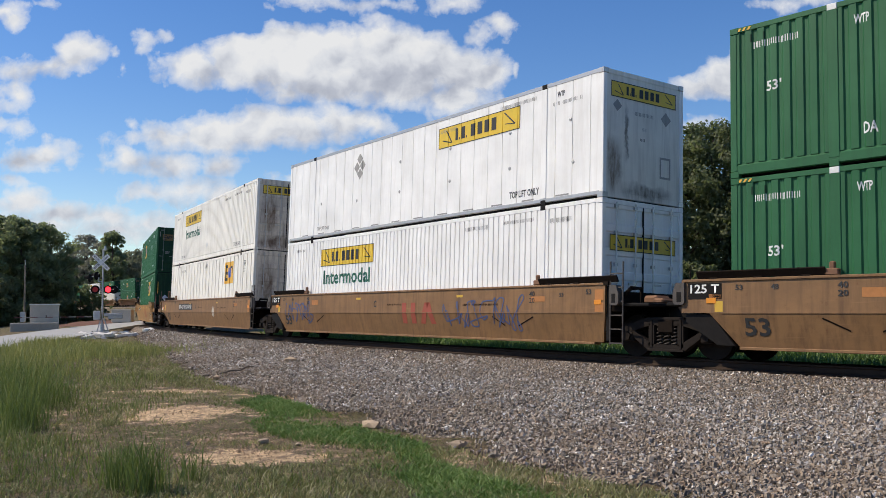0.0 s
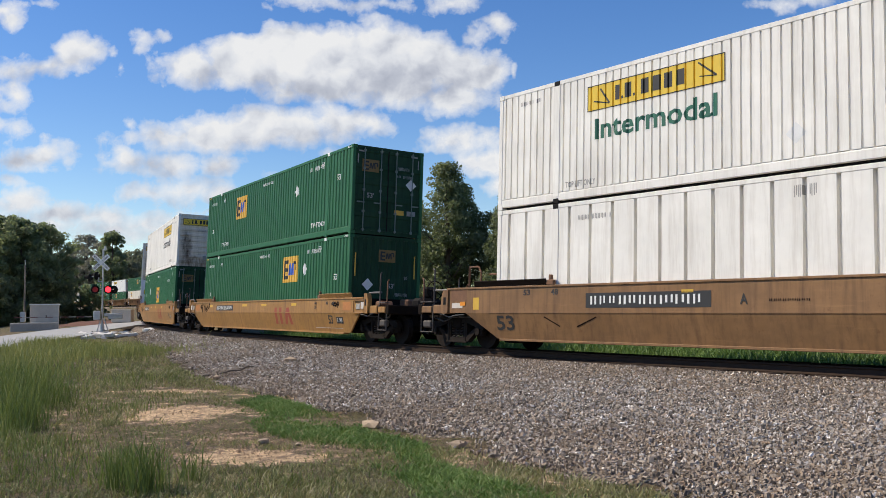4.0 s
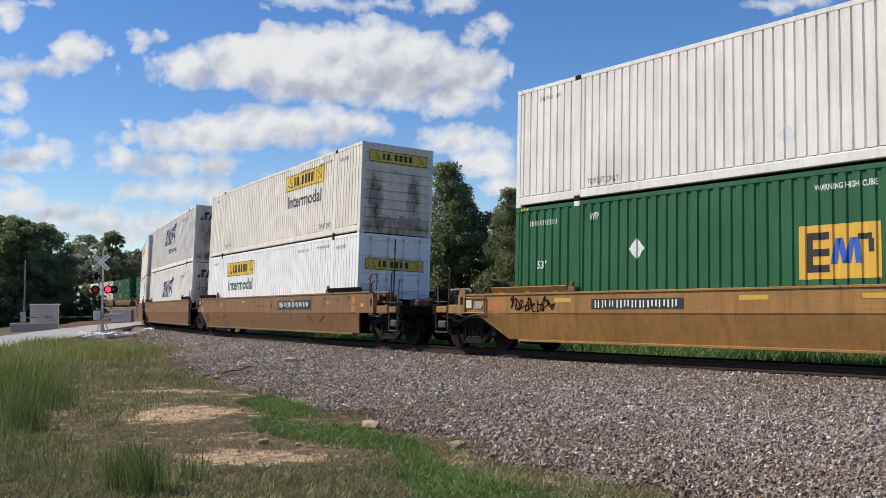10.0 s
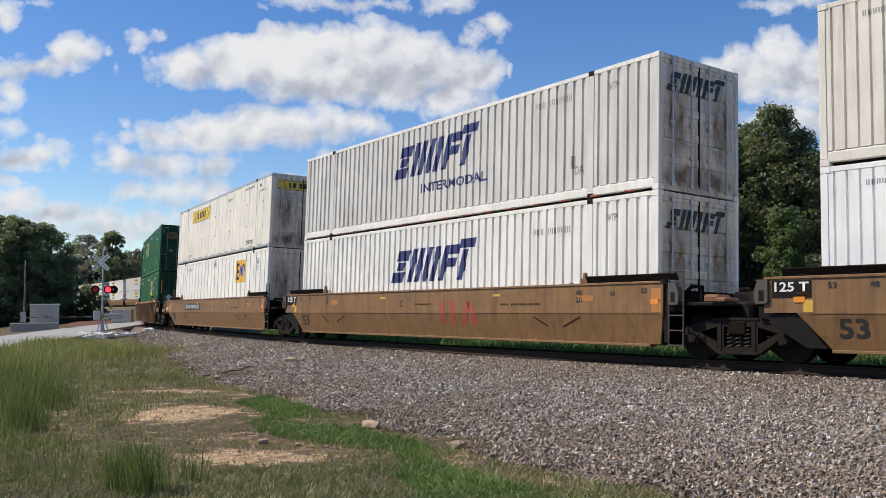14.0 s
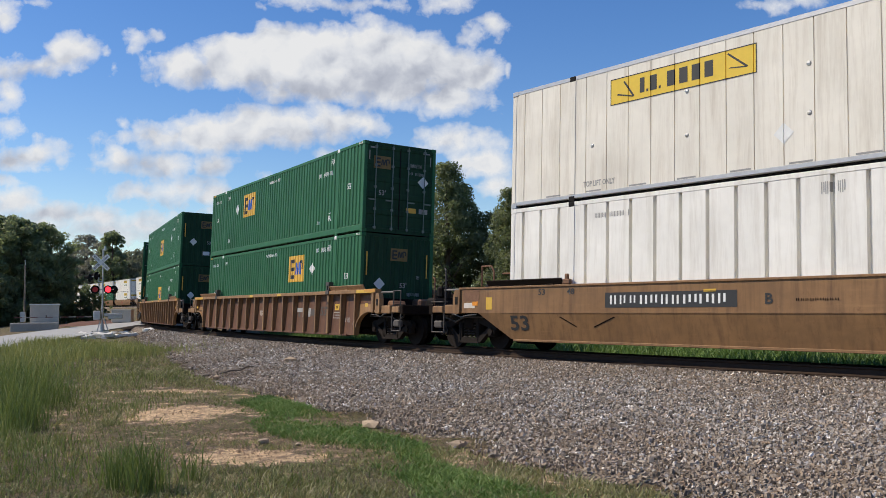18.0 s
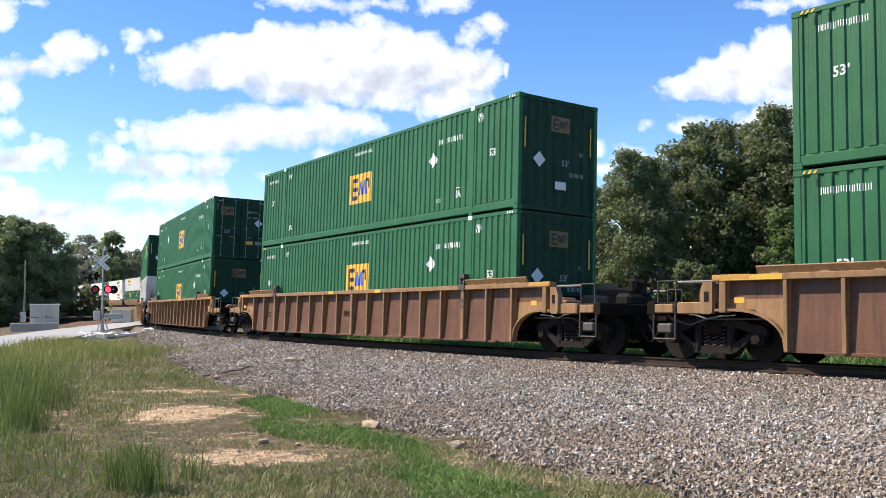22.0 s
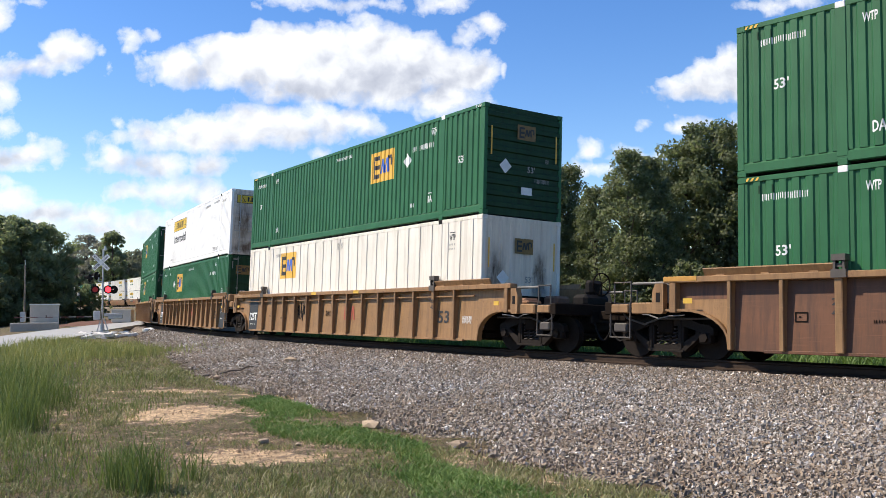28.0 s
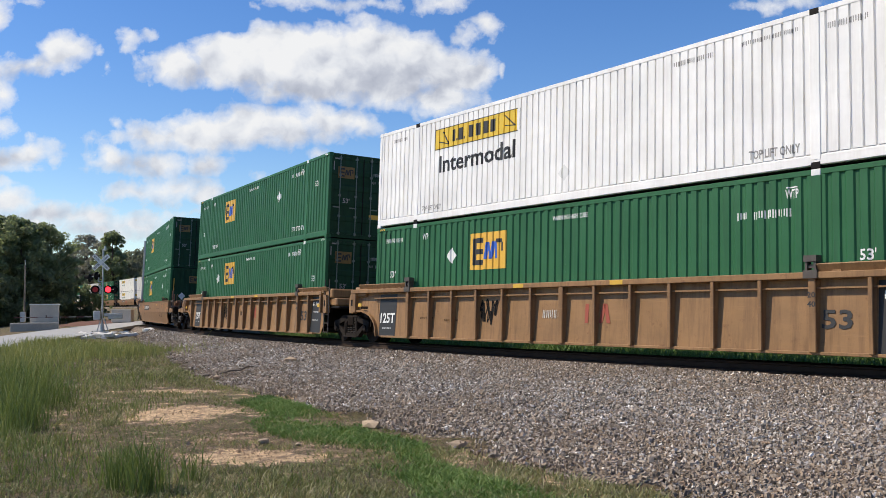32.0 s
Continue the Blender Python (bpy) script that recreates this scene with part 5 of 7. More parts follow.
for i, (s0, car, lower, upper) in enumerate(TRAIN):
    nxt = TRAIN[i + 1][0] - s0 if i + 1 < len(TRAIN) else 23.5
    prv = s0 - TRAIN[i - 1][0] if i else 19.4
    if prv > 21 or i == 0:
        JOINED.append((i, truck(car, -TC, 0.92), -TC))
    far_u = TC if nxt > 21 else nxt / 2
    JOINED.append((i, truck(car, far_u, 0.92 if nxt > 21 else 0.97), far_u))


# ---- ground ----
def toe(s):
    """Distance from the line to the foot of the ballast on the camera's side."""
    return np.interp(s, [-60, -4, -2, -0.5, 1.5, 3, 6, 8.5, 11.5, 13, 24, 38, 50, 60, 100], [9.5, 9.4, 9.15, 8.7, 8.45, 8.25, 7.65, 7.5, 7.05, 6.6, 4.3, 2.9, 2.4, 2.4, 2.8])


def nearest(x, y):
    """Place along the line and signed distance from it (positive on the camera's side)."""
    x, y = np.asarray(x, np.float32), np.asarray(y, np.float32)
    s, w = np.empty(x.shape, np.float32), np.empty(x.shape, np.float32)
    gx, gy = X_G.astype(np.float32), Y_G.astype(np.float32)
    for i in range(0, len(x), 4000):
        dx, dy = x[i:i + 4000, None] - gx[None], y[i:i + 4000, None] - gy[None]
        k = np.argmin(dx * dx + dy * dy, 1)
        r = np.arange(len(k))
        w[i:i + 4000] = -np.cos(TH_G[k]) * dx[r, k] - np.sin(TH_G[k]) * dy[r, k]
        s[i:i + 4000] = S_G[k]
    return s, w


def ripple(x, y):
    return 0.035 * np.sin(x * 0.9 + 1.3 * np.sin(y * 0.37)) + 0.03 * np.sin(y * 1.1 + x * 0.45) + 0.012 * np.sin(x * 3.1 + y * 2.3)


def bed_height(s, w):
    """Height of the ballast."""
    t = toe(s)
    cant = np.interp(s, [75, 115, 140, 170], [0.0423, 0, 0, -0.03])
    top = RZ - 0.2 + np.clip(w, -1.5, 1.5) * cant
    out = np.clip((w - 1.7) / np.maximum(t - 1.7, 0.1), 0, 1)
    inn = np.clip((-w - 1.7) / 2.2, 0, 1)
    low = -0.70
    return top + (low - top) * np.maximum(out ** 0.9, inn ** 0.9) + grade(s)


def ground_height(x, y):
    s, w = nearest(x, y)
    z = -0.70 + grade(s) + ripple(x, y) * np.clip((np.abs(w) - 2) / 6, 0.1, 1)
    up = np.clip(1 - (np.abs(w) - 1) / 9, 0, 1) * np.clip((s - 34) / 14, 0, 1) * np.clip((104 - s) / 10, 0, 1)
    z = np.maximum(z, -0.70 + (RZ + 0.62) * up + grade(s))
    b = bed_height(s, w) - 0.07
    return np.where((w < toe(s) + 0.2) & (w > -4.2), np.minimum(b, z + 0.5), z)


def gz(x, y):
    return float(ground_height(np.array([x]), np.array([y]))[0])


def grid_mesh(name, verts, rows, cols, wrap=False):
    me = bpy.data.meshes.new(name)
    i = np.arange((rows - 1) * (cols if wrap else cols - 1))
    cc = cols if wrap else cols - 1
    r, c = i // cc, i % cc
    c2 = (c + 1) % cols
    quads = np.stack([r * cols + c, (r + 1) * cols + c, (r + 1) * cols + c2, r * cols + c2], 1)
    me.from_pydata(np.asarray(verts).tolist(), [], quads.tolist())
    me.polygons.foreach_set("use_smooth", [True] * len(me.polygons))
    return me


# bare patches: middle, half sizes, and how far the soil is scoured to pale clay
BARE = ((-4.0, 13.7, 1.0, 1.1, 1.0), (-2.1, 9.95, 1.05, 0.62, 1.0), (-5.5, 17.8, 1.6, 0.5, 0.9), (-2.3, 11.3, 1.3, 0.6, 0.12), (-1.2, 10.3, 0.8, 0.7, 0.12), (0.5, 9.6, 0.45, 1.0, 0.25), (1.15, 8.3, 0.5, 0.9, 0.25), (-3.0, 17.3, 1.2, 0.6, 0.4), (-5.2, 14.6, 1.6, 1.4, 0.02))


def ground_material():
    mat, nt, b = nodes_of("rough_grass_and_clay")
    pos = nt.nodes.new("ShaderNodeTexCoord").outputs["Object"]
    big = noise_node(nt, 0.35, 6, 0.65, pos)
    small = noise_node(nt, 9.0, 6, 0.7, pos)
    grass = mix(nt, small, (0.085, 0.075, 0.022), (0.2, 0.175, 0.06))
    dry = mix(nt, small, (0.14, 0.085, 0.042), (0.30, 0.195, 0.1))
    col = mix(nt, ramp(nt, big, [(0.40, (0, 0, 0)), (0.62, (1, 1, 1))]), grass, dry)
    col = mix(nt, ramp(nt, noise_node(nt, 32, 5, 0.75, pos), [(0.42, (1, 1, 1)), (0.6, (0, 0, 0))]), col, mix(nt, big, (0.06, 0.055, 0.02), (0.10, 0.066, 0.033)))
    clay = mix(nt, ramp(nt, noise_node(nt, 6, 8, 0.8, pos), [(0.35, (0, 0, 0)), (0.62, (1, 1, 1))]), (0.26, 0.16, 0.085), (0.86, 0.61, 0.35))
    sep = nt.nodes.new("ShaderNodeSeparateXYZ")
    nt.links.new(pos, sep.inputs[0])
    bare = None
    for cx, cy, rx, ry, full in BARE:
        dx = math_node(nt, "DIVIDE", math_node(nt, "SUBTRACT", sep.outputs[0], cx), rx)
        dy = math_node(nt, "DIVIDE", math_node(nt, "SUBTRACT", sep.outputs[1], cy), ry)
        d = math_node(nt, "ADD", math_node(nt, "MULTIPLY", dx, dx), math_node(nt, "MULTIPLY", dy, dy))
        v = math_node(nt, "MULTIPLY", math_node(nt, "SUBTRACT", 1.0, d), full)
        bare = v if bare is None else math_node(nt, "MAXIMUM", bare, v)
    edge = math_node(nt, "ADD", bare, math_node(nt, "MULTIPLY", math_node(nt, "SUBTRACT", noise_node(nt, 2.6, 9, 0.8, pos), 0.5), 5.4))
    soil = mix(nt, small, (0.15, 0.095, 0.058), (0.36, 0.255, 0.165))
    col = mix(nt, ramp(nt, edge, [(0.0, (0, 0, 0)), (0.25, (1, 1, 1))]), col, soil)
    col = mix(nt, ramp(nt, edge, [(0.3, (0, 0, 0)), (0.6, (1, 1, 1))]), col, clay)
    nt.links.new(col, b.inputs["Base Color"])
    b.inputs["Roughness"].default_value = 0.95
    bump(nt, b, noise_node(nt, 11, 9, 0.8, pos), 1.0, 0.06)
    return mat


fine_a = np.linspace(-36, 36, 240)
rest_a = np.linspace(36, 324, 50)[1:-1]
ang = np.radians(np.concatenate([fine_a, rest_a]))
rad = np.concatenate([[0.005], np.geomspace(0.5, 4000, 190)])
ax_, rr_ = np.meshgrid(ang, rad)
gx_, gy_ = (np.sin(ax_) * rr_).ravel() + 0.4, (np.cos(ax_) * rr_).ravel() - 0.3
ground = new("ground", grid_mesh("ground", np.stack([gx_, gy_, ground_height(gx_, gy_)], 1), len(rad), len(ang), True))
ground.data.materials.append(ground_material())
tagged(ground, "rough grass with dry patches and bare orange clay", "ground", kind="structure")


def stone_material(name, per_island, soiled=False):
    mat, nt, b = nodes_of(name)
    pos = nt.nodes.new("ShaderNodeTexCoord").outputs["Object"]
    if per_island:
        pick = nt.nodes.new("ShaderNodeNewGeometry").outputs["Random Per Island"]
    else:
        v = nt.nodes.new("ShaderNodeTexVoronoi")
        v.inputs["Scale"].default_value = 24.0
        nt.links.new(pos, v.inputs["Vector"])
        sep = nt.nodes.new("ShaderNodeSeparateColor")
        nt.links.new(v.outputs["Color"], sep.inputs[0])
        pick = sep.outputs[0]
        bump(nt, b, v.outputs["Distance"], 1.0, 0.05)
    if per_island and not soiled:
        stops = [(0.0, (0.065, 0.052, 0.04)), (0.25, (0.185, 0.155, 0.122)), (0.5, (0.37, 0.335, 0.29)), (0.7, (0.54, 0.495, 0.445)), (0.84, (0.35, 0.25, 0.17)), (1.0, (1.0, 0.97, 0.93))]
    else:
        stops = [(0.0, (0.056, 0.04, 0.027)), (0.25, (0.165, 0.122, 0.083)), (0.5, (0.325, 0.258, 0.19)), (0.7, (0.47, 0.39, 0.30)), (0.84, (0.325, 0.205, 0.115)), (1.0, (0.9, 0.83, 0.73))]
    col = ramp(nt, pick, stops)
    big = noise_node(nt, 0.5, 4, 0.6, pos)
    col = mix(nt, math_node(nt, "MULTIPLY", ramp(nt, big, [(0.45, (0, 0, 0)), (0.7, (1, 1, 1))]), 0.5), col, (0.22, 0.15, 0.09))
    n = noise_node(nt, 60, 4, 0.7, pos)
    col = mix(nt, 0.25, col, mix(nt, n, (0.12, 0.09, 0.065), (0.45, 0.39, 0.32)))
    # The bed is darkened in colour to paint in shade between stones.
    if not per_island:
        col = mix(nt, 0.5, col, (0.09, 0.065, 0.042))
    nt.links.new(col, b.inputs["Base Color"])
    b.inputs["Roughness"].default_value = 0.9
    return mat


ss = np.concatenate([np.arange(-22, 45, 0.3), np.arange(45, 330, 1.0)])
ww = np.concatenate([np.linspace(-4.0, 1.6, 12), np.linspace(0, 1, 26)[1:] + 10])
bv = []
for s in ss:
    t = float(toe(s)) + 0.25 * math.sin(s * 1.7) + 0.18 * math.sin(s * 4.1 + 1)
    for w in ww:
        q = float(w) if w < 5 else 1.6 + (float(w) - 10) * (t - 1.6)
        p = on_track(s, q)
        last = 0.16 if (w > 10.99 or w < -3.9) else 0.05 if w > 10.93 else 0.0
        bv.append((p.x, p.y, float(bed_height(s, q)) + 0.012 * math.sin(s * 7 + q * 9) - last))
ballast = new("ballast_bed", grid_mesh("ballast_bed", bv, len(ss), len(ww)))
ballast.data.materials.append(stone_material("ballast_ground", False))
tagged(ballast, "bed of grey crushed-stone ballast under the track", "ballast", kind="structure")


def scatter(name, shapes, place, scale, rot, mat, label, category):
    """Many small loose pieces in one mesh. shapes: (verts, tris); place, scale, rot: arrays."""
    vs, fs, off = [], [], 0
    n = len(place)
    pick = np.random.randint(0, len(shapes), n)
    for k, (sv, sf) in enumerate(shapes):
        idx = np.where(pick == k)[0]
        if not len(idx):
            continue
        a, b, c = rot[idx].T
        ca, sa, cb, sb, cc, sc = np.cos(a), np.sin(a), np.cos(b), np.sin(b), np.cos(c), np.sin(c)
        R = np.empty((len(idx), 3, 3))
        R[:, 0] = np.stack([ca * cb, ca * sb * sc - sa * cc, ca * sb * cc + sa * sc], 1)
        R[:, 1] = np.stack([sa * cb, sa * sb * sc + ca * cc, sa * sb * cc - ca * sc], 1)
        R[:, 2] = np.stack([-sb, cb * sc, cb * cc], 1)
        v = np.einsum("nij,nvj->nvi", R, sv[None] * scale[idx][:, None, :]) + place[idx][:, None, :]
        vs.append(v.reshape(-1, 3))
        fs.append((sf[None] + (np.arange(len(idx)) * len(sv))[:, None, None] + off).reshape(-1, 3))
        off += len(idx) * len(sv)
    return raw_mesh(name, np.concatenate(vs), np.concatenate(fs), mat, label, category)


def raw_mesh(name, v, f, mat, label="", category="", link=True):
    me = bpy.data.meshes.new(name)
    k = f.shape[1]
    me.vertices.add(len(v))
    me.vertices.foreach_set("co", np.asarray(v, np.float32).ravel())
    me.loops.add(f.size)
    me.loops.foreach_set("vertex_index", f.ravel().astype(np.int32))
    me.polygons.add(len(f))
    me.polygons.foreach_set("loop_start", np.arange(0, f.size, k, dtype=np.int32))
    me.polygons.foreach_set("loop_total", np.full(len(f), k, dtype=np.int32))
    me.polygons.foreach_set("use_smooth", np.zeros(len(f), dtype=bool))
    me.update()
    me.materials.append(mat)
    if not link:
        return me
    return tagged(new(name, me), label, category, kind="stuff")


def rock_shape(seed, flat=0.7, coarse=False):
    rnd = np.random.RandomState(seed)
    bm = bmesh.new()
    if coarse:
        bmesh.ops.create_cube(bm, size=1.3)
        bmesh.ops.triangulate(bm, faces=bm.faces[:])
    else:
        bmesh.ops.create_icosphere(bm, subdivisions=1, radius=1.0)
    v = np.array([x.co[:] for x in bm.verts])
    f = np.array([[x.index for x in q.verts] for q in bm.faces])
    bm.free()
    v = v * rnd.uniform(0.7, 1.2, (len(v), 1)) * np.array([1.0, rnd.uniform(0.7, 1.0), flat])
    return v, f


ROCKS = [rock_shape(i, 0.5 + 0.09 * (i % 5), True) for i in range(12)]
rs = np.random.RandomState(5)
N = 125000
s_ = -7.0 + 54 * rs.beta(1.0, 2.7, N)
t_ = toe(s_)
w_ = 1.25 + (t_ - 1.0) * rs.uniform(0, 1, N) ** 0.85
edge_ = rs.uniform(0, 1, N) < np.clip((t_ + 0.35 * np.sin(s_ * 2.3) - w_) / 0.7 + 0.25, 0.02, 1)
s_, w_ = s_[edge_], w_[edge_]
px_ = np.interp(s_, S_G, X_G) - np.cos(np.interp(s_, S_G, TH_G)) * w_
py_ = np.interp(s_, S_G, Y_G) - np.sin(np.interp(s_, S_G, TH_G)) * w_
size_ = np.clip(rs.lognormal(math.log(0.0200), 0.28, len(s_)), 0.013, 0.038) * np.interp(s_, [5, 20, 36, 47], [1.0, 1.45, 1.8, 2.2])
pz_ = np.maximum(bed_height(s_, w_), np.where(w_ > toe(s_), -0.72, -9)) + size_ * rs.uniform(-0.1, 0.55, len(s_))
pos_ = np.stack([px_, py_, pz_], 1)
dim_ = size_[:, None] * rs.uniform(0.8, 1.25, (len(s_), 3)) * np.array([1.3, 0.95, 0.8])
rot_ = rs.uniform(0, 6.28, (len(s_), 3)) * np.array([1, 0.5, 0.5])
across = (w_ - 1.25) / np.maximum(toe(s_) - 1.25, 0.5) + 0.07 * np.sin(s_ * 1.3) + rs.normal(0, 0.09, len(s_))
soil_ = rs.uniform(0, 1, len(s_)) < np.interp(across, [0.0, 0.18, 0.36, 0.66, 0.84, 1.0], [0.9, 0.7, 0.15, 0.15, 0.7, 1.0])
for pick_, name_, label_ in ((~soil_, "ballast_stones", "loose pale grey crushed stone on the ballast shoulder"), (soil_, "rusty_ballast_stones", "loose crushed stone browned by rust and soil")):
    scatter(name_, ROCKS, pos_[pick_], dim_[pick_], rot_[pick_], stone_material(name_ + "_rock", True, name_ != "ballast_stones"), label_, "ballast")


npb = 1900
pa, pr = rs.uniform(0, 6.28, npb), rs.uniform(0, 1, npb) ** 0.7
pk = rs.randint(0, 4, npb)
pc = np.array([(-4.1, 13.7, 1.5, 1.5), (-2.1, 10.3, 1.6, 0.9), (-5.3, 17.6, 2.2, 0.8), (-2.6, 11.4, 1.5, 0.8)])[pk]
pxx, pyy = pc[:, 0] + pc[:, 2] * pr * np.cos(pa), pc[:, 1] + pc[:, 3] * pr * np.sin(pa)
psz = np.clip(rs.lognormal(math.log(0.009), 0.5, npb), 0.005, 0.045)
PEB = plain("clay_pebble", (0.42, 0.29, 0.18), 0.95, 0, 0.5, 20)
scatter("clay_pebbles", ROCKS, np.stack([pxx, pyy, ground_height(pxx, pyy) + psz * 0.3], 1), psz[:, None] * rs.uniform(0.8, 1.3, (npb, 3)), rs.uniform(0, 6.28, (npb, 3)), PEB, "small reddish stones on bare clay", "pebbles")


# ---- rails and ties ----
def rail_mesh(w):
    prof = [(-0.075, -0.17), (0.075, -0.17), (0.075, -0.155), (0.012, -0.13), (0.010, -0.045), (0.037, -0.03), (0.037, 0.0), (-0.037, 0.0), (-0.037, -0.03), (-0.010, -0.045), (-0.012, -0.13), (-0.075, -0.155)]
    st = np.concatenate([np.arange(-40, 80, 1.0), np.arange(80, 340, 3.0)])
    v = [on_track(s, w + a, RZ + b)[:] for s in st for a, b in prof]
    me = grid_mesh("rail", v, len(st), len(prof), True)
    me.polygons.foreach_set("use_smooth", [False] * len(me.polygons))
    me.materials.append(RAILM)
    return me


track = thing("railway_track", "rusty steel rails on dark wooden ties in ballast", "railway track", kind="structure")
for w in (0.755, -0.755):
    part("rail", rail_mesh(w), None, track)
tie_me = cached_mat("tie", lambda: box_bm(-0.115, 0.115, -1.3, 1.3, -0.36, -0.175, 0.012), WOOD)
for i in range(150):
    s = -14 + i * 0.53
    tie = part("tie", tie_me, None, track)
    tie.matrix_basis = chord_pose(s, 0.3) @ Matrix.Translation((0, 0, RZ))

# ---- road over the crossing ----
left_e = [(-19, 14), (-24, 38), (-27.2, 55), (-29.3, 68), (-30.6, 78), (-30.0, 90), (-24, 104), (-12, 118)]
right_e = [(-11.5, 14), (-16.2, 30), (-17.9, 40), (-19.4, 48), (-21.3, 57), (-22.6, 66), (-21.6, 76), (-17, 88), (-8, 98)]


def along(pts, n):
    p = np.array(pts, float)
    d = np.concatenate([[0], np.cumsum(np.linalg.norm(np.diff(p, axis=0), axis=1))])
    q = np.linspace(0, d[-1], n)
    return np.stack([np.interp(q, d, p[:, 0]), np.interp(q, d, p[:, 1])], 1)


la, ra = along(left_e, 60), along(right_e, 60)
rv = []
for i in range(60):
    for f in np.linspace(0, 1, 7):
        p = la[i] * (1 - f) + ra[i] * f
        s1, w1 = nearest(np.array([p[0]]), np.array([p[1]]))
        k = float(np.clip(1 - (abs(w1[0]) - 1.0) / 9, 0, 1))
        z = -0.63 + (RZ - 0.012 + 0.63) * k + float(grade(s1[0])) + 0.012 * (1 - abs(2 * f - 1))
        rv.append((p[0], p[1], z))
road_top = grid_mesh("road", rv, 60, 7)
mat, nt, b = nodes_of("pale_concrete_road")
pos = nt.nodes.new("ShaderNodeTexCoord").outputs["Object"]
c1 = mix(nt, noise_node(nt, 0.6, 6, 0.7, pos), (0.27, 0.265, 0.25), (0.42, 0.41, 0.39))
nt.links.new(mix(nt, 0.25, c1, mix(nt, noise_node(nt, 30, 4, 0.7, pos), (0.15, 0.15, 0.14), (0.5, 0.49, 0.47))), b.inputs["Base Color"])
b.inputs["Roughness"].default_value = 0.9
road_top.materials.append(mat)
road = new("road", road_top)
tagged(road, "pale worn road running up to the crossing", "road", kind="structure")
sol = road.modifiers.new("thickness", "SOLIDIFY")
sol.thickness, sol.offset = 0.18, 1
road.data.polygons.foreach_set("use_smooth", [False] * len(road.data.polygons))


# ---- level crossing gear ----
LAMP_OFF = plain("dark_signal_lens", (0.05, 0.012, 0.012), 0.15)
mat, nt, b = nodes_of("lit_red_lens")
b.inputs["Base Color"].default_value = (0.6, 0.02, 0.03, 1)
b.inputs["Emission Color"].default_value = (1.0, 0.03, 0.045, 1)
b.inputs["Emission Strength"].default_value = 3.2
LAMP_ON = mat
mat, nt, b = nodes_of("fading_red_lens")
b.inputs["Base Color"].default_value = (0.3, 0.015, 0.02, 1)
b.inputs["Emission Color"].default_value = (1.0, 0.03, 0.045, 1)
b.inputs["Emission Strength"].default_value = 0.03
LAMP_DIM = mat
STRIPE_R = plain("faded_red_stripe", (0.16, 0.05, 0.045), 0.6)
STRIPE_W = plain("faded_white_stripe", (0.32, 0.31, 0.29), 0.6)
CABIN = plain("weathered_grey_paint", (0.5, 0.455, 0.385), 0.6, 0.0, 0.2, 2.0)
SILVER = plain("silver_signal_paint", (0.42, 0.43, 0.43), 0.45, 0.3)

SX, SY = -20.45, 53.6
SZ = gz(SX, SY)
sig = thing("crossing_signal", "silver level-crossing mast with crossed boards, red lamps and lowered gate", "railroad signal", m=Matrix.Translation((SX, SY, SZ)) @ Matrix.Rotation(radians(20), 4, "Z"))
part("base", box(box_bm(-0.45, 0.45, -0.45, 0.45, -0.3, 0.05, 0.03), -0.28, 0.28, -0.28, 0.28, 0.05, 0.12, 0.02), CONCRETE, sig)
part("mast", tube(bmesh.new(), (0, 0, 0.1), (0, 0, 5.05), 0.052, 12), SILVER, sig)
part("junction_box", tube(bmesh.new(), (0, 0, 0.12), (0, 0, 0.6), 0.16, 10, 0.09), SILVER, sig)
cb = new("crossbuck")
cb.parent = sig
cb.location = (-0.12, -0.10, 4.25)
for k, a in enumerate((45, -45)):
    bm = box_bm(-0.61, 0.61, -0.012, 0.012, -0.115, 0.115, 0.004, m=Matrix.Rotation(radians(a), 4, "Y"))
    o = part("board", bm, SIGNW, cb)
    o.location.y = -0.028 * k
    for j in (-1, 1):
        bm = bars_bm(7, 0.12, 0.42, 4 + j + k, 0.4)
        for v in bm.verts:
            v.co = (v.co.x + j * 0.33 - 0.21, -0.018, v.co.y - 0.06)
        bmesh.ops.transform(bm, matrix=Matrix.Rotation(radians(a), 4, "Y"), verts=bm.verts[:])
        o2 = part("worn_lettering", bm, INK, cb)
        o2.location.y = -0.028 * k
part("lamp_arm", tube(bmesh.new(), (-0.62, -0.1, 2.62), (0.62, -0.1, 2.62), 0.035, 8), SILVER, sig)


def lamp_unit(x, y, z, turn, on, name="lamp"):
    lp = new(name)
    lp.parent = sig
    lp.matrix_basis = Matrix.Translation((x, y, z)) @ Matrix.Rotation(radians(turn), 4, "Z")
    part("backing_disc", tube(bmesh.new(), (0, 0, 0), (0, 0.02, 0), 0.25, 24), BLACK, lp)
    part("housing", tube(bmesh.new(), (0, 0.02, 0), (0, 0.2, 0), 0.14, 14, 0.08), BLACK, lp)
    part("lens", tube(bmesh.new(), (0, -0.03, 0), (0, 0.0, 0), 0.155 if not on else 0.17, 20), LAMP_ON if on else LAMP_DIM if turn == 0 else LAMP_OFF, lp)
    bm = bmesh.new()
    for i in range(9):
        a0, a1 = radians(-10 + i * 200 / 9), radians(-10 + (i + 1) * 200 / 9)
        bm.faces.new([bm.verts.new(p) for p in ((0.18 * math.cos(a0), 0, 0.18 * math.sin(a0)), (0.18 * math.cos(a1), 0, 0.18 * math.sin(a1)), (0.18 * math.cos(a1), -0.26, 0.18 * math.sin(a1)), (0.18 * math.cos(a0), -0.26, 0.18 * math.sin(a0)))])
    bmesh.ops.solidify(bm, geom=bm.faces[:], thickness=0.006)
    part("hood", bm, BLACK, lp)
    return lp


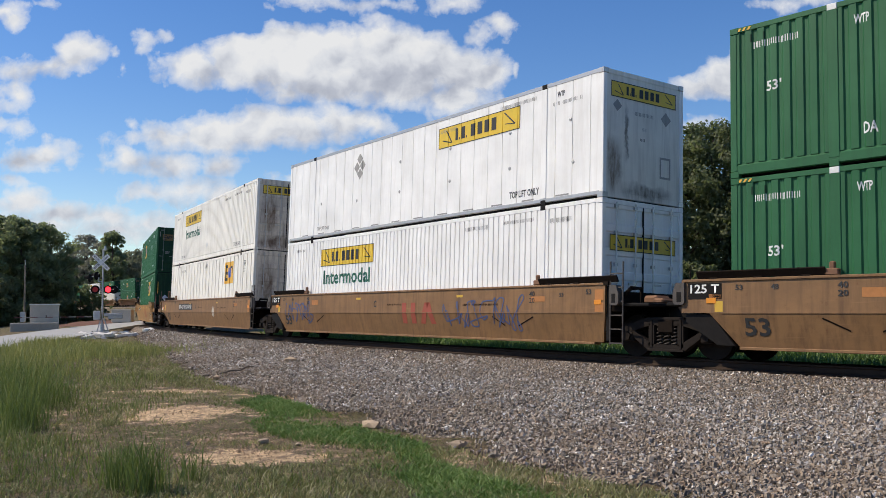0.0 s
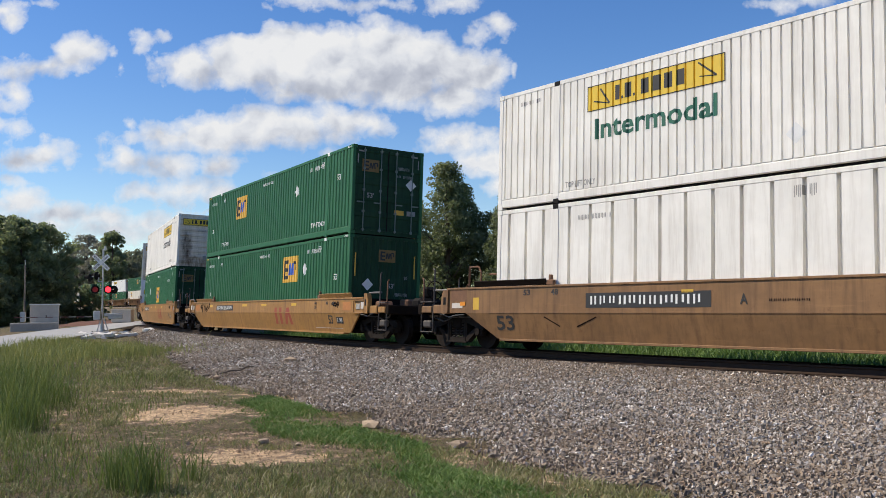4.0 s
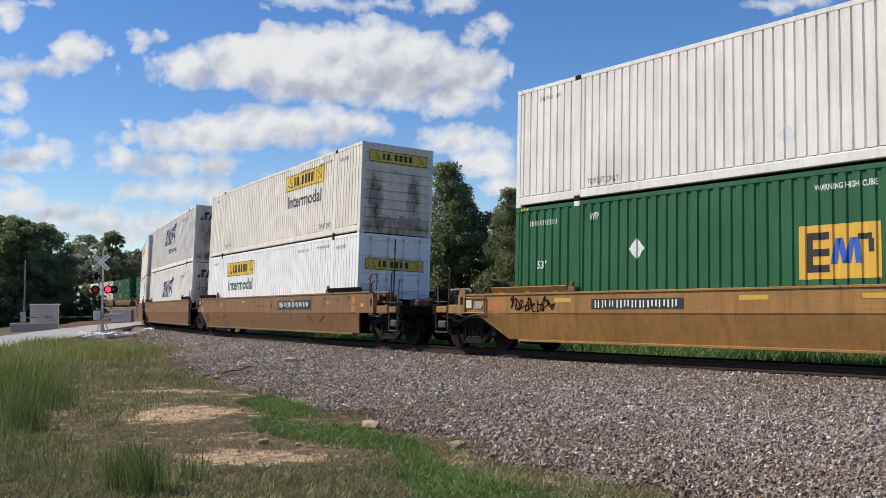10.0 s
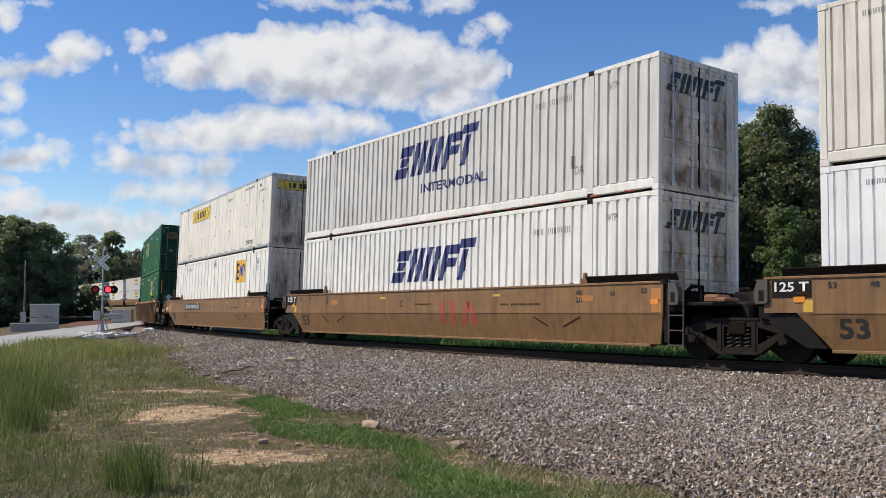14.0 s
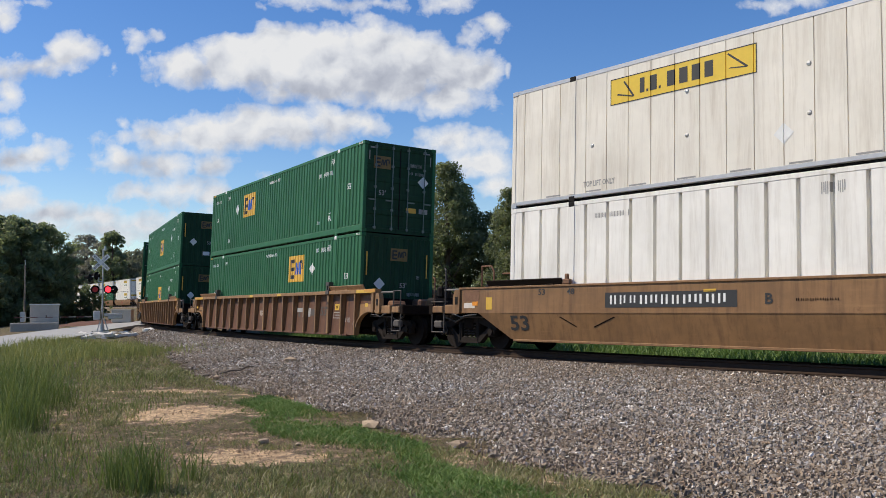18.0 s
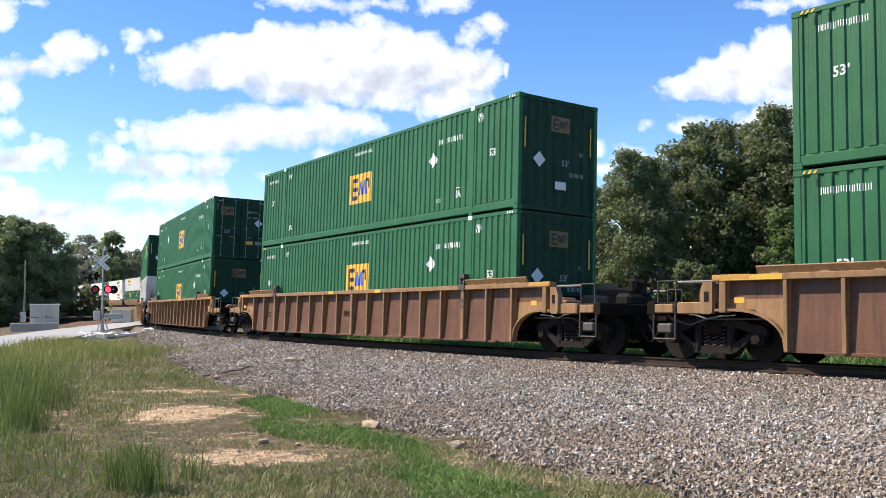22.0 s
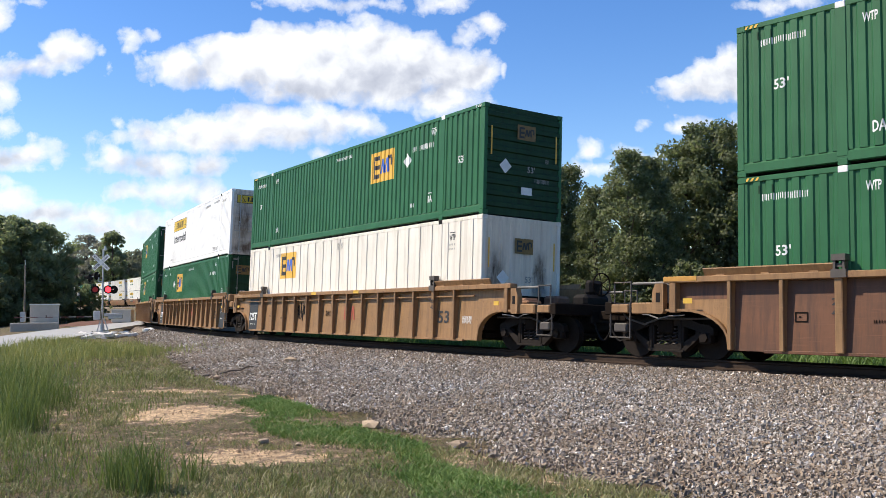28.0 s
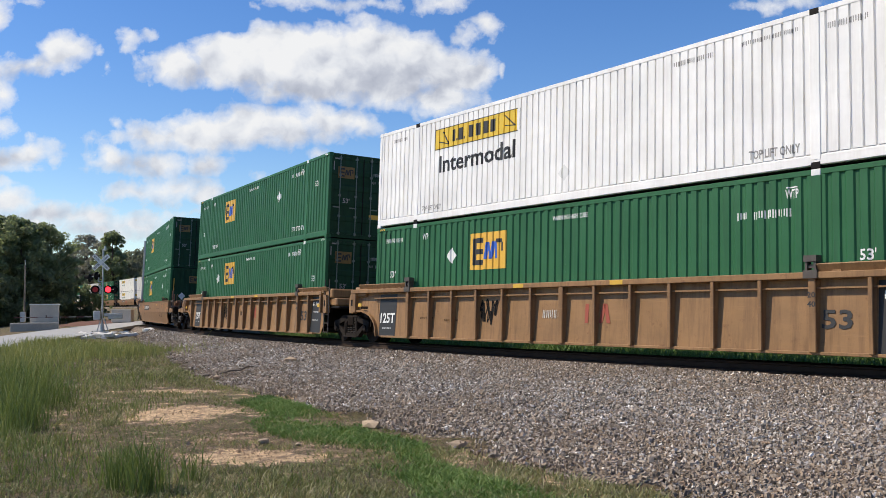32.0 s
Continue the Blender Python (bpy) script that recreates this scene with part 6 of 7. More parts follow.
lamp_unit(-0.42, -0.16, 2.62, 0, False)
lamp_unit(0.30, -0.16, 2.62, 0, True)
lamp_unit(0.62, 0.16, 2.62, 200, False)
lamp_unit(-0.75, 0.0, 3.3, 250, False)
lamp_unit(-0.35, 0.1, 3.45, 230, False)
part("lamp_arm", bent(bmesh.new(), [(0, 0, 3.1), (-0.25, 0.05, 3.1), (-0.25, 0.05, 3.55), (-0.8, 0.05, 3.3)], 0.035, 8), SILVER, sig)
part("bell", tube(bmesh.new(), (0.1, 0, 5.0), (0.1, 0, 5.25), 0.12, 14, 0.04), SILVER, sig)
part("gate_mechanism", box(box_bm(-0.5, -0.1, -0.2, 0.2, 0.8, 1.35, 0.04), 0.1, 0.85, -0.1, 0.1, 1.02, 1.2, 0.03), SILVER, sig)
bm = bent(bmesh.new(), [(-0.3, -0.2, 0.1), (-0.1, 0, 0.8)], 0.03, 6)
bent(bm, [(0.35, -0.1, 0.1), (0.1, 0, 0.9)], 0.03, 6)
part("brace", bm, SILVER, sig)
gate = new("gate_arm")
gate.parent = sig
gate.location = (-0.6, 0.0, 1.0)
for i in range(10):
    part("stripe", box_bm(-(i + 1) * 0.42, -i * 0.42, -0.02, 0.02, -0.022, 0.022), STRIPE_R if i % 2 else STRIPE_W, gate)
part("counterweight", box_bm(0.9, 1.75, -0.08, 0.08, -0.15, 0.2, 0.03), GALV, gate)

cab = thing("signal_cabin", "grey metal signal equipment cabin on a concrete pad", "cabin", m=Matrix.Translation((-31.3, 70.2, gz(-31.3, 70.2))) @ Matrix.Rotation(radians(22), 4, "Z"))
part("wall", box_bm(-1.02, 1.02, -0.9, 0.9, 0.15, 1.95, 0.02), CABIN, cab)
part("roof", box_bm(-1.1, 1.1, -0.98, 0.98, 1.95, 2.03, 0.02), SIGNW, cab)
dr = part("door", box_bm(-0.55, 0.25, -0.925, -0.9, 0.25, 1.85, 0.005), CABIN, cab)
part("handle", box_bm(0.1, 0.16, -0.96, -0.925, 0.95, 1.15, 0.01), BLACK, dr)
pad = thing("retaining_block", "low weathered concrete retaining block beside the road", "concrete block", m=Matrix.Translation((-31.3, 68.6, gz(-31.3, 68.6))) @ Matrix.Rotation(radians(20), 4, "Z"))
part("block", box_bm(-1.75, 1.65, -0.2, 0.5, -0.1, 0.62, 0.04), CONCRETE, pad)
up = thing("utility_pole", "thin weathered wooden pole with a metal box", "pole", m=Matrix.Translation((-33.2, 70.8, gz(-33.2, 70.8))))
part("pole", tube(bmesh.new(), (0, 0, -0.2), (0, 0, 5.2), 0.07, 10, 0.055), plain("grey_pole_wood", (0.2, 0.165, 0.13), 0.85), up)
part("meter_box", box_bm(-0.2, 0.2, -0.28, -0.1, 0.7, 1.5, 0.02), GALV, up)
part("cap", tube(bmesh.new(), (0, 0, 5.2), (0, 0, 5.6), 0.03, 6), GALV, up)
rc = thing("relay_case", "low grey relay case beyond the road", "cabinet", m=Matrix.Translation((-29.6, 82.5, gz(-29.6, 82.5) + 0.1)))
part("case", box_bm(-0.9, 0.9, -0.4, 0.4, 0, 1.15, 0.03), CABIN, rc)
part("lid", box_bm(-0.96, 0.96, -0.46, 0.46, 1.15, 1.22, 0.02), CABIN, rc)
part("leg", box_bm(-0.8, 0.8, -0.3, 0.3, -0.3, 0.0), CONCRETE, rc)
hv = []
for i in range(26):
    for j in range(14):
        x, y = -38.5 + i * 0.36, 82 + j * 0.9
        h = 0.42 * max(0, 1 - ((x + 34) / 4.2) ** 2) * max(0, 1 - ((y - 87) / 5.5) ** 2) + 0.1 * noise.noise((x * 1.3, y * 1.3, 0))
        hv.append((x, y, gz(x, y) - 0.08 + h))
heap = new("earth_heap", grid_mesh("earth_heap", hv, 26, 14))
heap.data.materials.append(plain("red_clay", (0.13, 0.058, 0.036), 0.95, 0, 0.5, 1.5, 0.05))
tagged(heap, "heap of red-brown clay behind the crossing", "earth heap", kind="structure")
pale = plain("pale_broken_concrete", (0.62, 0.6, 0.56), 0.9, 0, 0.35, 4, 0.02)
for i in range(34):
    rnd = random.Random(100 + i)
    x, y = -20.0 + rnd.uniform(-0.9, 2.4), 50.5 + rnd.uniform(-4, 4.5)
    sv, sf = rock_shape(50 + i, 0.35, True)
    k = rnd.uniform(0.16, 0.5)
    me = raw_mesh("concrete_rubble", sv * np.array([k * 1.6, k, k * 0.8]), sf, pale, link=False)
    rb = new("concrete_rubble", me)
    rb.matrix_world = pose(x, y, gz(x, y) + 0.06, rnd.uniform(-12, 12), rnd.uniform(-12, 12), rnd.uniform(0, 180))
    tagged(rb, "pale broken concrete slab lying by the signal", "rubble", "rubble by the signal")
BARK = plain("dead_wood", (0.14, 0.11, 0.085), 0.9, 0, 0.4)


def on_bed(x, y):
    s1, w1 = nearest(np.array([x]), np.array([y]))
    return float(bed_height(s1, w1)[0])


br = thing("fallen_branch", "dry forked branch lying on the ballast", "branch", m=Matrix.Translation((-5.0, 21.6, on_bed(-5.0, 21.6) + 0.06)))
part("stem", bent(bmesh.new(), [(-0.3, -0.35, 0.0), (-0.12, -0.05, 0.05), (0.05, 0.12, 0.04), (0.2, 0.5, 0.12)], 0.022, 6), BARK, br)
part("twig", bent(bmesh.new(), [(0.05, 0.12, 0.04), (0.22, 0.18, 0.13), (0.36, 0.34, 0.12)], 0.015, 6), BARK, br)
for x, y, k, nm in ((-5.25, 20.7, 0.14, "boulder"), (-4.15, 24.3, 0.17, "boulder"), (-1.0, 12.3, 0.14, "boulder"), (-2.2, 10.95, 0.085, "boulder"), (-1.75, 10.75, 0.05, "boulder"), (0.15, 10.9, 0.12, "boulder")):
    sv, sf = rock_shape(int(90 + x * 3), 0.6)
    rb = new(nm, raw_mesh(nm, sv * k * np.array([1.35, 0.9, 0.8]), sf, plain("boulder_stone", (0.4, 0.3, 0.2), 0.9, 0, 0.35, 12, 0.01), link=False))
    rb.matrix_world = pose(x, y, max(gz(x, y), on_bed(x, y) if x > -6 and y > 12 else -9) + k * 0.35, 0, 0, x * 50)
    tagged(rb, "tan field stone lying on the ground", "stone", "loose stones")


# ---- vegetation ----
def leaf_material(name, dark, light, trans=0.3):
    mat, nt, b = nodes_of(name)
    pick = nt.nodes.new("ShaderNodeNewGeometry").outputs["Random Per Island"]
    pos = nt.nodes.new("ShaderNodeTexCoord").outputs["Object"]
    nz = noise_node(nt, 0.6, 3, 0.6, pos)
    info = nt.nodes.new("ShaderNodeObjectInfo").outputs["Random"]
    f = math_node(nt, "ADD", math_node(nt, "MULTIPLY", pick, 0.5), math_node(nt, "ADD", math_node(nt, "MULTIPLY", nz, 0.35), math_node(nt, "MULTIPLY", info, 0.2)), True)
    col = ramp(nt, f, [(0.1, dark), (0.9, light)])
    nt.links.new(col, b.inputs["Base Color"])
    b.inputs["Roughness"].default_value = 0.55
    tr = nt.nodes.new("ShaderNodeBsdfTranslucent")
    nt.links.new(mix(nt, 0.4, col, (0.20, 0.27, 0.07)), tr.inputs["Color"])
    ms = nt.nodes.new("ShaderNodeMixShader")
    ms.inputs[0].default_value = trans
    nt.links.new(b.outputs[0], ms.inputs[1])
    nt.links.new(tr.outputs[0], ms.inputs[2])
    nt.links.new(ms.outputs[0], nt.nodes["Material Output"].inputs["Surface"])
    return mat


LEAF = leaf_material("broad_leaves", (0.12, 0.138, 0.07), (0.245, 0.265, 0.13), 0.55)
LEAF_D = leaf_material("dark_leaves", (0.23, 0.265, 0.155), (0.36, 0.39, 0.225), 0.7)
# LEAF_F and LEAF_G are paled and greyed to paint in the haze of distance.
LEAF_F = leaf_material("haze_paled_leaves", (0.22, 0.225, 0.165), (0.35, 0.345, 0.255), 0.5)
LEAF_P = leaf_material("pine_needles", (0.055, 0.095, 0.028), (0.17, 0.24, 0.075), 0.45)
LEAF_G = leaf_material("sparse_haze_grey_leaves", (0.23, 0.215, 0.175), (0.38, 0.35, 0.285), 0.4)
BARKT = plain("tree_bark", (0.12, 0.09, 0.065), 0.95, 0, 0.4, 5, 0.02)
TREES = {}


def tree_meshes(key, seed, mat, width, base, leaf, clumps, per, pointed=0.0, squash=1.0):
    """Trunk with limbs, and a crown of leaf clumps, for a tree ten metres high."""
    if key in TREES:
        return TREES[key]
    r = np.random.RandomState(seed)
    bm = bmesh.new()
    tube(bm, (0, 0, -0.3), (0.1, 0.05, 4.5), 0.22, 9, 0.15)
    tube(bm, (0.1, 0.05, 4.5), (0.0, 0.1, 9.0), 0.15, 8, 0.04)
    cen = []
    while len(cen) < clumps:
        z = r.uniform(base, 9.7)
        f = (z - base) / (10 - base)
        env = width * ((math.sin(math.pi * min(1, 0.12 + 0.88 * f)) ** 0.6) * (1 - pointed) + (1 - f) * pointed + 0.05)
        a = r.uniform(0, math.tau)
        lobes = 1 + 0.28 * math.sin(3 * a + seed + z * 0.9) + 0.18 * math.sin(5 * a - z * 1.7)
        q = env * lobes * math.sqrt(r.uniform(0.12, 1.0))
        cen.append((q * math.cos(a), q * math.sin(a), z))
    cen = np.array(cen)
    for k in range(0, clumps, max(1, clumps // 26)):
        c = cen[k]
        z0 = max(0.8, c[2] - 0.6 * math.hypot(c[0], c[1]) - 0.4)
        tube(bm, (0.05, 0.05, z0), c, 0.06, 5, 0.015)
    me_t = bpy.data.meshes.new("trunk")
    bm.to_mesh(me_t)
    bm.free()
    me_t.materials.append(BARKT)
    rad_c = r.uniform(0.28, 0.68, clumps)
    n = clumps * per
    d = r.normal(size=(n, 3))
    d /= np.linalg.norm(d, axis=1)[:, None]
    ctr = np.repeat(cen, per, 0) + d * (np.repeat(rad_c, per) * r.uniform(0.25, 1, n) ** 0.5)[:, None] * np.array([1, 1, 0.75 * squash])
    u = r.normal(size=(n, 3))
    u /= np.linalg.norm(u, axis=1)[:, None]
    nrm = 0.6 * d + 0.5 * r.normal(size=(n, 3)) + np.array([0, 0, 0.35])
    v = np.cross(nrm, u)
    v /= np.linalg.norm(v, axis=1)[:, None]
    u = np.cross(v, nrm)
    u /= np.linalg.norm(u, axis=1)[:, None]
    ls = (leaf * r.uniform(0.6, 1.3, n))[:, None]
    pts = np.stack([ctr - u * ls, ctr + v * ls * 0.55, ctr + u * ls, ctr - v * ls * 0.55], 1).reshape(-1, 3)
    me_c = raw_mesh("crown", pts, np.arange(n * 4).reshape(-1, 4), mat, link=False)
    TREES[key] = (me_t, me_c)
    return TREES[key]


def tree(key, x, y, h, turn, label, cat="tree", group="trees behind the track"):
    ob = thing("tree" if cat == "tree" else "bush", label, cat, group)
    ob.location = (x, y, gz(x, y) - 0.05)
    ob.rotation_euler.z = turn
    ob.scale = (h / 10, h / 10, h / 10)
    for nm, me in zip(("trunk", "crown"), TREES[key]):
        part(nm, me, None, ob)


tree_meshes("broad", 3, LEAF, 2.6, 0.7, 0.095, 300, 95)
tree_meshes("tall", 8, LEAF, 1.9, 0.7, 0.09, 220, 90, 0.4)
tree_meshes("dark", 12, LEAF_D, 3.4, 0.4, 0.15, 190, 62)
tree_meshes("pine", 21, LEAF_P, 2.3, 0.4, 0.14, 110, 70, 0.6)
tree_meshes("grey", 30, LEAF_G, 2.8, 1.5, 0.17, 110, 55)
tree_meshes("shrub", 41, LEAF, 4.6, 0.1, 0.26, 200, 50)
tree_meshes("slim", 61, LEAF_D, 2.3, 0.5, 0.16, 160, 75, 0.25)
tree_meshes("far", 50, LEAF_F, 3.4, 0.3, 0.2, 160, 45)
rt = random.Random(9)
L_BR = "leafy green broad-crowned tree behind the railway"
for key, x, y, h in (("tall", 8.0, 38, 8.4), ("tall", 9.1, 39, 8.3), ("broad", 11.5, 42, 9.5), ("broad", 12.8, 42, 10.5), ("broad", 14.6, 43, 10.6), ("tall", 15.1, 40, 10.7), ("tall", 16.1, 40, 9.6), ("tall", 17.8, 42, 8.7), ("tall", 18.9, 40, 9.0), ("broad", 20.9, 40, 9.8), ("broad", 23.2, 40, 10.2),
                     ("tall", 5.5, 46, 9.3), ("tall", 6.6, 47, 9.2), ("tall", 3.9, 50, 8.4), ("tall", 7.5, 44, 7.6), ("tall", 0.3, 58, 11.2), ("tall", 1.2, 60, 10.1), ("broad", 3.0, 60, 8.2), ("broad", 5.4, 56, 8.8), ("tall", -3.7, 72, 9.8), ("tall", -2.3, 68, 10.2), ("broad", -7.0, 85, 9.1), ("broad", -10.5, 95, 9.2), ("broad", -3.4, 76.0, 8.4), ("tall", -9.6, 86.0, 8.8), ("dark", 11.0, 54.0, 9.0), ("dark", 5.8, 66.0, 8.6), ("dark", -1.2, 80.0, 8.5), ("broad", -12.0, 98.0, 9.0), ("dark", 20.0, 52.0, 9.6)):
    tree(key, x, y, h, rt.uniform(0, 6), L_BR)
tree("pine", 12.1, 31.5, 5.2, 1.0, "young yellow-green pine standing before taller trees")
for x, y, h in ((14.0, 33.0, 3.6), (10.0, 36.0, 3.6), (7.4, 39.0, 3.4), (5.0, 42.0, 3.0), (2.4, 46.0, 3.3), (-0.5, 50.0, 3.0), (-3.6, 56.0, 3.2), (-7.0, 63.0, 3.2), (-10.5, 71.0, 3.4), (-13.4, 80.0, 3.6), (17.0, 29.0, 3.4), (20.0, 27.5, 3.6), (-17, 95, 4.0), (-20, 110, 4.5)):
    tree("shrub", x, y, h, rt.uniform(0, 6), "green scrub growing along the railway", "bush", "scrub along the line")
L_DK = "dark green tree at the wood's edge beyond the road"
for x, y, h in ((-45.4, 92.0, 11.6), (-44.1, 93.0, 11.2), (-43.5, 95.0, 11.1), (-42.7, 96.0, 10.8), (-44.4, 98.5, 7.6), (-54.0, 92.0, 12.2), (-58.0, 90.0, 12.0), (-50.0, 103.0, 11.0), (-54.0, 106.0, 13.0), (-44.6, 88.0, 5.6), (-47.5, 85.0, 6.5), (-43.6, 96.0, 4.6)):
    tree("dark", x, y, h, rt.uniform(0, 6), L_DK, "tree", "trees beyond the road")
for x, y, h in ((-43.6, 95.0, 10.4), (-41.9, 97.5, 7.6), (-46.0, 91.0, 8.5), (-49.5, 88.0, 9.0)):
    tree("slim", x, y, h, rt.uniform(0, 6), L_DK, "tree", "trees beyond the road")
for x, y, h in ((-40.6, 100.0, 4.3), (-38.8, 99.0, 3.5), (-42.6, 97.0, 4.6), (-47.0, 80.0, 3.0), (-41.5, 92.0, 2.8), (-44.5, 90.0, 4.0)):
    tree("shrub", x, y, h, rt.uniform(0, 6), "dark scrub beside the crossing", "bush", "scrub beyond the road")
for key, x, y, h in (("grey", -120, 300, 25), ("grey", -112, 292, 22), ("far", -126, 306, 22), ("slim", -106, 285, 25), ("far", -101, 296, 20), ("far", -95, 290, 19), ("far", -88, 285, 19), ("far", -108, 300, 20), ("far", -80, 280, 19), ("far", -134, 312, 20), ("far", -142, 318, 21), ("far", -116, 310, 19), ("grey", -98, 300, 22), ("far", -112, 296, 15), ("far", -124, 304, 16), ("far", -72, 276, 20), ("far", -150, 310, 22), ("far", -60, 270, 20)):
    tree(key, x, y, h, rt.uniform(0, 6), "distant tree with haze painted into its grey-green leaf", "tree", "distant wood")

# distant wood round the horizon
wood = []
for i in range(260):
    a = math.tau * i / 260 + rt.uniform(-0.01, 0.01)
    d = rt.uniform(340, 420)
    wood.append((d * math.sin(a), d * math.cos(a), rt.uniform(12, 20)))
wv, wf = [], []
rq = np.random.RandomState(3)
for x, y, h in wood:
    n = 130
    z = rq.uniform(0.03, 1, n) * h
    q = h * 0.45 * np.sqrt(np.sin(np.pi * np.clip(z / h, 0.05, 0.98))) * np.sqrt(rq.uniform(0.2, 1, n))
    a = rq.uniform(0, 6.28, n)
    c = np.stack([x + q * np.cos(a), y + q * np.sin(a), z + 0.8], 1)
    u, v = rq.normal(size=(n, 3)) * 0.9, rq.normal(size=(n, 3)) * 0.9
    off = sum(len(k) for k in wv)
    wv.append(np.stack([c - u, c + v, c + u, c - v], 1).reshape(-1, 3))
    wf.append(np.arange(n * 4).reshape(-1, 4) + off)
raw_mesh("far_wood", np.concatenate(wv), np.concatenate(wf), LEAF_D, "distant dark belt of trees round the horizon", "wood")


def grass_material(name, stops):
    mat, nt, b = nodes_of(name)
    pick = nt.nodes.new("ShaderNodeNewGeometry").outputs["Random Per Island"]
    pos = nt.nodes.new("ShaderNodeTexCoord").outputs["Object"]
    f = math_node(nt, "ADD", math_node(nt, "MULTIPLY", pick, 0.5), math_node(nt, "MULTIPLY", ramp(nt, noise_node(nt, 0.8, 5, 0.65, pos), [(0.32, (0, 0, 0)), (0.68, (1, 1, 1))]), 0.5), True)
    col = ramp(nt, f, stops)
    nt.links.new(col, b.inputs["Base Color"])
    b.inputs["Roughness"].default_value = 0.6
    tr = nt.nodes.new("ShaderNodeBsdfTranslucent")
    nt.links.new(col, tr.inputs["Color"])
    ms = nt.nodes.new("ShaderNodeMixShader")
    ms.inputs[0].default_value = 0.3
    nt.links.new(b.outputs[0], ms.inputs[1])
    nt.links.new(tr.outputs[0], ms.inputs[2])
    nt.links.new(ms.outputs[0], nt.nodes["Material Output"].inputs["Surface"])
    return mat


def blades(name, x, y, h, width, lean, mat, label, seed):
    r = np.random.RandomState(seed)
    n = len(x)
    z = ground_height(x, y) - 0.01
    a = r.uniform(0, 6.28, n)
    b = r.uniform(0, 6.28, n)
    dx, dy = np.cos(a) * width, np.sin(a) * width
    lx, ly = np.cos(b) * lean * h, np.sin(b) * lean * h
    p = [np.stack([x - dx, y - dy, z], 1), np.stack([x + dx, y + dy, z], 1), np.stack([x + dx * 0.8 + lx * 0.4, y + dy * 0.8 + ly * 0.4, z + h * 0.6], 1), np.stack([x - dx * 0.8 + lx * 0.4, y - dy * 0.8 + ly * 0.4, z + h * 0.6], 1), np.stack([x + lx, y + ly, z + h], 1)]
    v = np.stack(p, 1).reshape(-1, 3)
    k = np.arange(n)[:, None] * 5
    f = np.concatenate([k + np.array([[0, 1, 2]]), k + np.array([[0, 2, 3]]), k + np.array([[3, 2, 4]])])
    return raw_mesh(name, v, f, mat, label, "grass")


GRASS = grass_material("meadow_grass", [(0.1, (0.13, 0.165, 0.045)), (0.5, (0.24, 0.25, 0.085)), (0.75, (0.38, 0.33, 0.14)), (0.95, (0.54, 0.43, 0.23))])
FRESH = grass_material("fresh_meadow_grass", [(0.05, (0.10, 0.12, 0.034)), (0.4, (0.185, 0.195, 0.068)), (0.65, (0.31, 0.285, 0.13)), (0.9, (0.5, 0.43, 0.26))])
LUSH = grass_material("lush_grass", [(0.1, (0.055, 0.11, 0.018)), (0.55, (0.125, 0.215, 0.038)), (0.85, (0.22, 0.30, 0.08)), (1.0, (0.38, 0.42, 0.18))])
TALL = grass_material("tall_weed_grass", [(0.1, (0.085, 0.125, 0.026)), (0.6, (0.17, 0.225, 0.05)), (0.95, (0.34, 0.35, 0.13))])
BANK = grass_material("bank_grass", [(0.1, (0.17, 0.19, 0.05)), (0.5, (0.29, 0.31, 0.085)), (0.95, (0.46, 0.43, 0.19))])
rg = np.random.RandomState(11)


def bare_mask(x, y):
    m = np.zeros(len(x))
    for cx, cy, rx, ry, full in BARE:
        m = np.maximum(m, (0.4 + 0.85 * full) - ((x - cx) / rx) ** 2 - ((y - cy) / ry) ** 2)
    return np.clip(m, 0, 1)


# short grass grows in tufts
n = 19000
a_ = np.radians(rg.uniform(-30, 14, n))
r_ = 5.2 + 42 * rg.uniform(0, 1, n) ** 1.9
x_, y_ = np.sin(a_) * r_, np.cos(a_) * r_
s1_, w1_ = nearest(x_, y_)
thin = np.clip(1.2 - ((x_ + 3.2) / 3.0) ** 2 - ((y_ - 13.3) / 5.0) ** 2, 0, 0.45)
keep = (w1_ > toe(s1_) + rg.normal(0.1, 0.2, n)) & (rg.uniform(0, 1, n) > bare_mask(x_, y_) * 0.97) & (rg.uniform(0, 1, n) > thin)
road_x = np.interp(y_, [p[1] for p in right_e], [p[0] for p in right_e])
keep &= (x_ > road_x + 0.1) | (y_ < 20)
x_, y_ = x_[keep], y_[keep]
per = 12
tall_ = (0.045 + 0.03 * (x_ < -4.5) + 0.01 * np.clip((10.5 - y_) / 2.5, 0, 1) + 0.02 * np.sin(x_ * 1.9 + y_) * np.sin(y_ * 1.3)) * rg.uniform(0.5, 1.6, len(x_))
spread = 0.035 + 0.004 * y_
xb = np.repeat(x_, per) + rg.normal(0, 1, len(x_) * per) * np.repeat(spread, per)
yb = np.repeat(y_, per) + rg.normal(0, 1, len(x_) * per) * np.repeat(spread, per)
green_ = (xb < -4.3 + 0.5 * np.sin(yb * 1.3)) | (yb < 9.6 + 0.5 * np.sin(xb * 2.0)) | ((yb > 19) & (yb < 60))
green_ &= rg.uniform(0, 1, len(xb)) < 0.75
for pick_, name_, mat_, label_ in ((~green_, "dry_grass", GRASS, "short patchy dry grass in tufts"), (green_, "meadow_grass", FRESH, "short green grass in tufts")):
    k_ = pick_.sum()
    blades(name_, xb[pick_], yb[pick_], np.repeat(tall_, per)[pick_] * rg.uniform(0.5, 1.2, k_), 0.0026 + 0.00035 * yb[pick_], rg.uniform(0.3, 1.5, k_), mat_, label_, 1)
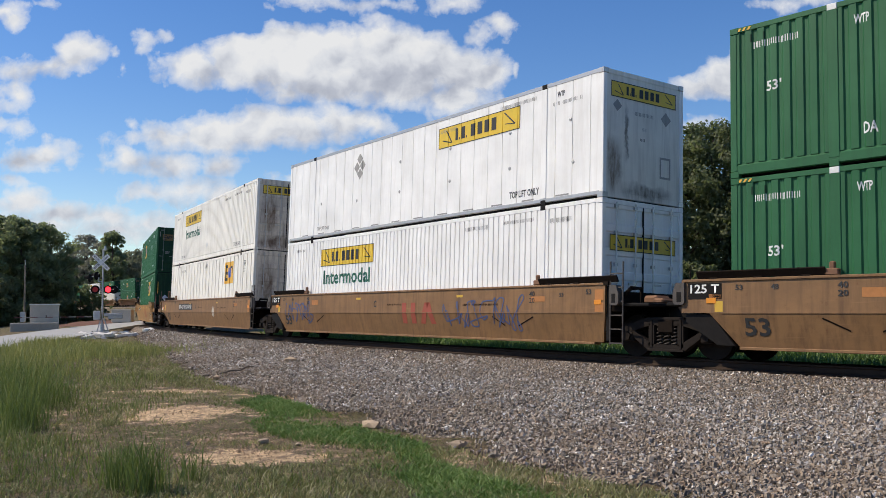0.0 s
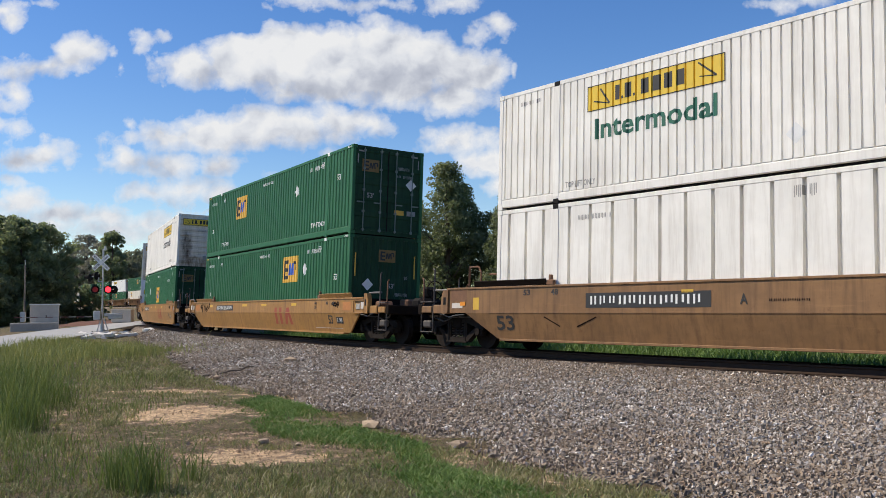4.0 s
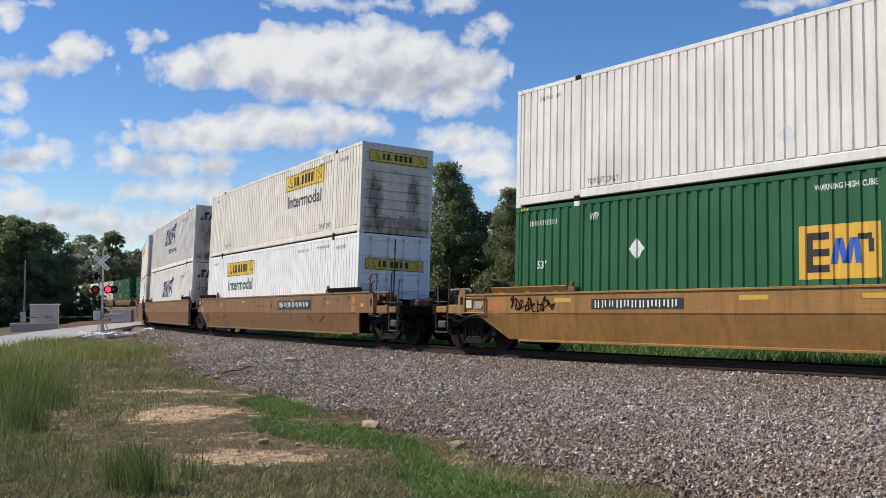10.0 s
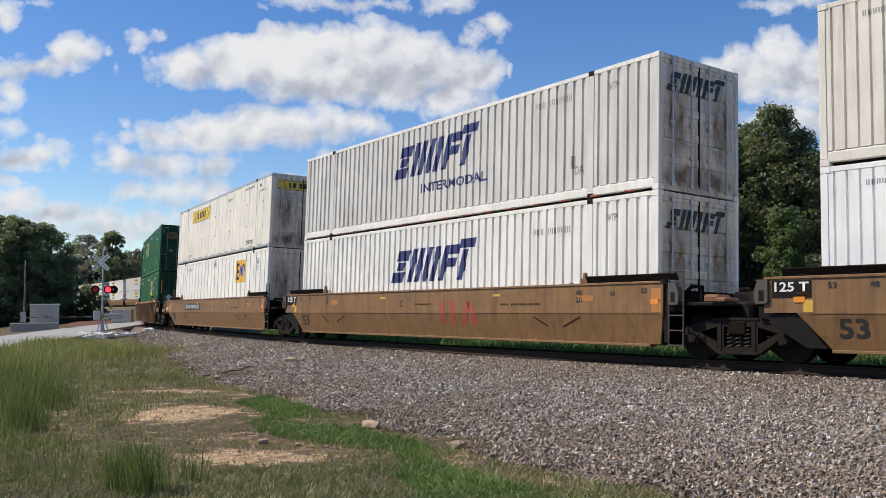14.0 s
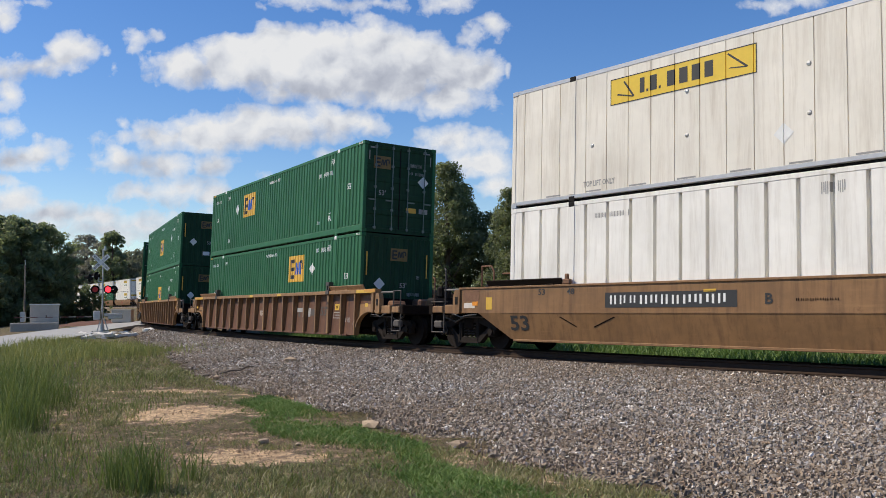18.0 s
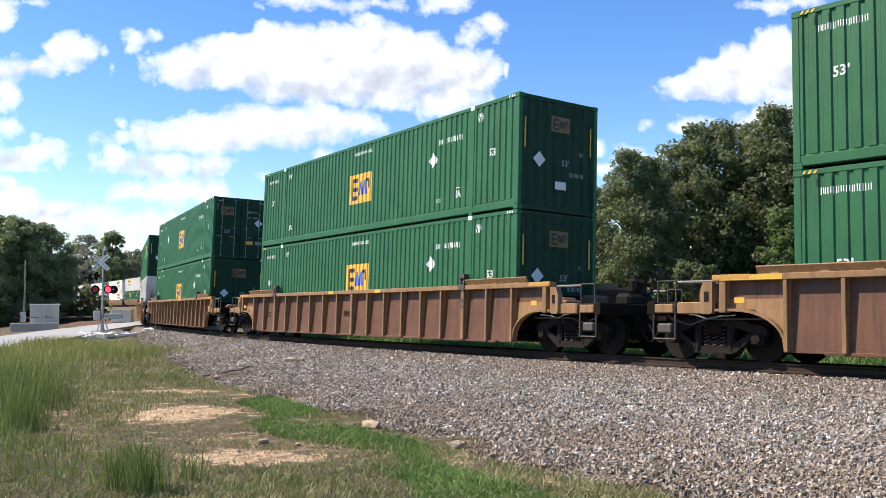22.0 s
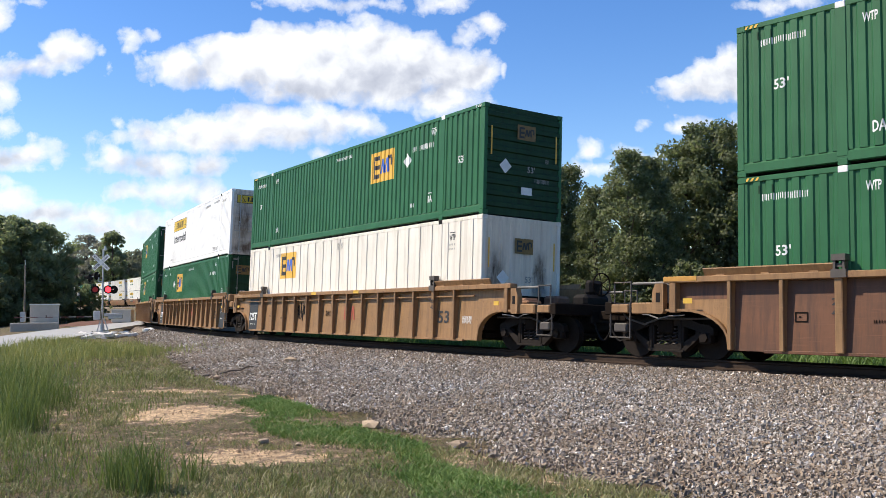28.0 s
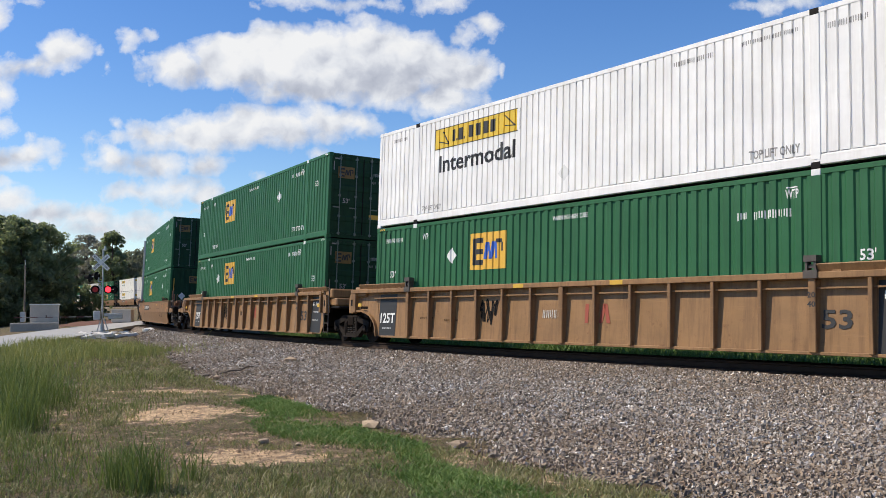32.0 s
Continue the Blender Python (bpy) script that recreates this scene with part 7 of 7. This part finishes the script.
# dry litter lying flat
nl = 26000
a_ = np.radians(rg.uniform(-30, 14, nl))
r_ = 5.2 + 26 * rg.uniform(0, 1, nl) ** 1.4
xl, yl = np.sin(a_) * r_, np.cos(a_) * r_
sl_, wl_ = nearest(xl, yl)
kl = wl_ > toe(sl_) - 0.1
LITTER = grass_material("dry_litter", [(0.1, (0.09, 0.06, 0.035)), (0.5, (0.25, 0.19, 0.11)), (0.95, (0.5, 0.42, 0.28))])
blades("dry_litter", xl[kl], yl[kl], rg.uniform(0.012, 0.03, kl.sum()), 0.004, rg.uniform(1.5, 4.0, kl.sum()), LITTER, "dry grass stems and litter on the soil", 6)
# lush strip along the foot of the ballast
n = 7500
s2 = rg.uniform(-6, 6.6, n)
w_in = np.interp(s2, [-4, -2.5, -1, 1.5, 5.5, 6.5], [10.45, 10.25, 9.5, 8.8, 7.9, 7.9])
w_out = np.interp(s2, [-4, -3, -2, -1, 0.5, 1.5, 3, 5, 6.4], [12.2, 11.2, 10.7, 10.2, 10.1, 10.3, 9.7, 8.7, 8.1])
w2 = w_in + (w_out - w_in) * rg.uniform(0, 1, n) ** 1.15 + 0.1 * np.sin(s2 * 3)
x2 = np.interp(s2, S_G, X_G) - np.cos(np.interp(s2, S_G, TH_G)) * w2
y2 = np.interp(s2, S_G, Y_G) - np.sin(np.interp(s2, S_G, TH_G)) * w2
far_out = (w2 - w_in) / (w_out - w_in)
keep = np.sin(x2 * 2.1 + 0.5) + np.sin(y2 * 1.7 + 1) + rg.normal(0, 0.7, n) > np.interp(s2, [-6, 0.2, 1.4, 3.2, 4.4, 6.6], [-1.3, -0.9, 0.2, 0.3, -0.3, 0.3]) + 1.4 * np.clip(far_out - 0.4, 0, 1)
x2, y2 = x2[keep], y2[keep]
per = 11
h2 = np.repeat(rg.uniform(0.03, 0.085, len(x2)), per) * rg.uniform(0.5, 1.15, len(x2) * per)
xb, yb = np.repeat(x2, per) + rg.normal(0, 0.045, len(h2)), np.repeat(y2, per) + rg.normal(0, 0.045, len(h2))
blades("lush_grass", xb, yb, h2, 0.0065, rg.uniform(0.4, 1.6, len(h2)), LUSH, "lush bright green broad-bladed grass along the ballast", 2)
# tall tufts
tx, ty, th = [], [], []
for cx, cy, rad_, hh, cnt in ((-5.5, 11.0, 0.3, 0.42, 260), (-5.75, 12.2, 0.3, 0.6, 330), (-6.3, 13.2, 0.35, 0.72, 380), (-6.6, 14.9, 0.4, 0.7, 330), (-7.5, 14.8, 0.4, 0.85, 380), (-7.7, 16.8, 0.5, 0.8, 420), (-8.8, 17.8, 0.6, 0.85, 520), (-4.8, 10.6, 0.5, 0.2, 260), (-5.2, 14.4, 0.7, 0.22, 260), (-2.95, 8.25, 0.2, 0.5, 130), (-2.65, 8.05, 0.2, 0.58, 140), (-3.1, 8.75, 0.16, 0.4, 80), (-2.35, 8.5, 0.12, 0.42, 50), (-3.9, 8.6, 0.8, 0.14, 500), (-4.6, 9.6, 0.8, 0.15, 450), (-1.6, 8.2, 0.7, 0.1, 350), (-10.5, 22.0, 1.4, 0.5, 700), (-12.5, 28.5, 2.0, 0.5, 1300), (-14.8, 35.0, 2.2, 0.5, 1600), (-9.0, 15.6, 0.7, 0.95, 600), (-12.0, 33.0, 2.2, 0.4, 1500), (-13.6, 31.0, 2.0, 0.45, 1400), (-7.0, 19.5, 1.2, 0.25, 400), (-16.2, 36.0, 0.9, 0.6, 900), (-17.0, 40.0, 0.9, 0.55, 800), (-15.4, 31.0, 0.8, 0.5, 700), (-14.0, 25.5, 0.8, 0.5, 600)):
    tx.append(rg.normal(cx, rad_ * 0.6, cnt)), ty.append(rg.normal(cy, rad_ * 0.6, cnt)), th.append(hh * rg.uniform(0.4, 1.1, cnt))
tx, ty, th = np.concatenate(tx), np.concatenate(ty), np.concatenate(th)
for pick_, name_, mat_, label_ in ((ty < 20, "tall_grass", TALL, "tall uncut grass tufts"), (ty >= 20, "bank_grass", BANK, "yellow-green grass on the bank before the road")):
    blades(name_, tx[pick_], ty[pick_], th[pick_], 0.0045 if name_ == "tall_grass" else 0.011, rg.uniform(0.05, 0.5, pick_.sum()), mat_, label_, 3)
# verge behind the track
n = 26000
s3 = rg.uniform(-12, 40, n)
w3 = -4.0 - 6 * rg.uniform(0, 1, n) ** 1.4
x3 = np.interp(s3, S_G, X_G) - np.cos(np.interp(s3, S_G, TH_G)) * w3
y3 = np.interp(s3, S_G, Y_G) - np.sin(np.interp(s3, S_G, TH_G)) * w3
blades("verge_grass", x3, y3, rg.uniform(0.15, 0.5, n), 0.02, rg.uniform(0.2, 0.8, n), LUSH, "green weeds behind the railway", 4)

# ---- clouds on a far backdrop ----
mat = bpy.data.materials.new("cloud_layer")
mat.use_nodes = True
nt = mat.node_tree
nt.nodes.clear()
pos = nt.nodes.new("ShaderNodeTexCoord").outputs["Object"]
sep = nt.nodes.new("ShaderNodeSeparateXYZ")
nt.links.new(pos, sep.inputs[0])
flat_v = nt.nodes.new("ShaderNodeCombineXYZ")
nt.links.new(math_node(nt, "DIVIDE", sep.outputs[0], sep.outputs[1]), flat_v.inputs[0])
nt.links.new(math_node(nt, "DIVIDE", sep.outputs[2], sep.outputs[1]), flat_v.inputs[1])
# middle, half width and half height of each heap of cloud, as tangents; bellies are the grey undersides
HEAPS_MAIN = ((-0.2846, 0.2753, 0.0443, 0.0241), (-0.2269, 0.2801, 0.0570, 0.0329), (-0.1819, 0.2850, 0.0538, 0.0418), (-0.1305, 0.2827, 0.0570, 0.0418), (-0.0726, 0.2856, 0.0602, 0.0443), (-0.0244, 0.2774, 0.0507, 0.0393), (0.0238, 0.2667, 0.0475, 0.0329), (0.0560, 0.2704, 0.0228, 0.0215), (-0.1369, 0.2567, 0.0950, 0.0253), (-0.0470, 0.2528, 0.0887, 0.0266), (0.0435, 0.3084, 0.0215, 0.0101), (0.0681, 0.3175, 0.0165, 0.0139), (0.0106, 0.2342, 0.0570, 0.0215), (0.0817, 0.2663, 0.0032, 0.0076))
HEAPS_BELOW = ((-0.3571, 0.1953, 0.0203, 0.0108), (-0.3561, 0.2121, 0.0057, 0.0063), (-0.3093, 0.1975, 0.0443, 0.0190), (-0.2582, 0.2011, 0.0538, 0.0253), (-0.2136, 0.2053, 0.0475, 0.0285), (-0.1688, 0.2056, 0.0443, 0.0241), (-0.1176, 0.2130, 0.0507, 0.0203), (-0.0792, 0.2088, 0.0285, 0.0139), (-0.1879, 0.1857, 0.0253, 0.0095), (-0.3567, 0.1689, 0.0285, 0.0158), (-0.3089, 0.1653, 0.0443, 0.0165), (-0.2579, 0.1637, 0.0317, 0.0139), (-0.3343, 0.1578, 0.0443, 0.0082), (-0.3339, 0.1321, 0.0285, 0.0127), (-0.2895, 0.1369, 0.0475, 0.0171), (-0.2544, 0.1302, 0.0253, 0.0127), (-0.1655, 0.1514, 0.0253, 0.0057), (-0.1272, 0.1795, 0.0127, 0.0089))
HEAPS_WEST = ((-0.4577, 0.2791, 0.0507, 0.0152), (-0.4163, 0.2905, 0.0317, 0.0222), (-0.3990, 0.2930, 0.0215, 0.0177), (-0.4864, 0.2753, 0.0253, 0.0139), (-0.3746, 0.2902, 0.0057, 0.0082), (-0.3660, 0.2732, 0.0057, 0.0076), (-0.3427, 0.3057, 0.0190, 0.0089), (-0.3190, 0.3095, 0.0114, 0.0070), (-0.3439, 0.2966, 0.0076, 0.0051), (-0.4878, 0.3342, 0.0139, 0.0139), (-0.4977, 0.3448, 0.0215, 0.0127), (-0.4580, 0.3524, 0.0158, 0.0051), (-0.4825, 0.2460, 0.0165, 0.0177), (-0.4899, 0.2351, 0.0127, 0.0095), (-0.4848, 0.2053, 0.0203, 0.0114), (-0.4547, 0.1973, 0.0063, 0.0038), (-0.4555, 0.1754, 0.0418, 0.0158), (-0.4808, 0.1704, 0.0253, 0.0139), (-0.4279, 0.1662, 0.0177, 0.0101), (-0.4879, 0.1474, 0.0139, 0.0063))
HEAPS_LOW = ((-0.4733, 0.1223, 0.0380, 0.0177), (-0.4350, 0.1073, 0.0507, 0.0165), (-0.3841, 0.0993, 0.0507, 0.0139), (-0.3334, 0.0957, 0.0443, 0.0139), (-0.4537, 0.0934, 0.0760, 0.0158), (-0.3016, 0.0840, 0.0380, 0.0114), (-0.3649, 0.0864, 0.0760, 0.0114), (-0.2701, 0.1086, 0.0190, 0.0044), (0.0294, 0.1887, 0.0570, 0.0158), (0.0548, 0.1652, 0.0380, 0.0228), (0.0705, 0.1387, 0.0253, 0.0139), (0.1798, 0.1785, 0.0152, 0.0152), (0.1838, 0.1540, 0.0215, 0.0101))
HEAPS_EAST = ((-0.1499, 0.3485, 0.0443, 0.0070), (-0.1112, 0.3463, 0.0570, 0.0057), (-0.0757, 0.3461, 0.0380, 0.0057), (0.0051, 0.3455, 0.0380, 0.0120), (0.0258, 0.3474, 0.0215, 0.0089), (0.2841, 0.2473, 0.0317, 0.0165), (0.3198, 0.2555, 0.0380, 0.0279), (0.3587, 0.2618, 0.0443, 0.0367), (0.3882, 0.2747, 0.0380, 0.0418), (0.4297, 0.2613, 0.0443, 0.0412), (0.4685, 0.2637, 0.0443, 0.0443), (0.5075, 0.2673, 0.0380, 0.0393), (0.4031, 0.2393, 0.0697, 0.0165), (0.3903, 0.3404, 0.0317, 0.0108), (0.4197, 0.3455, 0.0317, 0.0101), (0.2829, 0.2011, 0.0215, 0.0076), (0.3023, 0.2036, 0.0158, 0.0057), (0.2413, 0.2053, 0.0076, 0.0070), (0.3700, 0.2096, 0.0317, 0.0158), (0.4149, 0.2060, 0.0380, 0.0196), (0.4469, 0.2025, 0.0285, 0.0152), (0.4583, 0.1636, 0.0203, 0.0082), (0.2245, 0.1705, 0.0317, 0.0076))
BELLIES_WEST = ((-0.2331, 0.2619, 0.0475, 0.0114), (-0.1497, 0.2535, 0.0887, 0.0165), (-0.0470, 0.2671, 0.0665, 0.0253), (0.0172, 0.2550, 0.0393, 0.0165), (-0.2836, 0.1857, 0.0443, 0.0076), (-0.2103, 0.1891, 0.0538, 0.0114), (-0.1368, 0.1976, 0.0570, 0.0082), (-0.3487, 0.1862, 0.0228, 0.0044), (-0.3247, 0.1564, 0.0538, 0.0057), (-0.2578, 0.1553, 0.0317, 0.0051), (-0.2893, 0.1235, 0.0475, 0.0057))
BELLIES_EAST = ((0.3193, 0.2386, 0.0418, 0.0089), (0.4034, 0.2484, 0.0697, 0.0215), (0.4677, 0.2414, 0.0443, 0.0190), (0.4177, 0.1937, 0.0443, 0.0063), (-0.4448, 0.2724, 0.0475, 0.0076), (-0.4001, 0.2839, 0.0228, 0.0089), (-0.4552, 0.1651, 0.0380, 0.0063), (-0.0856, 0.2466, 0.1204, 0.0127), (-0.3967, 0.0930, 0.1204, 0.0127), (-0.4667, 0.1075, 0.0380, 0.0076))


def vec_node(op, a, b, c=None):
    m = nt.nodes.new("ShaderNodeVectorMath")
    m.operation = op
    for sock, v in zip(m.inputs, (a, b, c)):
        if isinstance(v, tuple):
            sock.default_value = v
        elif v is not None:
            nt.links.new(v, sock)
    return m


def noise_color(scale, detail, rough, vec):
    n = nt.nodes.new("ShaderNodeTexNoise")
    n.inputs["Scale"].default_value, n.inputs["Detail"].default_value, n.inputs["Roughness"].default_value = scale, detail, rough
    nt.links.new(vec, n.inputs["Vector"])
    return n.outputs["Color"]


def heap_field(vec, heaps, join):
    """Depth inside the union of the heaps, in the same tangents; below zero outside."""
    field = None
    for ca, cb_, ra_, rb_ in heaps:
        p = vec_node("MULTIPLY_ADD", vec, (1 / ra_, 1 / rb_, 0.0), (-ca / ra_, -cb_ / rb_, 0.0))
        ln = nt.nodes.new("ShaderNodeVectorMath")
        ln.operation = "LENGTH"
        nt.links.new(p.outputs[0], ln.inputs[0])
        d = nt.nodes.new("ShaderNodeMath")
        d.operation = "MULTIPLY_ADD"
        nt.links.new(ln.outputs["Value"], d.inputs[0])
        d.inputs[1].default_value, d.inputs[2].default_value = -rb_, rb_
        if field is None:
            field = d.outputs[0]
            continue
        u = nt.nodes.new("ShaderNodeMath")
        u.operation = "SMOOTH_MAX"
        nt.links.new(field, u.inputs[0])
        nt.links.new(d.outputs[0], u.inputs[1])
        u.inputs[2].default_value = join
        field = u.outputs[0]
    return field


def swirl(vec, scale, amount, detail=3.0):
    half = vec_node("SUBTRACT", noise_color(scale, detail, 0.55, vec), (0.5, 0.5, 0.5)).outputs[0]
    return vec_node("MULTIPLY_ADD", half, (amount, amount, 0.0), vec).outputs[0]


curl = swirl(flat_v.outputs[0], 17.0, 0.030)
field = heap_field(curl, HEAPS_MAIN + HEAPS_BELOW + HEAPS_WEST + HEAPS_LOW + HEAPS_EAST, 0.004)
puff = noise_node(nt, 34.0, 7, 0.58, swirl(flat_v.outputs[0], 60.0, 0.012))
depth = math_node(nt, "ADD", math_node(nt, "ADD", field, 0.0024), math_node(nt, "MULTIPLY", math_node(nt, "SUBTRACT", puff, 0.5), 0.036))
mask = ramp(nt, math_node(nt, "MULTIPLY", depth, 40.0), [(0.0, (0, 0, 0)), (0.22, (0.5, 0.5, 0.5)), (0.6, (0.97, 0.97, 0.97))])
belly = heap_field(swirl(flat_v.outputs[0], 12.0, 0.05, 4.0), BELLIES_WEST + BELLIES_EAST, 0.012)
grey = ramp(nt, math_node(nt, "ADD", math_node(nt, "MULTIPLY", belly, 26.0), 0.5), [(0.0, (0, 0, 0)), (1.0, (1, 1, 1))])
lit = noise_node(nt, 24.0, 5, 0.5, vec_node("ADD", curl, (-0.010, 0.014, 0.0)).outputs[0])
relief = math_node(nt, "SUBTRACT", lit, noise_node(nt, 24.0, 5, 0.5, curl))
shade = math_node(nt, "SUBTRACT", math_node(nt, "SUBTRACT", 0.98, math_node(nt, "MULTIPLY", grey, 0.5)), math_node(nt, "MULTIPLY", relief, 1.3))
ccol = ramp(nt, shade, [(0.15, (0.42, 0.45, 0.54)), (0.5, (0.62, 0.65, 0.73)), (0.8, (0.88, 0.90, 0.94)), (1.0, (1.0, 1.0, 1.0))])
em = nt.nodes.new("ShaderNodeEmission")
nt.links.new(ccol, em.inputs[0])
em.inputs[1].default_value = 0.97
tp = nt.nodes.new("ShaderNodeBsdfTransparent")
ms = nt.nodes.new("ShaderNodeMixShader")
nt.links.new(mask, ms.inputs[0])
nt.links.new(tp.outputs[0], ms.inputs[1])
nt.links.new(em.outputs[0], ms.inputs[2])
out = nt.nodes.new("ShaderNodeOutputMaterial")
nt.links.new(ms.outputs[0], out.inputs[0])
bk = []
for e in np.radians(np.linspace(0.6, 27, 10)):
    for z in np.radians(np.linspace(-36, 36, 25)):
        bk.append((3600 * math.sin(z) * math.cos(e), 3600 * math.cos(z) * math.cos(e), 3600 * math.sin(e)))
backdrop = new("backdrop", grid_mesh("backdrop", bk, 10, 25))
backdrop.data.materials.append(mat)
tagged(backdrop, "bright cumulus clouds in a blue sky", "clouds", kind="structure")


def motions():
    """The train rolls by at a slowly falling speed, wheels turning; the clouds drift."""
    times = [0.5 * i for i in range(65)]
    for s0, car, lower, upper in TRAIN:
        rows = [(t, chord_pose(s0 - run(t), TC)) for t in times]
        walk(car, rows)
        for ob, z in ((lower, LOW), (upper, UP)):
            walk(ob, [(t, m @ Matrix.Translation((0, 0, z))) for t, m in rows])
    fine = [i / 15 for i in range(481)]
    for i, tr, u in JOINED:
        s0 = TRAIN[i][0]
        walk(tr, [(t, chord_pose(s0 - run(t), TC).inverted() @ chord_pose(s0 + u - run(t), 0.9) @ Matrix.Translation((0, 0, RZ + WR))) for t in times])
        for ws in [o for o in tr.children if o.name.startswith("wheelset")]:
            x = ws.location.x
            walk(ws, [(t, Matrix.Translation((x, 0, 0)) @ Matrix.Rotation(-run(t) / WR, 4, "Y")) for t in fine])
    walk(backdrop, [(0.0, pose(0, 0, 0, 0, 0, -0.15)), (16.0, pose(0, 0, 0, 0, 0, 0.3)), (32.0, pose(0, 0, 0, 0, 0, 0.75))])


motions()
